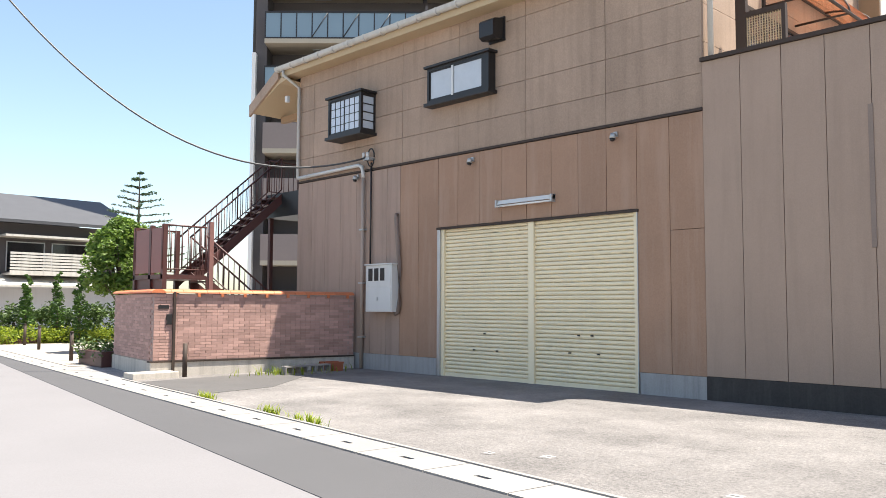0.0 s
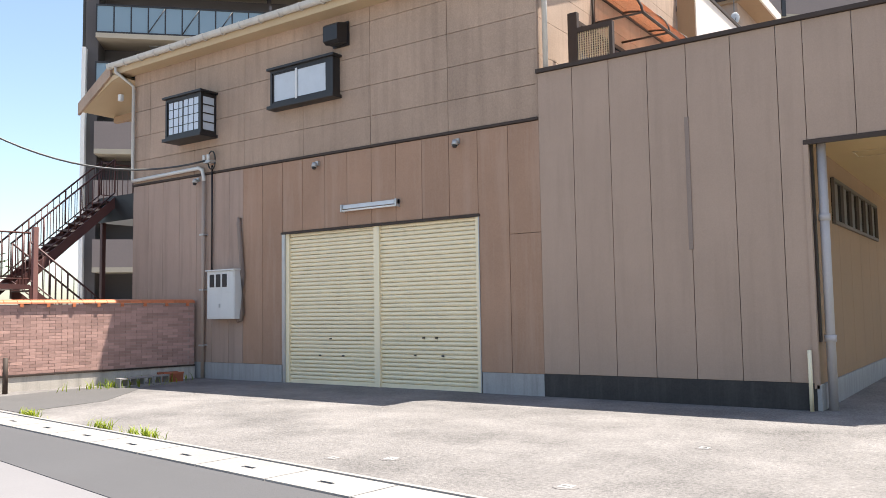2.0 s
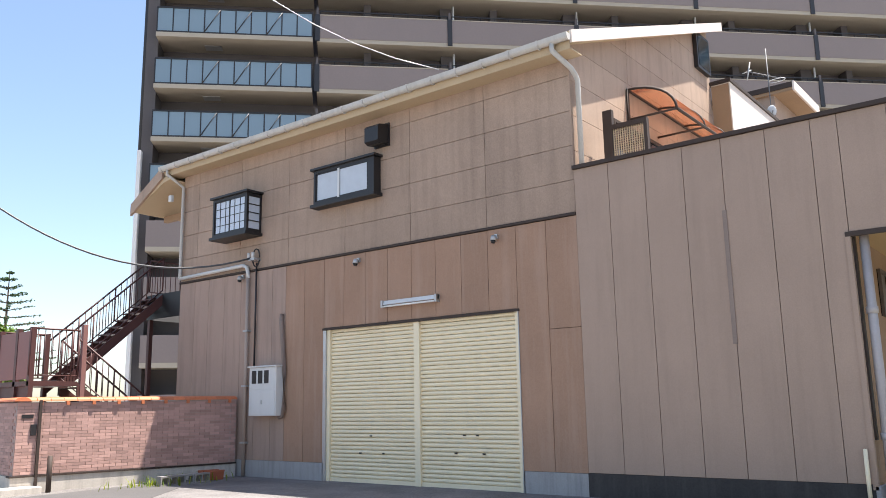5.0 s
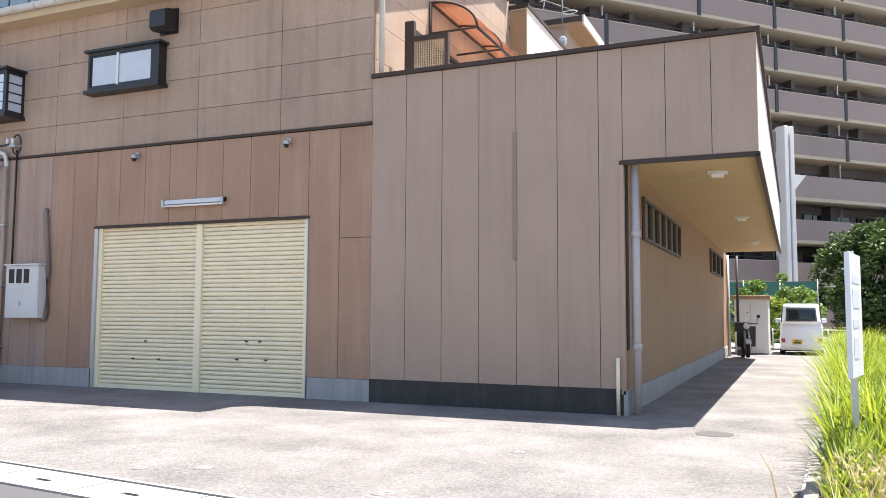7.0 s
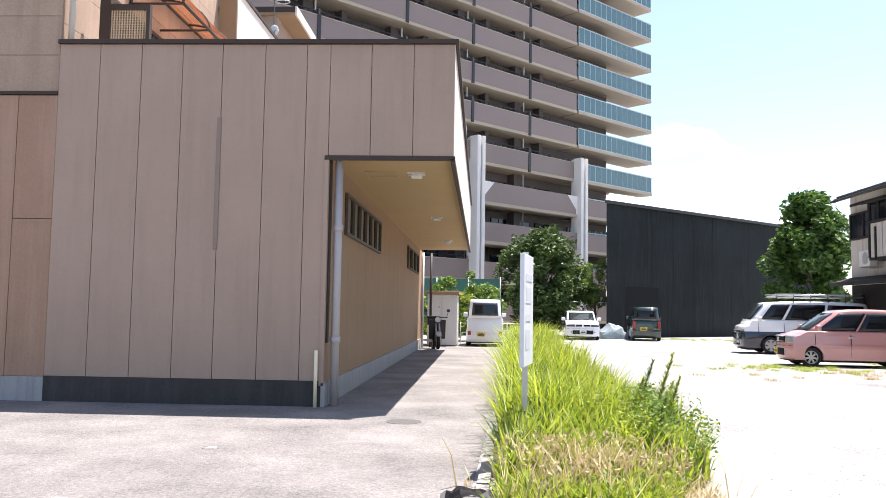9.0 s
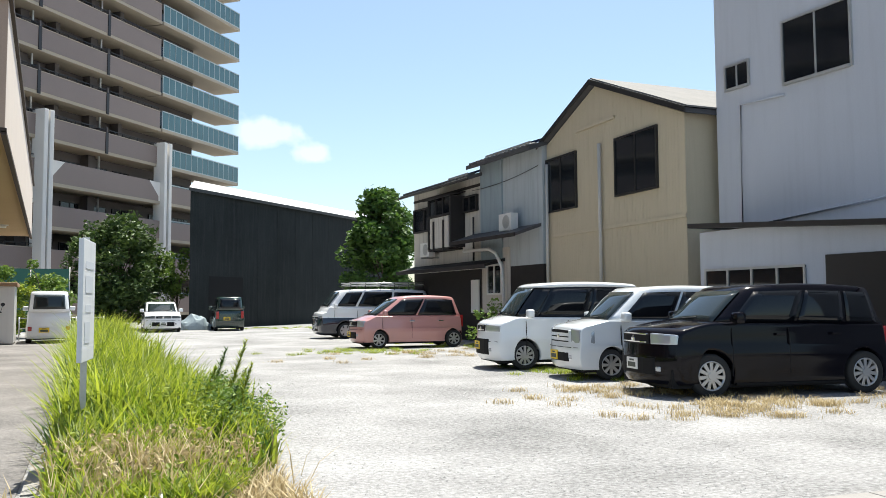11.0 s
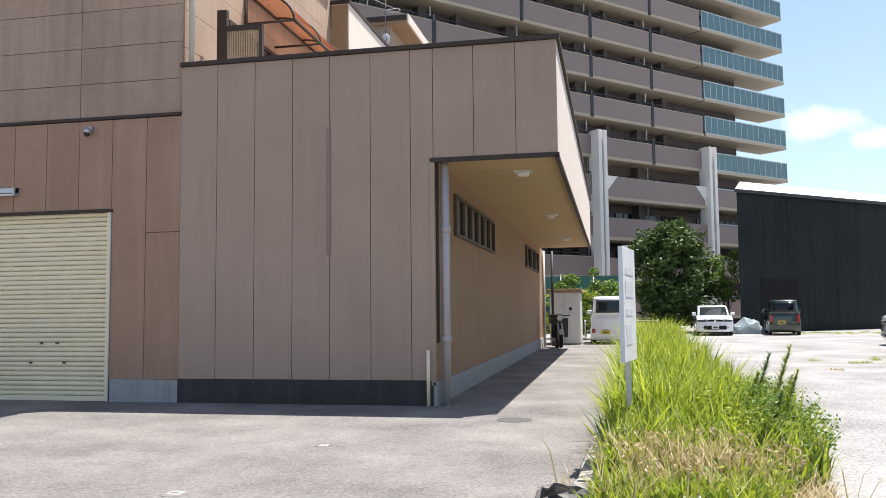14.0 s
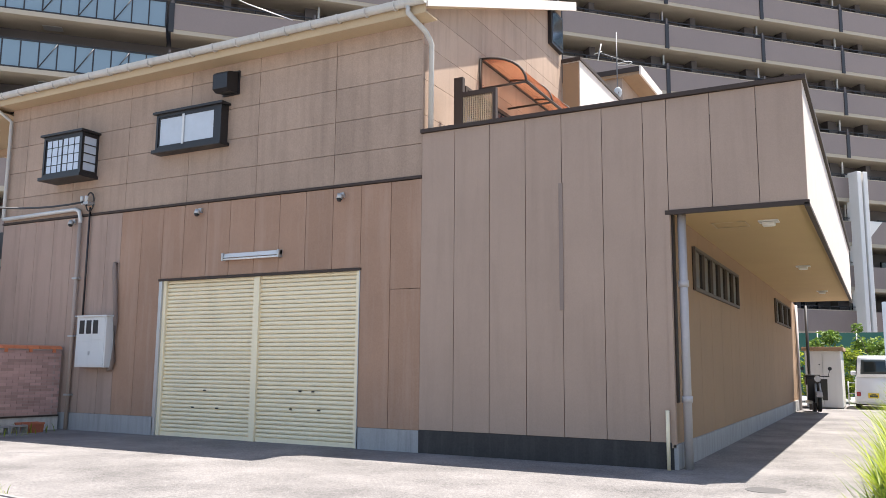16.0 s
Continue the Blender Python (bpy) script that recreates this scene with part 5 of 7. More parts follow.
for k in range(4):
    part("screen_panel", box(4.12 + 0.42 * k, 4.48 + 0.42 * k, 0.52, 0.56, 3.42, 4.58), M_OLDWHITE, bay, "white screen panel")
for x in (4.49, 5.33):
    part("slat", box(x, x + 0.05, 0.50, 0.62, 3.30, 4.45), M_BLACK, bay)
part("floor", box(4.05, 5.85, 0.0, 0.58, 3.32, 3.40), M_DARKWOOD, bay)
for x, z in ((-0.25, 3.68), (6.05, 3.15)):
    acu = part("air_conditioner", box(x, x + 0.78, 0.20, 0.48, z, z + 0.56, bevel=0.02), M_WHITEBOX, oh, "white air conditioner unit")
    part("fan_grille", rod((x + 0.30, 0.48, z + 0.28), (x + 0.30, 0.492, z + 0.28), 0.22, 16), M_STEEL, acu)
    for dx in (0.08, 0.64):
        part("foot", box(x + dx, x + dx + 0.05, 0.0, 0.5, z - 0.05, z), M_STEEL, acu)
part("duct", tube([(3.3, 0.35, 3.20), (1.45, 0.35, 3.16), (1.05, 0.30, 3.0), (0.72, 0.25, 2.5), (0.68, 0.22, 1.0)], 0.06, 8), M_WHITEBOX, oh, "pale wall duct")
part("pipe", rod((3.02, 0.1, 2.85), (3.02, 0.1, 4.42), 0.035, 6), M_BLACK, oh)
part("cable", tube([(-1.3 + 0.4 * k, 0.10, 5.62 - 0.06 * k + 0.0035 * k * k) for k in range(12)], 0.012, 5), M_BLACK, oh)
part("door", box(2.72, 3.30, 0.02, 0.07, 1.0, 2.17), M_WHITEBOX, oh, "pale wooden board")

wb = thing("white_building", "bluish white rendered building with dark windows", "building", pose(14.5, 13.92, 0, 0, 0, -90))
# local x runs towards the street, the lot side is local y = 0
part("wall", box(0.0, 14.0, 0.0, 10.0, 0.0, 11.0), M_WHITEB, wb)
for x0, x1, z0, z1 in ((0.35, 1.0, 6.25, 6.75), (2.0, 3.6, 6.0, 7.3), (6.0, 7.6, 6.0, 7.3), (2.0, 3.6, 9.0, 10.2)):
    w = part("window", box(x0, x1, -0.02, 0.0, z0, z1), M_GLASSDARK, wb, "dark window")
    part("window_frame", boxes((x0 - 0.05, x0, -0.05, 0.0, z0 - 0.05, z1 + 0.05), (x1, x1 + 0.05, -0.05, 0.0, z0 - 0.05, z1 + 0.05), (x0, x1, -0.05, 0.0, z1, z1 + 0.05), (x0, x1, -0.07, 0.0, z0 - 0.06, z0), ((x0 + x1) / 2 - 0.02, (x0 + x1) / 2 + 0.02, -0.04, -0.02, z0, z1)), M_STEEL, w)
part("conduit", tube([(5.5, -0.04, 3.4), (0.75, -0.04, 3.0), (0.75, -0.04, 5.8), (2.0, -0.04, 5.75)], 0.03, 6), M_WHITEB, wb)
annex = thing("white_shed", "low white shed with dark roof edge and strip windows", "shed", pose(13.2, 13.2, 0, 0, 0, -90))
part("wall", box(0.0, 7.0, 0.0, 1.28, 0.0, 2.85), M_WHITEB, annex)
part("roof", prism([(-0.1, 2.95), (7.2, 2.45), (7.2, 2.55), (-0.1, 3.05)], "y", -0.25, 1.28), M_BLACK, annex)
sw = part("window", box(0.15, 2.75, -0.02, 0.0, 1.60, 2.03), M_GLASSDARK, annex, "dark strip window")
part("window_frame", boxes((0.15, 2.75, -0.045, -0.02, 2.0, 2.05), (0.15, 2.75, -0.045, -0.02, 1.57, 1.62), *[(0.15 + 0.64 * k, 0.2 + 0.64 * k, -0.045, -0.02, 1.62, 2.0) for k in range(5)]), M_STEEL, sw)
part("door", box(3.2, 4.4, -0.03, 0.0, 0.0, 2.2), M_BLACK, annex, "dark doorway")

# ---------------------------------------------------------------- far left: house, park edge
park = whole("park_paving", prism([(-70, road_y(-70, 4.3)), (-18.9, road_y(-18.9, 4.3)), (-18.9, 11.0), (-70, 22)], "z", -0.02, 0.02), M_PARK, "pale paving of the small park", "pavement", "structure")
fh = thing("far_house", "grey two-storey house with dark roof and balcony beyond the park", "house", pose(-41, 4.0, 0, 0, 0, 0))
part("wall", box(-8, 0, 0, 12.5, 0, 5.2), M_WHITEB, fh)
part("upper_wall", box(-0.01, 0.04, 0.3, 12.4, 2.6, 5.2), M_APT, fh, "grey upper wall")
part("roof", prism([(1.0, 5.15), (-4.0, 6.9), (-9.0, 5.15), (-9.0, 5.3), (-4.0, 7.05), (1.0, 5.3)], "y", -0.8, 13.2), M_DARKTILE, fh, "dark grey roof")
part("lower_roof", prism([(1.6, 2.2), (0.0, 2.7), (0.0, 2.8), (1.6, 2.3)], "y", -0.5, 13.0), M_OLDWHITE, fh)
fb = part("balcony", box(0.04, 1.3, 7.2, 11.2, 2.75, 2.85), M_OLDWHITE, fh)
for k in range(7):
    part("slat", box(1.26, 1.3, 7.2, 11.2, 2.85 + 0.14 * k, 2.95 + 0.14 * k), M_OLDWHITE, fb)
part("awning", box(0.04, 1.2, 7.0, 11.4, 4.5, 4.6), M_OLDWHITE, fh)
for y in (7.4, 9.4):
    w = part("window", box(0.04, 0.07, y, y + 1.6, 2.95, 4.3), M_GLASSDARK, fh, "dark balcony window")
    part("window_frame", boxes((0.07, 0.1, y - 0.05, y, 2.95, 4.35), (0.07, 0.1, y + 1.6, y + 1.65, 2.95, 4.35), (0.07, 0.1, y, y + 1.6, 4.3, 4.35)), M_STEEL, w)
part("tin_roof", prism([(5.5, 4.3), (6.6, 2.6), (6.6, 2.7), (5.5, 4.4)], "x", 0.2, 0.9), M_STAIR, fh)
for x, y in ((-33.5, 9.18), (-31.8, 9.1), (-29.8, 8.87), (-26.56, 8.28), (-20.75, 7.15)):
    b = thing("park_bollard", "short brown steel bollard at the park edge", "bollard", group="park bollards")
    part("post", rod((x, y, 0.02), (x, y, 0.72), 0.05, 8), M_TRIM, b)
    part("cap", rod((x, y, 0.72), (x, y, 0.75), 0.06, 8, None, 0.03), M_TRIM, b)
whole("planter_edge", box(-19.6, -18.25, 6.9, 7.95, 0.0, 0.35, bevel=0.02), M_STAIR, "low brown edged flower bed", "planter")
whole("far_hedge_kerb", box(-35.2, -31.0, 6.6, 13.5, 0.0, 0.18), M_STAIR, "brown kerb of the hedge bed", "kerb")

# ---------------------------------------------------------------- vehicles
def paint(name, col, flake=0.0):
    return plain(name, col, 0.28 if flake else 0.22, flake, 1.0)


P_WHITE = paint("pearl_white_paint", (0.78, 0.79, 0.80))
P_SILVER = paint("silver_paint", (0.66, 0.68, 0.70), 0.1)
P_BLACK = plain("black_paint", (0.004, 0.0035, 0.006), 0.12, 0.0, 0.0, spec=0.22)
P_PINK = paint("salmon_pink_paint", (0.50, 0.245, 0.23), 0.1)
P_NAVY = paint("navy_paint", (0.012, 0.016, 0.03))
P_GREEN = paint("dark_green_paint", (0.012, 0.03, 0.022))


def wheel(r, spokes, rim_mat):
    """Meshes of a tyre and a spoked rim, axle along y, outside towards +y."""
    prof = [(r * 0.66, -0.08), (r * 0.9, -0.085), (r * 0.98, -0.07), (r, -0.04), (r, 0.04), (r * 0.98, 0.07), (r * 0.9, 0.085), (r * 0.66, 0.08)]
    bm = bmesh.new()
    n = 28
    rings = [[bm.verts.new((q * math.cos(i * math.tau / n), y, q * math.sin(i * math.tau / n))) for q, y in prof] for i in range(n)]
    for i in range(n):
        a, b = rings[i], rings[(i + 1) % n]
        for k in range(len(prof) - 1):
            bm.faces.new((a[k], a[k + 1], b[k + 1], b[k])).smooth = True
    bmesh.ops.recalc_face_normals(bm, faces=bm.faces[:])
    tyre = mesh_of("tyre", bm, M_BLACKRUB)
    bm = bmesh.new()
    rod((0, 0.05, 0), (0, 0.085, 0), r * 0.17, 12, bm)
    for k in range(spokes):
        a = k * math.tau / spokes
        ca, sa = math.cos(a), math.sin(a)
        w0, w1, ro = 0.020 if spokes > 6 else 0.035, 0.028 if spokes > 6 else 0.06, r * 0.64
        pts = [(-w0, r * 0.12), (w0, r * 0.12), (w1, ro), (-w1, ro)]
        lo = [bm.verts.new((x * ca + z * sa, 0.045, -x * sa + z * ca)) for x, z in pts]
        hi = [bm.verts.new((x * ca + z * sa, 0.075, -x * sa + z * ca)) for x, z in pts]
        bm.faces.new(hi)
        for i in range(4):
            bm.faces.new((lo[i], lo[(i + 1) % 4], hi[(i + 1) % 4], hi[i]))
    m = 28
    ra, rb = [], []
    for i in range(m):
        c, s = math.cos(i * math.tau / m), math.sin(i * math.tau / m)
        ra.append([bm.verts.new((q * c, y, q * s)) for q, y in ((r * 0.60, 0.055), (r * 0.63, 0.083), (r * 0.68, 0.083), (r * 0.68, -0.07))])
    for i in range(m):
        for k in range(3):
            bm.faces.new((ra[i][k], ra[i][k + 1], ra[(i + 1) % m][k + 1], ra[(i + 1) % m][k])).smooth = True
    bmesh.ops.recalc_face_normals(bm, faces=bm.faces[:])
    rim = mesh_of("rim", bm, rim_mat)
    back = mesh_of("brake_disc", rod((0, -0.03, 0), (0, 0.01, 0), r * 0.64, 20), M_UNDER)
    return tyre, rim, back


def grid_sheet(rows, thick=0.0):
    """A smooth sheet through rows of points, with an optional back."""
    bm = bmesh.new()
    g = [[bm.verts.new(p) for p in row] for row in rows]
    for a, b in zip(g, g[1:]):
        for k in range(len(a) - 1):
            bm.faces.new((a[k], a[k + 1], b[k + 1], b[k])).smooth = True
    bmesh.ops.recalc_face_normals(bm, faces=bm.faces[:])
    if thick:
        bmesh.ops.solidify(bm, geom=bm.faces[:], thickness=thick)
    return bm


class Cabin:
    """Glasshouse of a car: four leaning sides, bowed in plan and section; side 0 front, 1 left, 2 rear, 3 right."""

    def __init__(self, base, top, bow):
        self.base, self.top, self.bow = [Vector(p) for p in base], [Vector(p) for p in top], bow

    def at(self, side, u, v, lift=0.0):
        j = (side + 1) % 4
        low, high = self.base[side].lerp(self.base[j], u), self.top[side].lerp(self.top[j], u)
        p = low.lerp(high, v)
        d = self.base[j] - self.base[side]
        n = Vector((d.y, -d.x, 0)).normalized()
        if n.dot(p - sum(self.base, Vector()) / 4) < 0:
            n = -n
        swell = 4 * v * (1 - v) * 0.022 * min(1.0, 8 * u, 8 * (1 - u))
        arch = 4 * u * (1 - u)
        p = p + n * (arch * (self.bow if side in (0, 2) else 0.018) + swell + lift)
        if side in (1, 3):
            p.z += 0.035 * arch * v
        return p + Vector((0, 0, lift * 0.4))

    def shell(self, crown):
        n = 8
        ring = [(s, k / n) for s in range(4) for k in range(n)]
        loops = [[self.at(s, u, v) for s, u in ring] for v in (0.0, 0.2, 0.4, 0.6, 0.8, 0.94)]
        rim = [self.at(s, u, 1.0) for s, u in ring]
        c = sum(rim, Vector()) / len(rim)
        for f, dz in ((0.985, 0.012), (0.93, 0.035), (0.84, 0.052), (0.6, 0.066), (0.3, 0.07)):
            loops.append([Vector((c.x + (p.x - c.x) * f, c.y + (p.y - c.y) * f, p.z + (c.z - p.z) * (1 - f) + dz * crown)) for p in rim])
        bm = bmesh.new()
        g = [[bm.verts.new(p) for p in lp] for lp in loops]
        m = len(ring)
        for a, b in zip(g, g[1:]):
            for k in range(m):
                bm.faces.new((a[k], a[(k + 1) % m], b[(k + 1) % m], b[k])).smooth = True
        bm.faces.new(g[-1]).smooth = True
        bm.faces.new(g[0][::-1])
        bmesh.ops.recalc_face_normals(bm, faces=bm.faces[:])
        for _ in range(2):      # soften the corner pillars and the roof edge
            bmesh.ops.smooth_vert(bm, verts=[v for v in bm.verts if v not in set(g[0])], factor=0.35, use_axis_x=True, use_axis_y=True, use_axis_z=True)
        return bm

    def roof(self, crown):
        rim = [(s, k / 8) for s in range(4) for k in range(8)]
        edge = [self.at(s, u, 0.93, 0.012) for s, u in rim]
        top = [self.at(s, u, 1.0, 0.006) for s, u in rim]
        c = sum(top, Vector()) / len(top)
        loops = [edge, top] + [[Vector((c.x + (p.x - c.x) * f, c.y + (p.y - c.y) * f, p.z + (c.z - p.z) * (1 - f) + dz * crown)) for p in top]
                               for f, dz in ((0.97, 0.026), (0.92, 0.046), (0.82, 0.064), (0.5, 0.078))]
        bm = bmesh.new()
        g = [[bm.verts.new(p) for p in lp] for lp in loops]
        for a, b in zip(g, g[1:]):
            for k in range(32):
                bm.faces.new((a[k], a[(k + 1) % 32], b[(k + 1) % 32], b[k])).smooth = True
        bm.faces.new(g[-1]).smooth = True
        bm.faces.new(g[0][::-1])
        bmesh.ops.recalc_face_normals(bm, faces=bm.faces[:])
        return bm

    def pane(self, name, side, u0, u1, v0, v1, material, parent, lean=0.0):
        """A sheet of glass on one side; lean slants its upper front corner back."""
        rows = []
        for v in np.linspace(0, 1, 6):
            rows.append([self.at(side, u0 + (u1 - u0) * u + lean * v * (1 - u if lean > 0 else u), v0 + (v1 - v0) * v, 0.009) for u in np.linspace(0, 1, 9)])
        return part(name, grid_sheet(rows, 0.006), material, parent)


def car(label, L, W, H, m, body_mat, hood, cowl, belt, roof_f, roof_r, wheels, r=0.27, spokes=7, rim=M_ALLOY, lower_mat=None,
        plate=M_YELLOW, rear_slope=0.12, lamp_h=0.80, glass_side=M_PRIVACY, splits=(0.0, 0.38, 0.72, 1.0), category="car", name="car", rack=False,
        cabin_mat=None, lamp_t=0.07, grille=M_UNDER, lamp_w=0.30, hl=M_LAMPGLASS, nose=0.13, plate_y=-0.18, intake=(0.30, 0.50), bars=2, bar_mat=M_STEEL):
    """hood: height of the bonnet's nose; cowl: (x, z) of the windscreen's foot; wheels: x of front and rear axle."""
    t = thing(name, label, category)
    gc, f, b, h = 0.17, L / 2, -L / 2, W / 2

    def bend(bm):
        """Corners swept back in plan, flanks leaning in above the waist, bonnet crowned."""
        for v in bm.verts:
            w = min(1.0, abs(v.co.y) / h)
            if v.co.x > f - 0.75:
                v.co.x -= nose * w ** 3 * min(1.0, (v.co.x - f + 0.75) / 0.6)
            if v.co.x < b + 0.4:
                v.co.x += 0.06 * w ** 3
            if v.co.z > 0.55:
                v.co.y *= 1 - 0.06 * (v.co.z - 0.55)
            k = max(0.0, abs(v.co.x) - (L / 2 - 0.55)) / 0.55
            v.co.y *= 1 - 0.075 * k * k
            if v.co.x > cowl[0] - 0.1 and v.co.z > hood - 0.12:
                v.co.z += 0.035 * (1 - w * w)
            if 0.45 < v.co.z < 0.8 and w > 0.8:
                v.co.y += math.copysign(0.014 * math.sin((v.co.z - 0.45) / 0.35 * math.pi), v.co.y)
        return bm

    out = [(b + 0.06, gc + 0.02)]
    for xw in (wheels[1], wheels[0]):
        ra = r + 0.05
        a0 = math.asin((gc + 0.02 - r) / ra)
        out += [(xw + ra * math.cos(a), r + ra * math.sin(a)) for a in np.linspace(math.pi - a0, a0, 16)]
    hx, hz = cowl[0] + 0.02, cowl[1]
    arc = [(f - 0.03 - 0.19 * (1 - math.cos(a)), hood - 0.12 + 0.12 * math.sin(a)) for a in np.linspace(0.0, math.pi / 2, 6)]
    x9, z9 = arc[-1]
    rise = [(x9 + (hx - x9) * u, z9 + (hz - z9) * (u ** 0.8)) for u in (0.25, 0.5, 0.75)] if x9 - hx > 0.12 else []
    out += [(f - 0.07, gc + 0.02), (f - 0.015, 0.27), (f, 0.40), (f, 0.54)] + arc + rise + [(hx, hz),
            ((hx + b) / 2, (hz + belt) / 2), (b + 0.07, belt), (b + 0.025, belt - 0.06), (b + 0.01, belt - 0.2), (b, 0.56), (b, 0.40), (b + 0.02, 0.27)]
    bm = prism(out, "y", -h, h)
    edges = [e for e in bm.edges if abs(e.verts[0].co.y - e.verts[1].co.y) < 1e-5]
    bmesh.ops.bevel(bm, geom=edges, offset=0.04, segments=3, affect='EDGES', profile=0.6, clamp_overlap=True)
    for k in (-0.75, -0.45, -0.15, 0.15, 0.45, 0.75):
        bmesh.ops.bisect_plane(bm, geom=bm.verts[:] + bm.edges[:] + bm.faces[:], plane_co=(0, k * h, 0), plane_no=(0, 1, 0))
    for z in (0.5, 0.62, 0.75):
        bmesh.ops.bisect_plane(bm, geom=bm.verts[:] + bm.edges[:] + bm.faces[:], plane_co=(0, 0, z), plane_no=(0, 0, 1))
    for fc in bm.faces:
        fc.smooth = True
    low = bm.copy() if lower_mat else None
    body = part("body", bend(bm), body_mat, t)
    body.data.set_sharp_from_angle(angle=radians(42))
    if lower_mat:
        bmesh.ops.bisect_plane(low, geom=low.verts[:] + low.edges[:] + low.faces[:], plane_co=(0, 0, 0.80), plane_no=(0, 0, 1), clear_outer=True)
        for v in bend(low).verts:
            v.co.x, v.co.y = v.co.x * 1.003, v.co.y * 1.010
        part("lower_band", low, lower_mat, t, "navy blue lower body band")
    part("underside", box(b + 0.15, f - 0.22, -h + 0.08, h - 0.08, 0.14, 0.40), M_UNDER, t)
    for x in wheels:
        part("arch_liner", box(x - r - 0.04, x + r + 0.04, -h + 0.22, h - 0.22, 0.2, 0.62), M_UNDER, t)
    zr = H - 0.055
    hb, hr = h * (1 - 0.06 * (belt - 0.55)) - 0.02, h - 0.13
    base = [(cowl[0] - 0.02, -hb * 0.93, cowl[1] - 0.02), (cowl[0] - 0.02, hb * 0.93, cowl[1] - 0.02), (b + 0.07, hb * 0.95, belt - 0.02), (b + 0.07, -hb * 0.95, belt - 0.02)]
    top = [(roof_f, -hr * 0.95, zr - 0.02), (roof_f, hr * 0.95, zr - 0.02), (b + 0.07 + rear_slope, hr * 0.97, zr - 0.03), (b + 0.07 + rear_slope, -hr * 0.97, zr - 0.03)]
    cab = Cabin(base, top, 0.10)
    part("cabin", cab.shell(0.8), cabin_mat or body_mat, t)
    if cabin_mat:
        part("roof", cab.roof(0.85), body_mat, t)
    cab.pane("windscreen", 0, 0.06, 0.94, 0.05, 0.92, M_WINDSCREEN, t)
    cab.pane("rear_window", 2, 0.10, 0.90, 0.15, 0.86, glass_side, t)
    for s0, s1 in zip(splits, splits[1:]):
        g = M_WINDSCREEN if s0 < 0.2 and glass_side != M_PRIVACY else glass_side
        a, e = s0 + (0.07 if s0 == 0 else 0.012), s1 - (0.05 if s1 == 1 else 0.012)
        cab.pane("side_window", 1, a, e, 0.07, 0.87, g, t)
        cab.pane("side_window", 3, 1 - e, 1 - a, 0.07, 0.87, g, t)
    tyre, rm, back = wheel(r, spokes, rim)
    for x in wheels:
        for sgn in (1, -1):
            w = part("wheel", tyre, M_BLACKRUB, t)
            w.matrix_local = pose(x, sgn * (h - 0.09), r, 0, 0, 0 if sgn > 0 else 180)
            part("rim", rm, rim, w)
            part("brake_disc", back, M_UNDER, w)

    def front(name, x0, y0, y1, z0, z1, material, label="", bevel=0.012, proud=0.006, depth=0.10):
        """A piece let into the nose and bent with it."""
        bm = box(f - depth - x0, f + proud - x0, y0, y1, z0, z1, bevel=bevel)
        for k in np.linspace(y0, y1, 6)[1:-1]:
            bmesh.ops.bisect_plane(bm, geom=bm.verts[:] + bm.edges[:] + bm.faces[:], plane_co=(0, k, 0), plane_no=(0, 1, 0))
        return part(name, bend(bm), material, t, label)

    for sgn in (1, -1):
        y0, y1 = sorted((sgn * (h - 0.02), sgn * (h - 0.02 - lamp_w)))
        front("headlamp", 0.02, y0, y1, lamp_h - lamp_t, lamp_h + lamp_t, hl, "clear headlamp", 0.02, 0.004, 0.30)
        y0, y1 = sorted((sgn * (h - 0.07), sgn * (h - 0.20)))
        part("tail_lamp", box(b + 0.0, b + 0.10, y0, y1, 0.62 if category != "van" else 0.45, 0.98 if category != "van" else 0.60, bevel=0.015), M_REDLAMP, t, "red tail lamp")
        ym = sgn * (h + 0.07)
        mirror = box(cowl[0] - 0.34, cowl[0] - 0.20, min(ym - 0.10, ym + 0.10), max(ym - 0.10, ym + 0.10), belt + 0.02, belt + 0.19, bevel=0.045)
        for fc in mirror.faces:
            fc.smooth = True
        part("wing_mirror", mirror, body_mat, t)
        y0, y1 = sorted((sgn * (h * 0.975), sgn * (h + 0.006)))
        for x in (-0.02, -0.95):
            if x - 0.16 > b:
                part("door_handle", box(x - 0.08, x + 0.08, y0, y1, belt - 0.15, belt - 0.115, bevel=0.008), M_CHROME if body_mat in (P_PINK,) else body_mat, t)
        part("side_sill", box(wheels[1] + r + 0.08, wheels[0] - r - 0.08, *sorted((sgn * (h - 0.06), sgn * (h - 0.012))), 0.17, 0.24), M_UNDER, t)
        for x in (cowl[0] - 0.22, cowl[0] - 1.14):
            y0, y1 = sorted((sgn * (h - 0.03), sgn * (h + 0.0015)))
            seam = box(x, x + 0.008, y0, y1, 0.30, belt - 0.04)
            for z in (0.45, 0.55, 0.65, 0.75):
                bmesh.ops.bisect_plane(seam, geom=seam.verts[:] + seam.edges[:] + seam.faces[:], plane_co=(0, 0, z), plane_no=(0, 0, 1))
            part("door_seam", bend(seam), M_UNDER, t)
        front("fog_lamp", 0.0, sgn * (h - 0.24) - 0.035, sgn * (h - 0.24) + 0.035, 0.37, 0.44, M_LAMPGLASS, "", 0.012, 0.008)
    front("grille", 0.02, -h + lamp_w + 0.05, h - lamp_w - 0.05, lamp_h - lamp_t, lamp_h + lamp_t * 0.7, grille, "front grille", 0.01, 0.008)
    for k in range(bars):
        z = lamp_h - lamp_t + 0.03 + (1.5 * lamp_t - 0.02) * k / max(1, bars - 1)
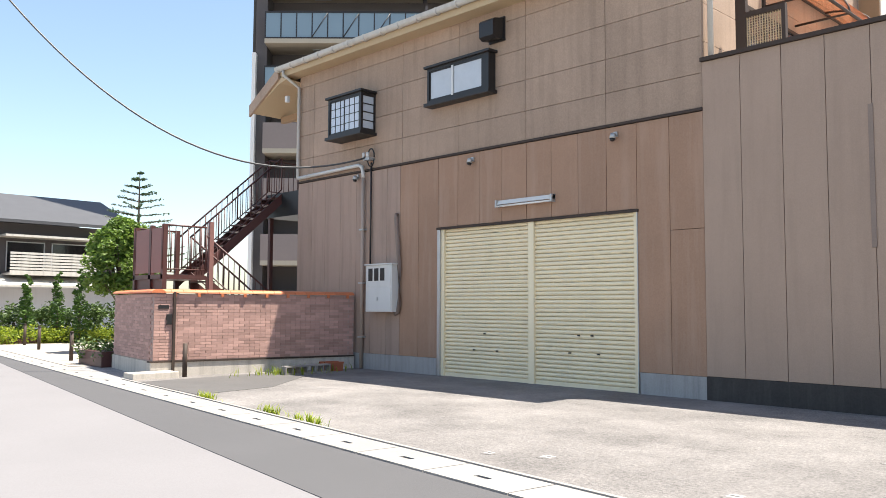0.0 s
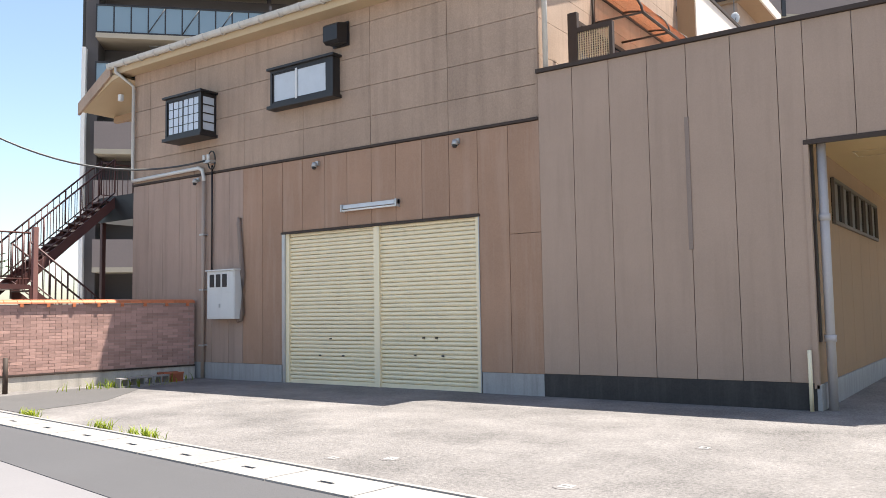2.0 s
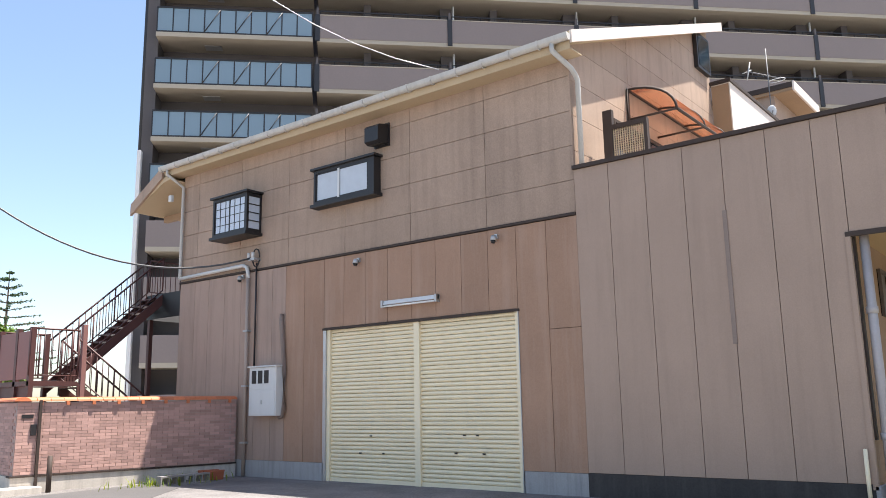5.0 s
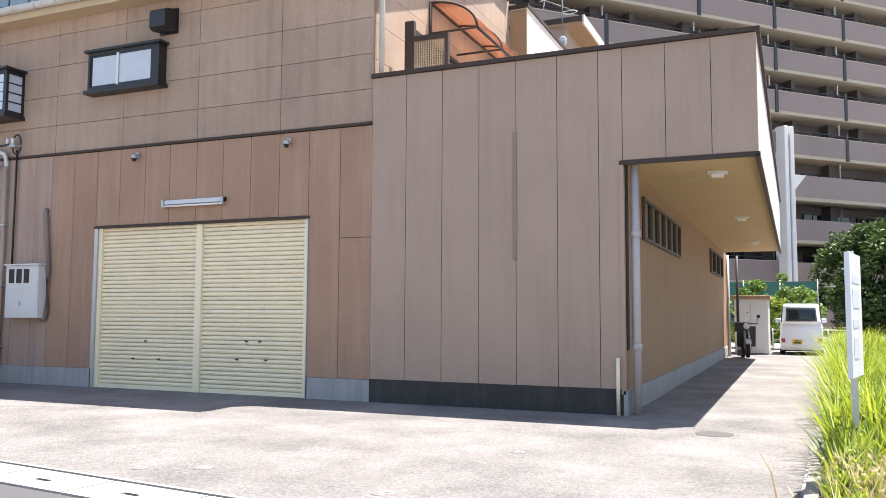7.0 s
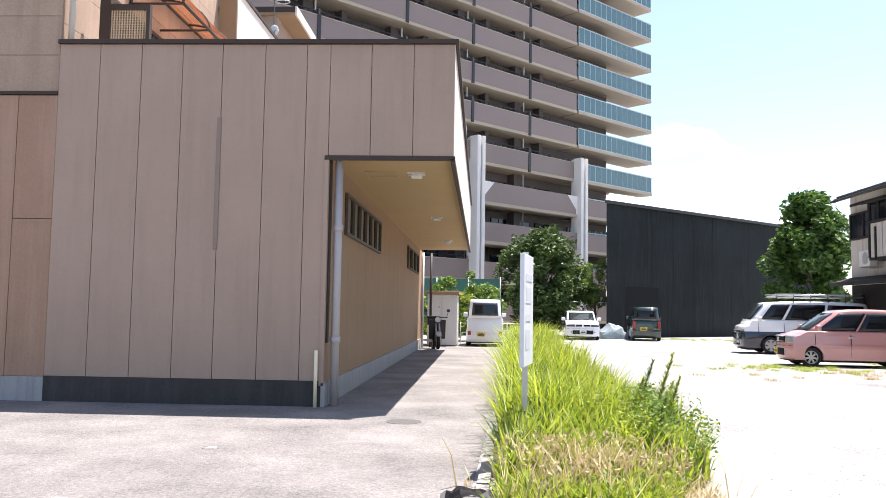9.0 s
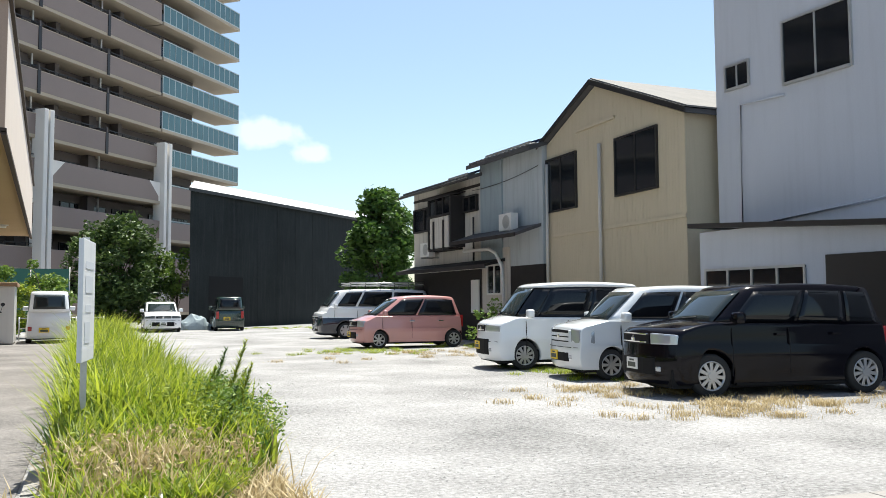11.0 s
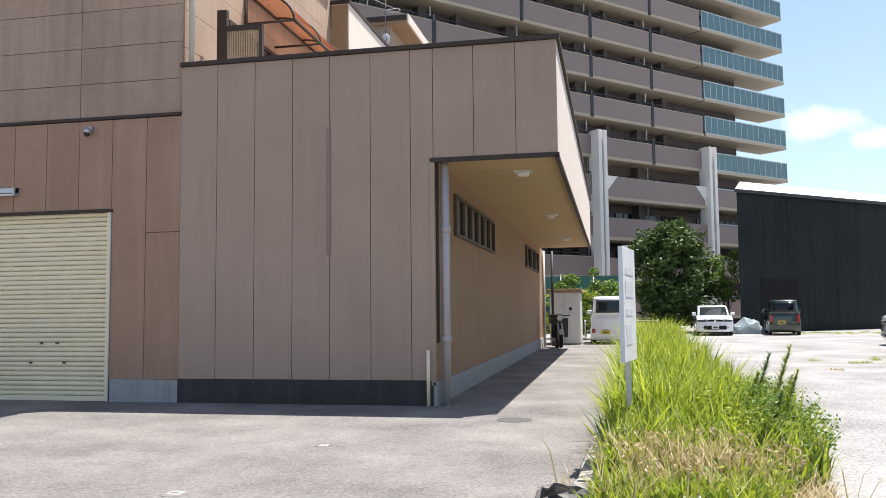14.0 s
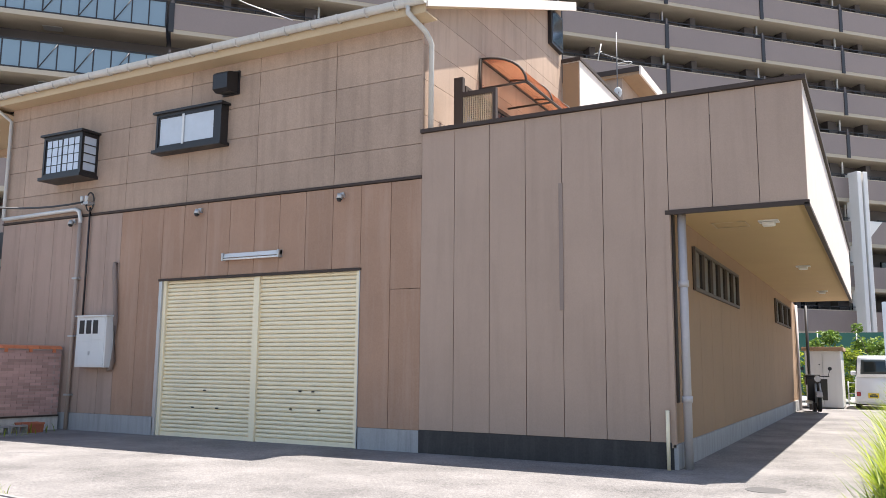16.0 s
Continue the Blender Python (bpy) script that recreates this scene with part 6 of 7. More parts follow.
        front("grille_bar", 0.02, -h + lamp_w + 0.09, h - lamp_w - 0.09, z - 0.01, z + 0.01, bar_mat, "", 0.003, 0.016)
    front("badge", 0.02, -0.05, 0.05, lamp_h - 0.05, lamp_h + 0.03, M_CHROME, "", 0.02, 0.022)
    front("air_intake", 0.0, -h + 0.30, h - 0.30, intake[0], intake[1], M_UNDER, "", 0.02, 0.005)
    front("bumper_line", 0.0, -h + 0.06, h - 0.06, 0.565, 0.575, M_UNDER, "", 0.0, 0.002)
    for xs, yo, zz in ((f + 0.012 - nose * (abs(plate_y) / h) ** 3, plate_y, (intake[0] + intake[1]) / 2 + 0.02), (b - 0.015, 0.15, 0.48 if category == "van" else 0.62)):
        pl = part("number_plate", box(xs - 0.010, xs + 0.006, yo - 0.165, yo + 0.165, zz - 0.083, zz + 0.083), plate, t, "number plate with plain bars")
        sx = xs + 0.007 if xs > 0 else xs - 0.011
        part("plate_mark", boxes((sx - 0.002, sx + 0.002, yo - 0.12, yo + 0.12, zz - 0.055, zz + 0.015), (sx - 0.002, sx + 0.002, yo - 0.07, yo + 0.07, zz + 0.035, zz + 0.06)), M_BARS, pl)
    part("wiper", rod((cowl[0] + 0.04, -0.45, cowl[1] + 0.03), (cowl[0] + 0.03, 0.3, cowl[1] + 0.07), 0.010, 5), M_BLACK, t)
    if rack:
        for sgn in (1, -1):
            for dz in (0.14, 0.24):
                part("rack_rail", rod((roof_f - 0.3, sgn * (hr - 0.05), H + dz), (b + 0.3, sgn * (hr - 0.05), H + dz), 0.022, 6), M_STEEL, t)
        for k in range(6):
            x = roof_f - 0.35 - (roof_f - b - 0.7) * k / 5
            part("rack_bar", rod((x, -hr, H + 0.17), (x, hr, H + 0.17), 0.018, 6), M_STEEL, t)
            for sgn in (1, -1):
                part("rack_foot", rod((x, sgn * (hr - 0.02), H - 0.06), (x, sgn * (hr - 0.05), H + 0.24), 0.016, 6), M_BLACK, t)
    t.matrix_world = m
    return t


def by_wheel(x, y, rz, xf, half):
    """The pose of a car whose front left tyre stands at x, y."""
    d = pose(0, 0, 0, 0, 0, rz) @ Vector((xf, half, 0))
    return pose(x - d.x, y - d.y, 0, 0, 0, rz)


car("white tall wagon with black windows parked on gravel", 3.40, 1.475, 1.78, by_wheel(9.15, 13.95, 169, 0.98, 0.65), P_WHITE, 0.98, (1.16, 1.06), 1.03, 0.62, -1.4, (0.98, -1.46), 0.29, 10, lamp_h=0.83, splits=(0.0, 0.16, 0.56, 0.80, 1.0), rear_slope=0.05, cabin_mat=M_PRIVACY, lamp_t=0.06, lamp_w=0.42, intake=(0.30, 0.62), nose=0.20, bar_mat=M_CHROME)
car("silver-white tall wagon with grey grille parked on gravel", 3.40, 1.475, 1.66, by_wheel(9.28, 11.30, 167.5, 1.0, 0.65), P_SILVER, 0.95, (1.02, 1.03), 0.99, 0.36, -1.4, (1.0, -1.36), 0.27, 8, lamp_h=0.76, lamp_w=0.22, splits=(0.0, 0.45, 0.72, 1.0), rear_slope=0.12, lamp_t=0.12, grille=P_SILVER, intake=(0.32, 0.48), bars=3, bar_mat=M_UNDER)
car("black boxy compact car with white number plate in dry grass", 3.80, 1.69, 1.63, by_wheel(8.90, 8.53, 167, 1.10, 0.75), P_BLACK, 0.97, (0.98, 1.06), 1.02, 0.40, -1.5, (1.10, -1.42), 0.31, 11, plate=M_WHITEPLATE, plate_y=0.0, lamp_h=0.82, lamp_w=0.36, splits=(0.0, 0.45, 0.75, 1.0), rear_slope=0.18, lamp_t=0.07, nose=0.30, intake=(0.32, 0.56), bar_mat=M_CHROME)
car("salmon pink small hatchback parked on gravel", 3.40, 1.475, 1.60, by_wheel(9.33, 22.53, 175, 1.02, 0.65), P_PINK, 0.86, (1.12, 0.97), 0.95, 0.28, -1.4, (1.02, -1.38), 0.265, 7, lamp_h=0.74, lamp_w=0.24, rear_slope=0.22, splits=(0.0, 0.46, 1.0), lamp_t=0.09, nose=0.22)
car("white and navy panel van with a steel roof rack", 4.60, 1.69, 1.92, by_wheel(10.75, 29.7, 175, 1.25, 0.75), P_WHITE, 1.02, (1.92, 1.22), 1.15, 1.36, -2.0, (1.25, -1.2), 0.31, 6, lamp_h=0.80, lamp_w=0.26, lower_mat=P_NAVY, plate=M_WHITEPLATE, plate_y=0.0, rear_slope=0.12, splits=(0.0, 0.26, 0.60, 1.0), rack=True, category="van", name="van")
car("white small delivery van seen from the rear", 3.38, 1.475, 1.88, pose(0.48, 33.1, 0, 0, 0, 90), P_WHITE, 0.95, (1.45, 1.12), 1.12, 1.0, -1.5, (1.05, -0.9), 0.27, 6, rim=M_STEEL, rear_slope=0.10, category="van", name="van", glass_side=M_WINDSCREEN)
car("white hatchback facing the street at the lot's end", 4.1, 1.70, 1.50, pose(5.55, 43.0, 0, 0, 0, -93), P_WHITE, 0.84, (0.98, 0.98), 0.95, 0.20, -1.2, (1.3, -1.25), 0.30, 7, plate=M_WHITEPLATE, plate_y=0.0, lamp_h=0.72, lamp_w=0.42, lamp_t=0.05, rear_slope=0.55, nose=0.24, hl=M_LAMPDARK, glass_side=M_WINDSCREEN)
car("dark green boxy off-roader seen from the rear", 3.4, 1.475, 1.75, pose(8.85, 43.0, 0, 0, 0, 84), P_GREEN, 1.0, (0.6, 1.1), 1.05, 0.30, -1.4, (1.05, -1.1), 0.32, 6, lamp_h=0.8, rear_slope=0.08)

# motor scooter by the wall
moto = thing("motor_scooter", "dark delivery scooter standing on its stand by the wall", "motorcycle")
ty, rm, bk = wheel(0.26, 6, M_ALLOY)
for x in (0.62, -0.60):
    w = part("wheel", ty, M_BLACKRUB, moto)
    w.matrix_local = Matrix.LocRotScale((x, 0, 0.26), None, (1, 0.6, 1))
    part("rim", rm, M_ALLOY, w)
part("body", prism([(-0.75, 0.55), (-0.30, 0.38), (0.25, 0.33), (0.40, 0.80), (0.50, 0.95), (0.36, 0.98), (0.20, 0.50), (-0.15, 0.62), (-0.25, 0.76), (-0.82, 0.80)], "y", -0.14, 0.14), M_BLACK, moto)
part("seat", box(-0.72, -0.12, -0.13, 0.13, 0.76, 0.86, bevel=0.04), M_BLACKRUB, moto)
part("leg_shield", prism([(0.34, 0.35), (0.50, 0.95), (0.46, 0.97), (0.28, 0.36)], "y", -0.26, 0.26), M_BLACK, moto)
part("fork", rod((0.62, 0.07, 0.26), (0.42, 0.05, 0.95), 0.03, 8), M_STEEL, moto)
part("fork", rod((0.62, -0.07, 0.26), (0.42, -0.05, 0.95), 0.03, 8), M_STEEL, moto)
part("handlebar", rod((0.38, -0.33, 1.05), (0.38, 0.33, 1.05), 0.018, 8), M_BLACK, moto)
part("headlamp", rod((0.46, 0, 0.98), (0.56, 0, 0.96), 0.09, 12), M_LAMPGLASS, moto)
for s in (1, -1):
    part("mirror", rod((0.38, s * 0.30, 1.05), (0.34, s * 0.36, 1.27), 0.008, 5), M_BLACK, moto)
    part("mirror_glass", rod((0.33, s * 0.36, 1.28), (0.35, s * 0.36, 1.28), 0.055, 10), M_BLACK, moto)
part("carrier_box", box(-0.95, -0.55, -0.20, 0.20, 0.86, 1.16, bevel=0.03), M_BLACK, moto)
part("exhaust", rod((-0.1, -0.14, 0.30), (-0.75, -0.17, 0.34), 0.05, 8), M_STEEL, moto)
part("mudguard", prism([(0.34, 0.40), (0.45, 0.56), (0.62, 0.60), (0.80, 0.55), (0.90, 0.42), (0.87, 0.40), (0.78, 0.52), (0.62, 0.56), (0.47, 0.52), (0.38, 0.38)], "y", -0.08, 0.08), M_STEEL, moto)
moto.matrix_world = pose(-1.25, 28.3, 0.012, 0, -4, -80) @ Matrix.Diagonal((1.05, 1.1, 1.05, 1))

# storage hut, fence and mesh behind the drive
hutb = thing("storage_hut", "white storage hut with an orange-brown roof edge", "shed")
part("body", box(-1.75, -0.60, 31.2, 33.4, 0.05, 2.0, bevel=0.02), M_WHITEBOX, hutb)
part("roof", box(-1.85, -0.52, 31.1, 33.5, 2.0, 2.13, bevel=0.02), M_SIDE_WALL, hutb, "orange-brown roof edge")
part("door_seam", box(-1.2, -1.18, 31.19, 31.2, 0.15, 1.9), M_STEEL, hutb)
part("handle", box(-1.32, -1.27, 31.18, 31.2, 1.5, 1.53), M_BLACK, hutb)
part("base", box(-1.7, -0.65, 31.25, 33.35, 0.0, 0.05), M_CONC, hutb)
net = thing("mesh_fence", "green mesh fence on thin steel posts at the lot end", "fence")
M_NET = plain("green_mesh", (0.03, 0.12, 0.09), 0.7)
part("mesh", box(-4.0, 1.4, 46.0, 46.02, 0.0, 3.2), M_NET, net)
for k in range(4):
    part("post", rod((-4 + 1.8 * k, 45.95, 0), (-4 + 1.8 * k, 45.95, 3.3), 0.03, 6), M_STEEL, net)
rail = thing("pipe_fence", "low steel pipe fence beside the van", "fence")
for z in (0.45, 0.85):
    part("rail", rod((-0.55, 34.9, z), (2.4, 35.1, z), 0.02, 6), M_STEEL, rail)
for k in range(4):
    part("post", rod((-0.55 + k, 34.9 + 0.065 * k, 0), (-0.55 + k, 34.9 + 0.065 * k, 0.9), 0.025, 6), M_STEEL, rail)
junk = thing("covered_pile", "pale blue tarpaulin over a low pile beside the shed", "pile")
bm = bmesh.new()
bmesh.ops.create_icosphere(bm, subdivisions=3, radius=1.0)
for v in bm.verts:
    d = noise.noise(v.co * 2.3) * 0.25
    v.co = Vector((7.4 + v.co.x * (0.85 + d), 44.1 + v.co.y * 0.5, max(0, v.co.z) * (0.75 + d)))
part("sheet", bm, M_BLUESHEET, junk)

# sign on a post in the weeds
sign = thing("parking_sign", "white sign board on a slim steel post in the weeds", "sign")
part("post", box(0.69, 0.74, 7.13, 7.18, 0.0, 1.93), M_STEEL, sign)
part("board", box(-0.02, 0.02, -0.30, 0.30, 0.90, 1.90, bevel=0.004), M_SIGN, sign).matrix_local = pose(0.725, 7.10, 0, 0, 0, -11)
for k, (z0, z1) in enumerate(((1.66, 1.72), (1.46, 1.60), (1.30, 1.36), (1.05, 1.22))):
    part("text_bar", box(0.021, 0.023, -0.2, 0.2 - 0.05 * k, z0, z1), M_MARK, sign).matrix_local = pose(0.725, 7.10, 0, 0, 0, -11)


# ---------------------------------------------------------------- plants
def leaves(bm, centre, radius, n, size, rng, flat=1.0, droop=0.0):
    """n folded leaves round a clump's centre."""
    for _ in range(n):
        d = Vector((rng.gauss(0, 1), rng.gauss(0, 1), rng.gauss(0, 1) * flat)).normalized() * radius * rng.uniform(0.35, 1.0) ** 0.6
        p = Vector(centre) + d
        a = Vector((rng.gauss(0, 1), rng.gauss(0, 1), rng.gauss(0, 0.5) - droop)).normalized()
        w = a.cross(Vector((rng.gauss(0, 1), rng.gauss(0, 1), rng.gauss(0, 1)))).normalized()
        s = size * rng.uniform(0.6, 1.3)
        up = a.cross(w) * s * 0.12
        v = [bm.verts.new(q) for q in (p - a * s * 0.5, p + w * s * 0.28 + up, p + a * s * 0.5, p - w * s * 0.28 + up)]
        bm.faces.new((v[0], v[1], v[2]))
        bm.faces.new((v[0], v[2], v[3]))


def tree(name, label, base, height, spread, clumps, per, size, material, seed, trunk_r=0.14, low=0.25, squash=1.0):
    rng = random.Random(seed)
    t = thing(name, label, "tree")
    bm = bmesh.new()
    rod((base[0], base[1], 0), (base[0] + 0.1, base[1], height * 0.55), trunk_r, 8, bm, trunk_r * 0.5)
    crown = bmesh.new()
    for k in range(clumps):
        a, u = rng.uniform(0, math.tau), rng.random()
        z = height * (low + (0.97 - low) * u)
        wide = spread * math.sqrt(max(0.05, 1 - ((u - 0.40) / 0.62) ** 2)) * rng.uniform(0.35, 1.0)
        c = Vector((base[0] + wide * math.cos(a), base[1] + wide * math.sin(a), z))
        if k % 3 == 0:
            rod((base[0] + 0.05, base[1], max(0.3, z * 0.55)), c, trunk_r * 0.3, 5, bm, trunk_r * 0.1)
        leaves(crown, c, spread * 0.27 * rng.uniform(0.7, 1.3), per, size, rng, 0.75, 0.2)
    part("trunk", bm, M_BARK, t)
    part("crown", crown, material, t)
    return t


tree("broadleaf_tree", "dark green broadleaf tree with dense crown beside the shed", (3.9, 47.6), 6.0, 2.6, 105, 115, 0.28, M_LEAF, 11, 0.16, 0.12)
tree("shrub", "bright green shrub beside the shed corner", (6.9, 47.6), 4.6, 1.3, 30, 70, 0.2, M_LEAF2, 12, 0.08, 0.1)
tree("broadleaf_tree", "tall dense broadleaf tree behind the old house", (18.6, 45.5), 8.1, 2.35, 95, 120, 0.36, M_LEAF3, 13, 0.2, 0.15)
tree("shrub", "light green shrub beyond the storage hut", (0.2, 37.5), 3.2, 1.1, 26, 60, 0.2, M_LEAF2, 14, 0.07, 0.1)
tree("shrub", "light green shrub beyond the storage hut", (-1.4, 38.5), 2.9, 1.1, 22, 60, 0.2, M_LEAF2, 15, 0.07, 0.1)
tree("shrub", "weedy green shrub against the house wall", (13.0, 17.2), 1.5, 0.9, 20, 50, 0.14, M_LEAF2, 16, 0.04, 0.05)
tree("shrub", "weedy green shrub against the house wall", (12.6, 21.2), 1.3, 0.8, 18, 50, 0.14, M_LEAF2, 17, 0.04, 0.05)
tree("round_tree", "light green clipped tree behind the garden wall", (-23.6, 9.6), 3.9, 1.02, 75, 110, 0.15, M_LEAF2, 18, 0.1, 0.45)


def fir(base, height):
    rng = random.Random(5)
    t = thing("fir_tree", "dark fir tree with open tiers of branches", "tree")
    bm = bmesh.new()
    rod((*base, 0), (*base, height), 0.13, 8, bm, 0.01)
    crown = bmesh.new()
    for k in range(15):
        u = k / 14
        z = height * (0.40 + 0.58 * u)
        r = 1.9 * (1 - u) ** 0.8 + 0.08
        for j in range(5):
            a = rng.uniform(0, math.tau)
            tip = Vector((base[0] + r * math.cos(a), base[1] + r * math.sin(a), z + 0.15 * r))
            rod((*base, z), tip, 0.018, 4, bm, 0.004)
            for s in np.linspace(0.25, 1, 9):
                c = Vector((*base, z)).lerp(tip, s)
                leaves(crown, c, 0.07, 5, 0.085, rng, 0.35)
    part("trunk", bm, M_BARK, t)
    part("crown", crown, M_CONIF, t)


fir((-29.1, 12.4), 6.4)


def cone_tree(x, y, h):
    rng = random.Random(int(x * 7))
    t = thing("clipped_conifer", "narrow clipped conifer in the park bed", "tree", group="clipped conifers")
    part("trunk", rod((x, y, 0), (x, y, h * 0.5), 0.05, 6), M_BARK, t)
    bm = bmesh.new()
    for k in range(26):
        u = k / 25
        leaves(bm, (x + rng.uniform(-0.1, 0.1), y + rng.uniform(-0.1, 0.1), 0.25 + (h - 0.3) * u), 0.32 * (1 - u) + 0.04, 60, 0.11, rng, 0.6)
    part("crown", bm, M_LEAF3, t)


for x, y, h in ((-31.3, 9.35, 2.5), (-31.0, 10.3, 2.6), (-30.7, 11.0, 2.75)):
    cone_tree(x, y, h)


def bush_row(name, label, x0, x1, y0, y1, h, n, per, size, material, seed):
    rng = random.Random(seed)
    bm = bmesh.new()
    for _ in range(n):
        leaves(bm, (rng.uniform(x0, x1), rng.uniform(y0, y1), h * rng.uniform(0.15, 0.9)), 0.3, per, size, rng, 0.6)
    whole(name, bm, material, label, "hedge", "stuff")


bush_row("low_hedge", "bright clipped low hedge at the park edge", -31.2, -30.6, 6.4, 12.5, 0.55, 150, 45, 0.10, M_GRASS, 21)
bush_row("shrub_bed", "mixed dark green shrubs behind the hedge", -33.5, -31.6, 5.5, 13.5, 1.5, 180, 45, 0.15, M_LEAF, 22)
bush_row("bed_plants", "dark low plants in the brown edged bed", -19.55, -18.3, 6.95, 7.9, 0.55, 26, 40, 0.10, M_LEAF, 23)
bush_row("far_greenery", "bright greenery behind the storage hut", -3.0, 0.5, 36.5, 38.0, 2.3, 60, 40, 0.16, M_GRASS, 24)


def blade(bm, x, y, h, lean, az, w):
    """One bent grass blade."""
    d = Vector((math.cos(az), math.sin(az), 0))
    s = Vector((-math.sin(az), math.cos(az), 0)) * w
    p0, p1, p2 = Vector((x, y, 0)), Vector((x, y, h * 0.6)) + d * lean * 0.35, Vector((x, y, h)) + d * lean
    a = [bm.verts.new(q) for q in (p0 - s, p0 + s, p1 + s * 0.8, p1 - s * 0.8)]
    tip = bm.verts.new(p2)
    bm.faces.new(a)
    bm.faces.new((a[3], a[2], tip))


def grass(name, label, n, place, hgt, material, seed, w=0.008, lean=0.35):
    rng = random.Random(seed)
    bm = bmesh.new()
    for _ in range(n):
        x, y = place(rng)
        h = hgt(x, y) * rng.uniform(0.45, 1.1)
        blade(bm, x, y, h, h * lean * rng.uniform(0.2, 1.4), rng.uniform(0, math.tau), w * rng.uniform(0.6, 1.5))
    return whole(name, bm, material, label, "grass", "stuff")


def weed_place(rng):
    y = 4.9 + 21.5 * rng.random() ** 1.35
    x0 = 0.21 + 0.0447 * y
    wide = 1.75 if y < 9 else 1.75 - 0.75 * min(1, (y - 9) / 8)
    wide *= min(1.0, 0.55 + (y - 4.9) * 0.25)
    u = rng.random()
    return x0 + wide * u, y


def weed_h(x, y):
    u = (x - 0.16 - 0.0447 * y) / 1.7
    h = 0.32 + 0.55 * min(1, max(0, (y - 5.6) / 2.0)) + 0.25 * min(1, max(0, (y - 9) / 8))
    return h * (1.0 - 0.55 * max(0, u - 0.45)) * (0.85 + 0.3 * noise.noise(Vector((x * 1.7, y * 1.7, 0))))


grass("weeds", "tall bright green weeds along the drive", 21000, weed_place, weed_h, M_GRASS, 31, 0.012, 0.6)
grass("weeds", "darker green grass within the weed strip", 7000, weed_place, lambda x, y: weed_h(x, y) * 0.8, M_LEAF3, 37, 0.014, 0.7)
rngw = random.Random(77)
bm = bmesh.new()
for _ in range(90):
    y = 7.7 + rngw.gauss(0, 0.55)
    leaves(bm, (1.95 + 0.25 * (y - 7.7) * 0.3 + rngw.gauss(0, 0.16), y, 0.55 * rngw.uniform(0.1, 1.15)), 0.16, 44, 0.042, rngw, 0.9)
whole("leafy_weeds", bm, M_LEAF2, "bushy green weeds at the gravel edge", "weeds", "stuff")
bm = bmesh.new()
for _ in range(170):
    x, y = weed_place(rngw)
    leaves(bm, (x, y, weed_h(x, y) * rngw.uniform(0.35, 0.85)), 0.14, 18, 0.06, rngw, 0.8)
whole("leafy_weeds", bm, M_GRASS, "leafy bright weeds among the tall grass", "weeds", "stuff")
bm = bmesh.new()
for _ in range(46):
    leaves(bm, (1.15 + rngw.gauss(0, 0.28), 6.2 + rngw.gauss(0, 0.3), 0.30 * rngw.uniform(0.3, 1.2)), 0.13, 26, 0.05, rngw, 0.8)
whole("withered_weeds", bm, M_STRAW, "withered brown leafy weeds", "weeds", "stuff")
bm = bmesh.new()
for _ in range(34):
    leaves(bm, (1.75 + rngw.gauss(0, 0.16), 7.3 + rngw.gauss(0, 0.4), 0.42 * rngw.uniform(0.2, 1.2)), 0.15, 38, 0.042, rngw, 0.8)
whole("leafy_weeds", bm, M_GRASS, "bright leafy weeds at the gravel edge", "weeds", "stuff")
grass("dry_weeds", "dry straw-coloured grass at the weed strip's end", 1700, lambda r: (0.55 + 1.5 * r.random(), 4.75 + 1.3 * r.random() ** 1.2), lambda x, y: 0.22, M_STRAW, 32, 0.006, 1.1)
grass("dry_weeds", "withered brown grass near the sign", 900, lambda r: (1.15 + r.gauss(0, 0.3), 6.1 + r.gauss(0, 0.35)), lambda x, y: 0.42, M_STRAW, 36, 0.006, 0.8)
grass("dry_weeds", "dry straw-coloured grass among the weeds", 1500, weed_place, lambda x, y: 0.45, M_STRAW, 33, 0.006, 0.6)


def weed_plant(x, y, h, seed, material=M_GRASS):
    rng = random.Random(seed)
    t = thing("weed_plant", "tall leafy weed leaning over the gravel", "plant")
    tip = Vector((x + 0.30 * h, y - 0.05, h))
    part("stem", rod((x, y, 0), tip, 0.012, 5, None, 0.004), M_LEAF2, t)
    bm = bmesh.new()
    for k in range(60):
        u = 0.15 + 0.85 * k / 59
        c = Vector((x, y, 0)).lerp(tip, u)
        for _ in range(6):
            a = rng.uniform(0, math.tau)
            out = Vector((math.cos(a), math.sin(a), rng.uniform(0.4, 1.3))).normalized() * rng.uniform(0.10, 0.30) * (1.2 - u)
            side = Vector((-math.sin(a), math.cos(a), 0)) * 0.007
            q = [bm.verts.new(v) for v in (c - side, c + side, c + out)]
            bm.faces.new(q)
    part("foliage", bm, material, t)


weed_plant(1.93, 7.95, 1.0, 3)
weed_plant(1.85, 7.4, 0.62, 5, M_LEAF3)
weed_plant(1.70, 7.9, 0.75, 6)
weed_plant(2.0, 7.7, 0.78, 8)
weed_plant(1.82, 8.25, 0.9, 9, M_LEAF3)
weed_plant(2.05, 8.1, 0.7, 12)
grass("lot_weeds", "thin weeds in the wall corner of the forecourt", 200, lambda r: (-14.0 + r.gauss(0, 0.22), 9.2 + r.gauss(0, 0.6)), lambda x, y: 0.20, M_GRASS, 34, 0.008, 0.7)
grass("lot_weeds", "thin weeds in the drain joint", 240, lambda r: ((lambda x: (x, road_y(x, 4.36)))(r.choice((-11.0, -8.9, -7.9)) + r.gauss(0, 0.2))), lambda x, y: 0.14, M_GRASS, 35, 0.007, 0.8)
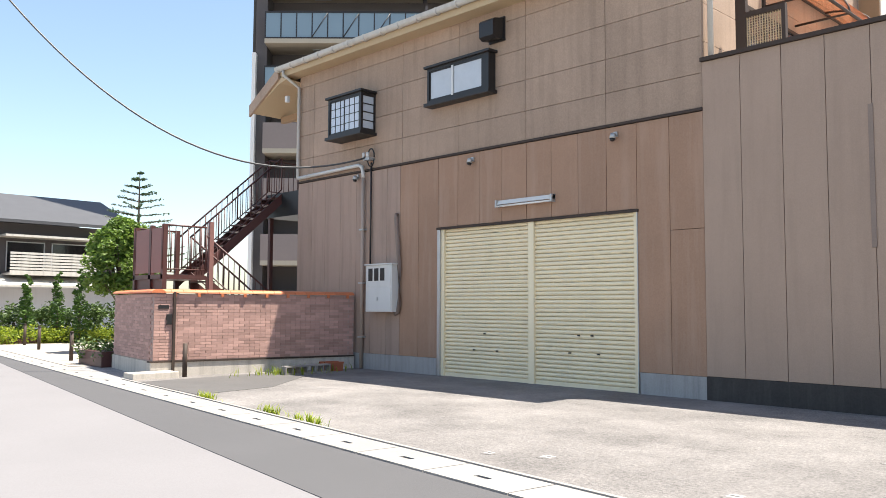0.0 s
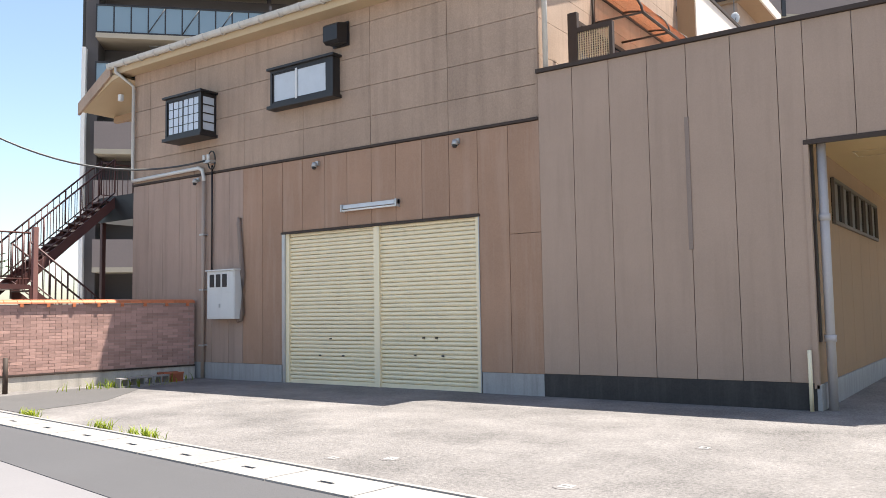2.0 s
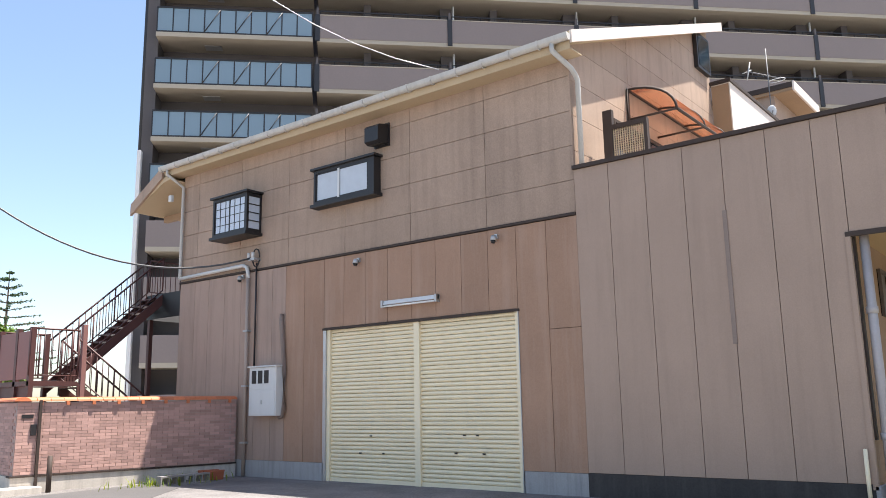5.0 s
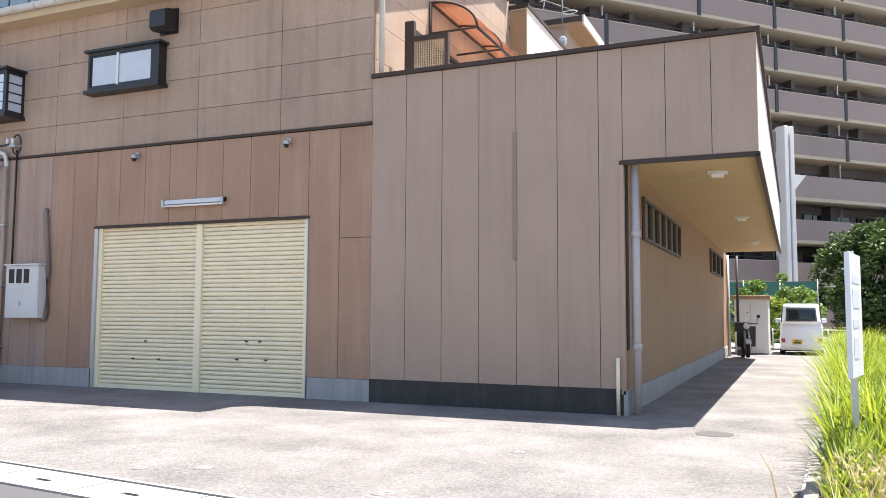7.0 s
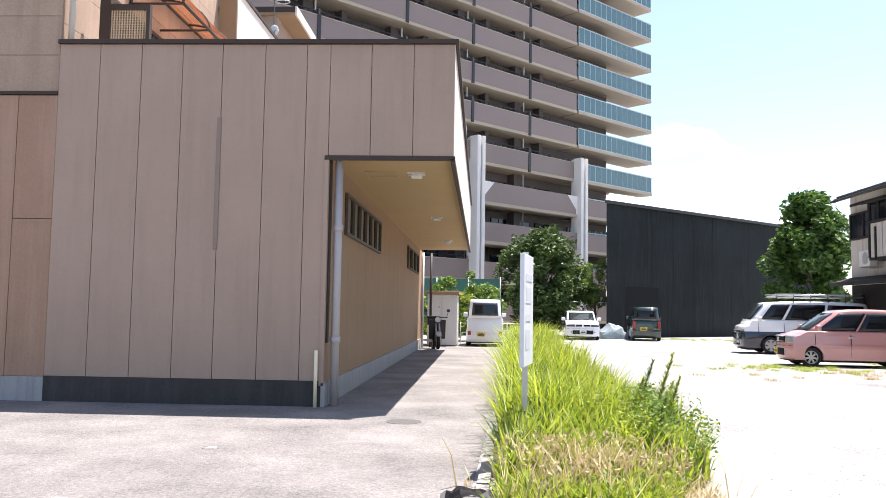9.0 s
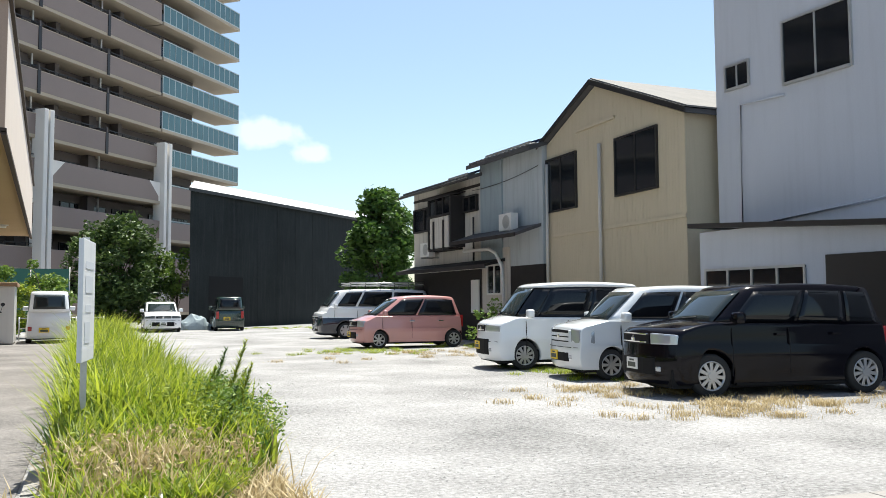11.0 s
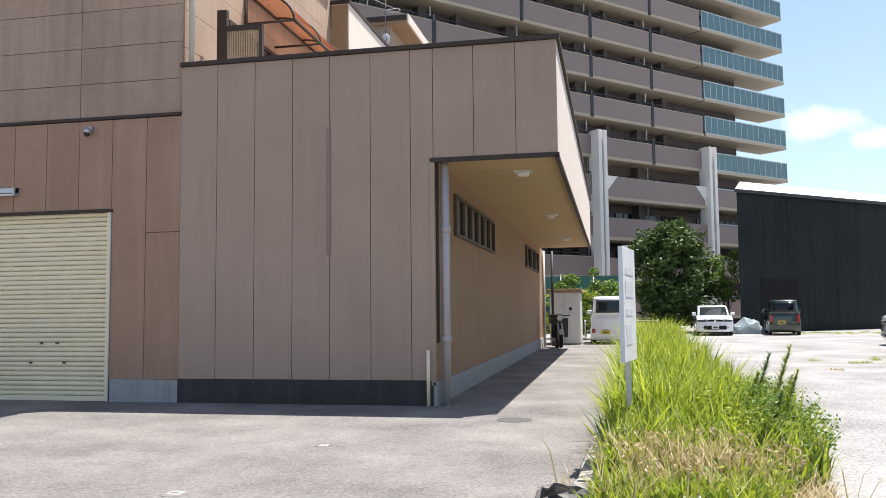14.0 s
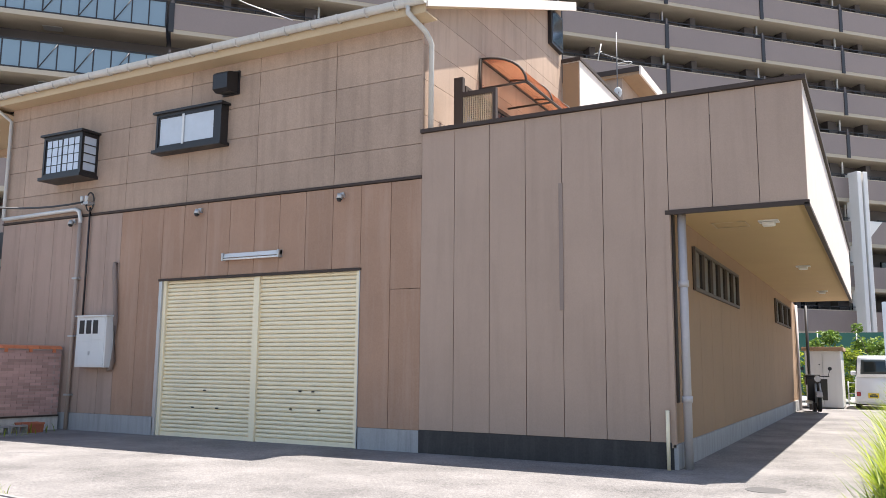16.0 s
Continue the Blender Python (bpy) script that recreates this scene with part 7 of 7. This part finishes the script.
for cx, cy, n, sx, sy in ((9.0, 7.6, 700, 1.3, 0.5), (9.6, 12.6, 500, 0.5, 1.2), (8.4, 21.5, 500, 1.2, 0.8), (12.3, 24.0, 500, 0.6, 2.0), (12.2, 17.5, 700, 0.6, 2.2), (11.5, 44.5, 500, 2.5, 0.8), (8.0, 9.9, 400, 0.6, 0.5), (11.5, 5.0, 300, 0.8, 0.3), (9.6, 19.5, 400, 1.3, 0.9)):
    tufts = random.Random(n)
    spots = [(cx + tufts.gauss(0, sx), cy + tufts.gauss(0, sy)) for _ in range(max(12, n // 12))]
    grass("lot_grass", "patchy yellowing grass on the gravel", n * 6, lambda r, spots=spots: (lambda p: (p[0] + r.gauss(0, 0.09), p[1] + r.gauss(0, 0.09)))(r.choice(spots)),
          lambda x, y: 0.085, M_STRAW if n in (700, 300, 400) else M_GRASS, 40 + n, 0.0035, 1.2)
bag = bmesh.new()
bmesh.ops.create_icosphere(bag, subdivisions=3, radius=0.13)
for v in bag.verts:
    v.co = Vector((1.02 + v.co.x * 1.2, 5.02 + v.co.y, 0.10 + v.co.z * 0.7 + 0.06 * noise.noise(v.co * 14)))
whole("plastic_bag", bag, M_WHITEBOX, "crumpled white plastic bag in the dry grass", "bag")
sack = bmesh.new()
bmesh.ops.create_icosphere(sack, subdivisions=3, radius=0.3)
for v in sack.verts:
    v.co = Vector((0.30 + v.co.x * 0.9, 5.35 + v.co.y * 0.9, max(0.0, 0.05 + v.co.z * 0.28 + 0.07 * noise.noise(v.co * 9))))
whole("black_sack", sack, M_SHEETING, "flattened black plastic sheet at the kerb end", "sack")

rngs = random.Random(9)
bm = bmesh.new()
for _ in range(6500):
    y = 3.2 + 20 * rngs.random() ** 1.6
    x = 2.3 + (1.0 + 0.55 * y) * rngs.random()
    s = rngs.uniform(0.006, 0.017)
    top = bm.verts.new((x + rngs.uniform(-0.3, 0.3) * s, y, s * 0.55))
    ring = [bm.verts.new((x + s * rngs.uniform(0.7, 1.2) * math.cos(a), y + s * rngs.uniform(0.7, 1.2) * math.sin(a), -0.004)) for a in (0, 1.3, 2.5, 3.8, 5.0)]
    for k in range(5):
        bm.faces.new((ring[k], ring[(k + 1) % 5], top))
whole("loose_gravel", bm, M_STONE, "loose grey gravel stones on the lot", "gravel", "stuff")

# ---------------------------------------------------------------- bricks of the garden wall
front = [row for row in brick_rows if row[0] in "xh"]
rest = bmesh.new()
for axis, a, z in front[290:]:
    bx(rest, WX - 0.012, WX + 0.002, a + 0.003, a + (0.227 if axis == "x" else 0.112), z + 0.003, z + 0.0555)
for axis, a, z in brick_rows:
    if axis == "y":
        bx(rest, a + 0.003, a + 0.227, 6.62, 6.634, z + 0.003, z + 0.0555)
tagged(part("brick_courses", rest, M_BRICK, garden_wall), kind="stuff")
for axis, a, z in front[:290]:
    o = part("brick", {"x": brick, "h": half_brick, "y": brick_s}[axis], M_BRICK, garden_wall)
    o.location = (WX - 0.012, a, z) if axis in "xh" else (a, 6.62, z)
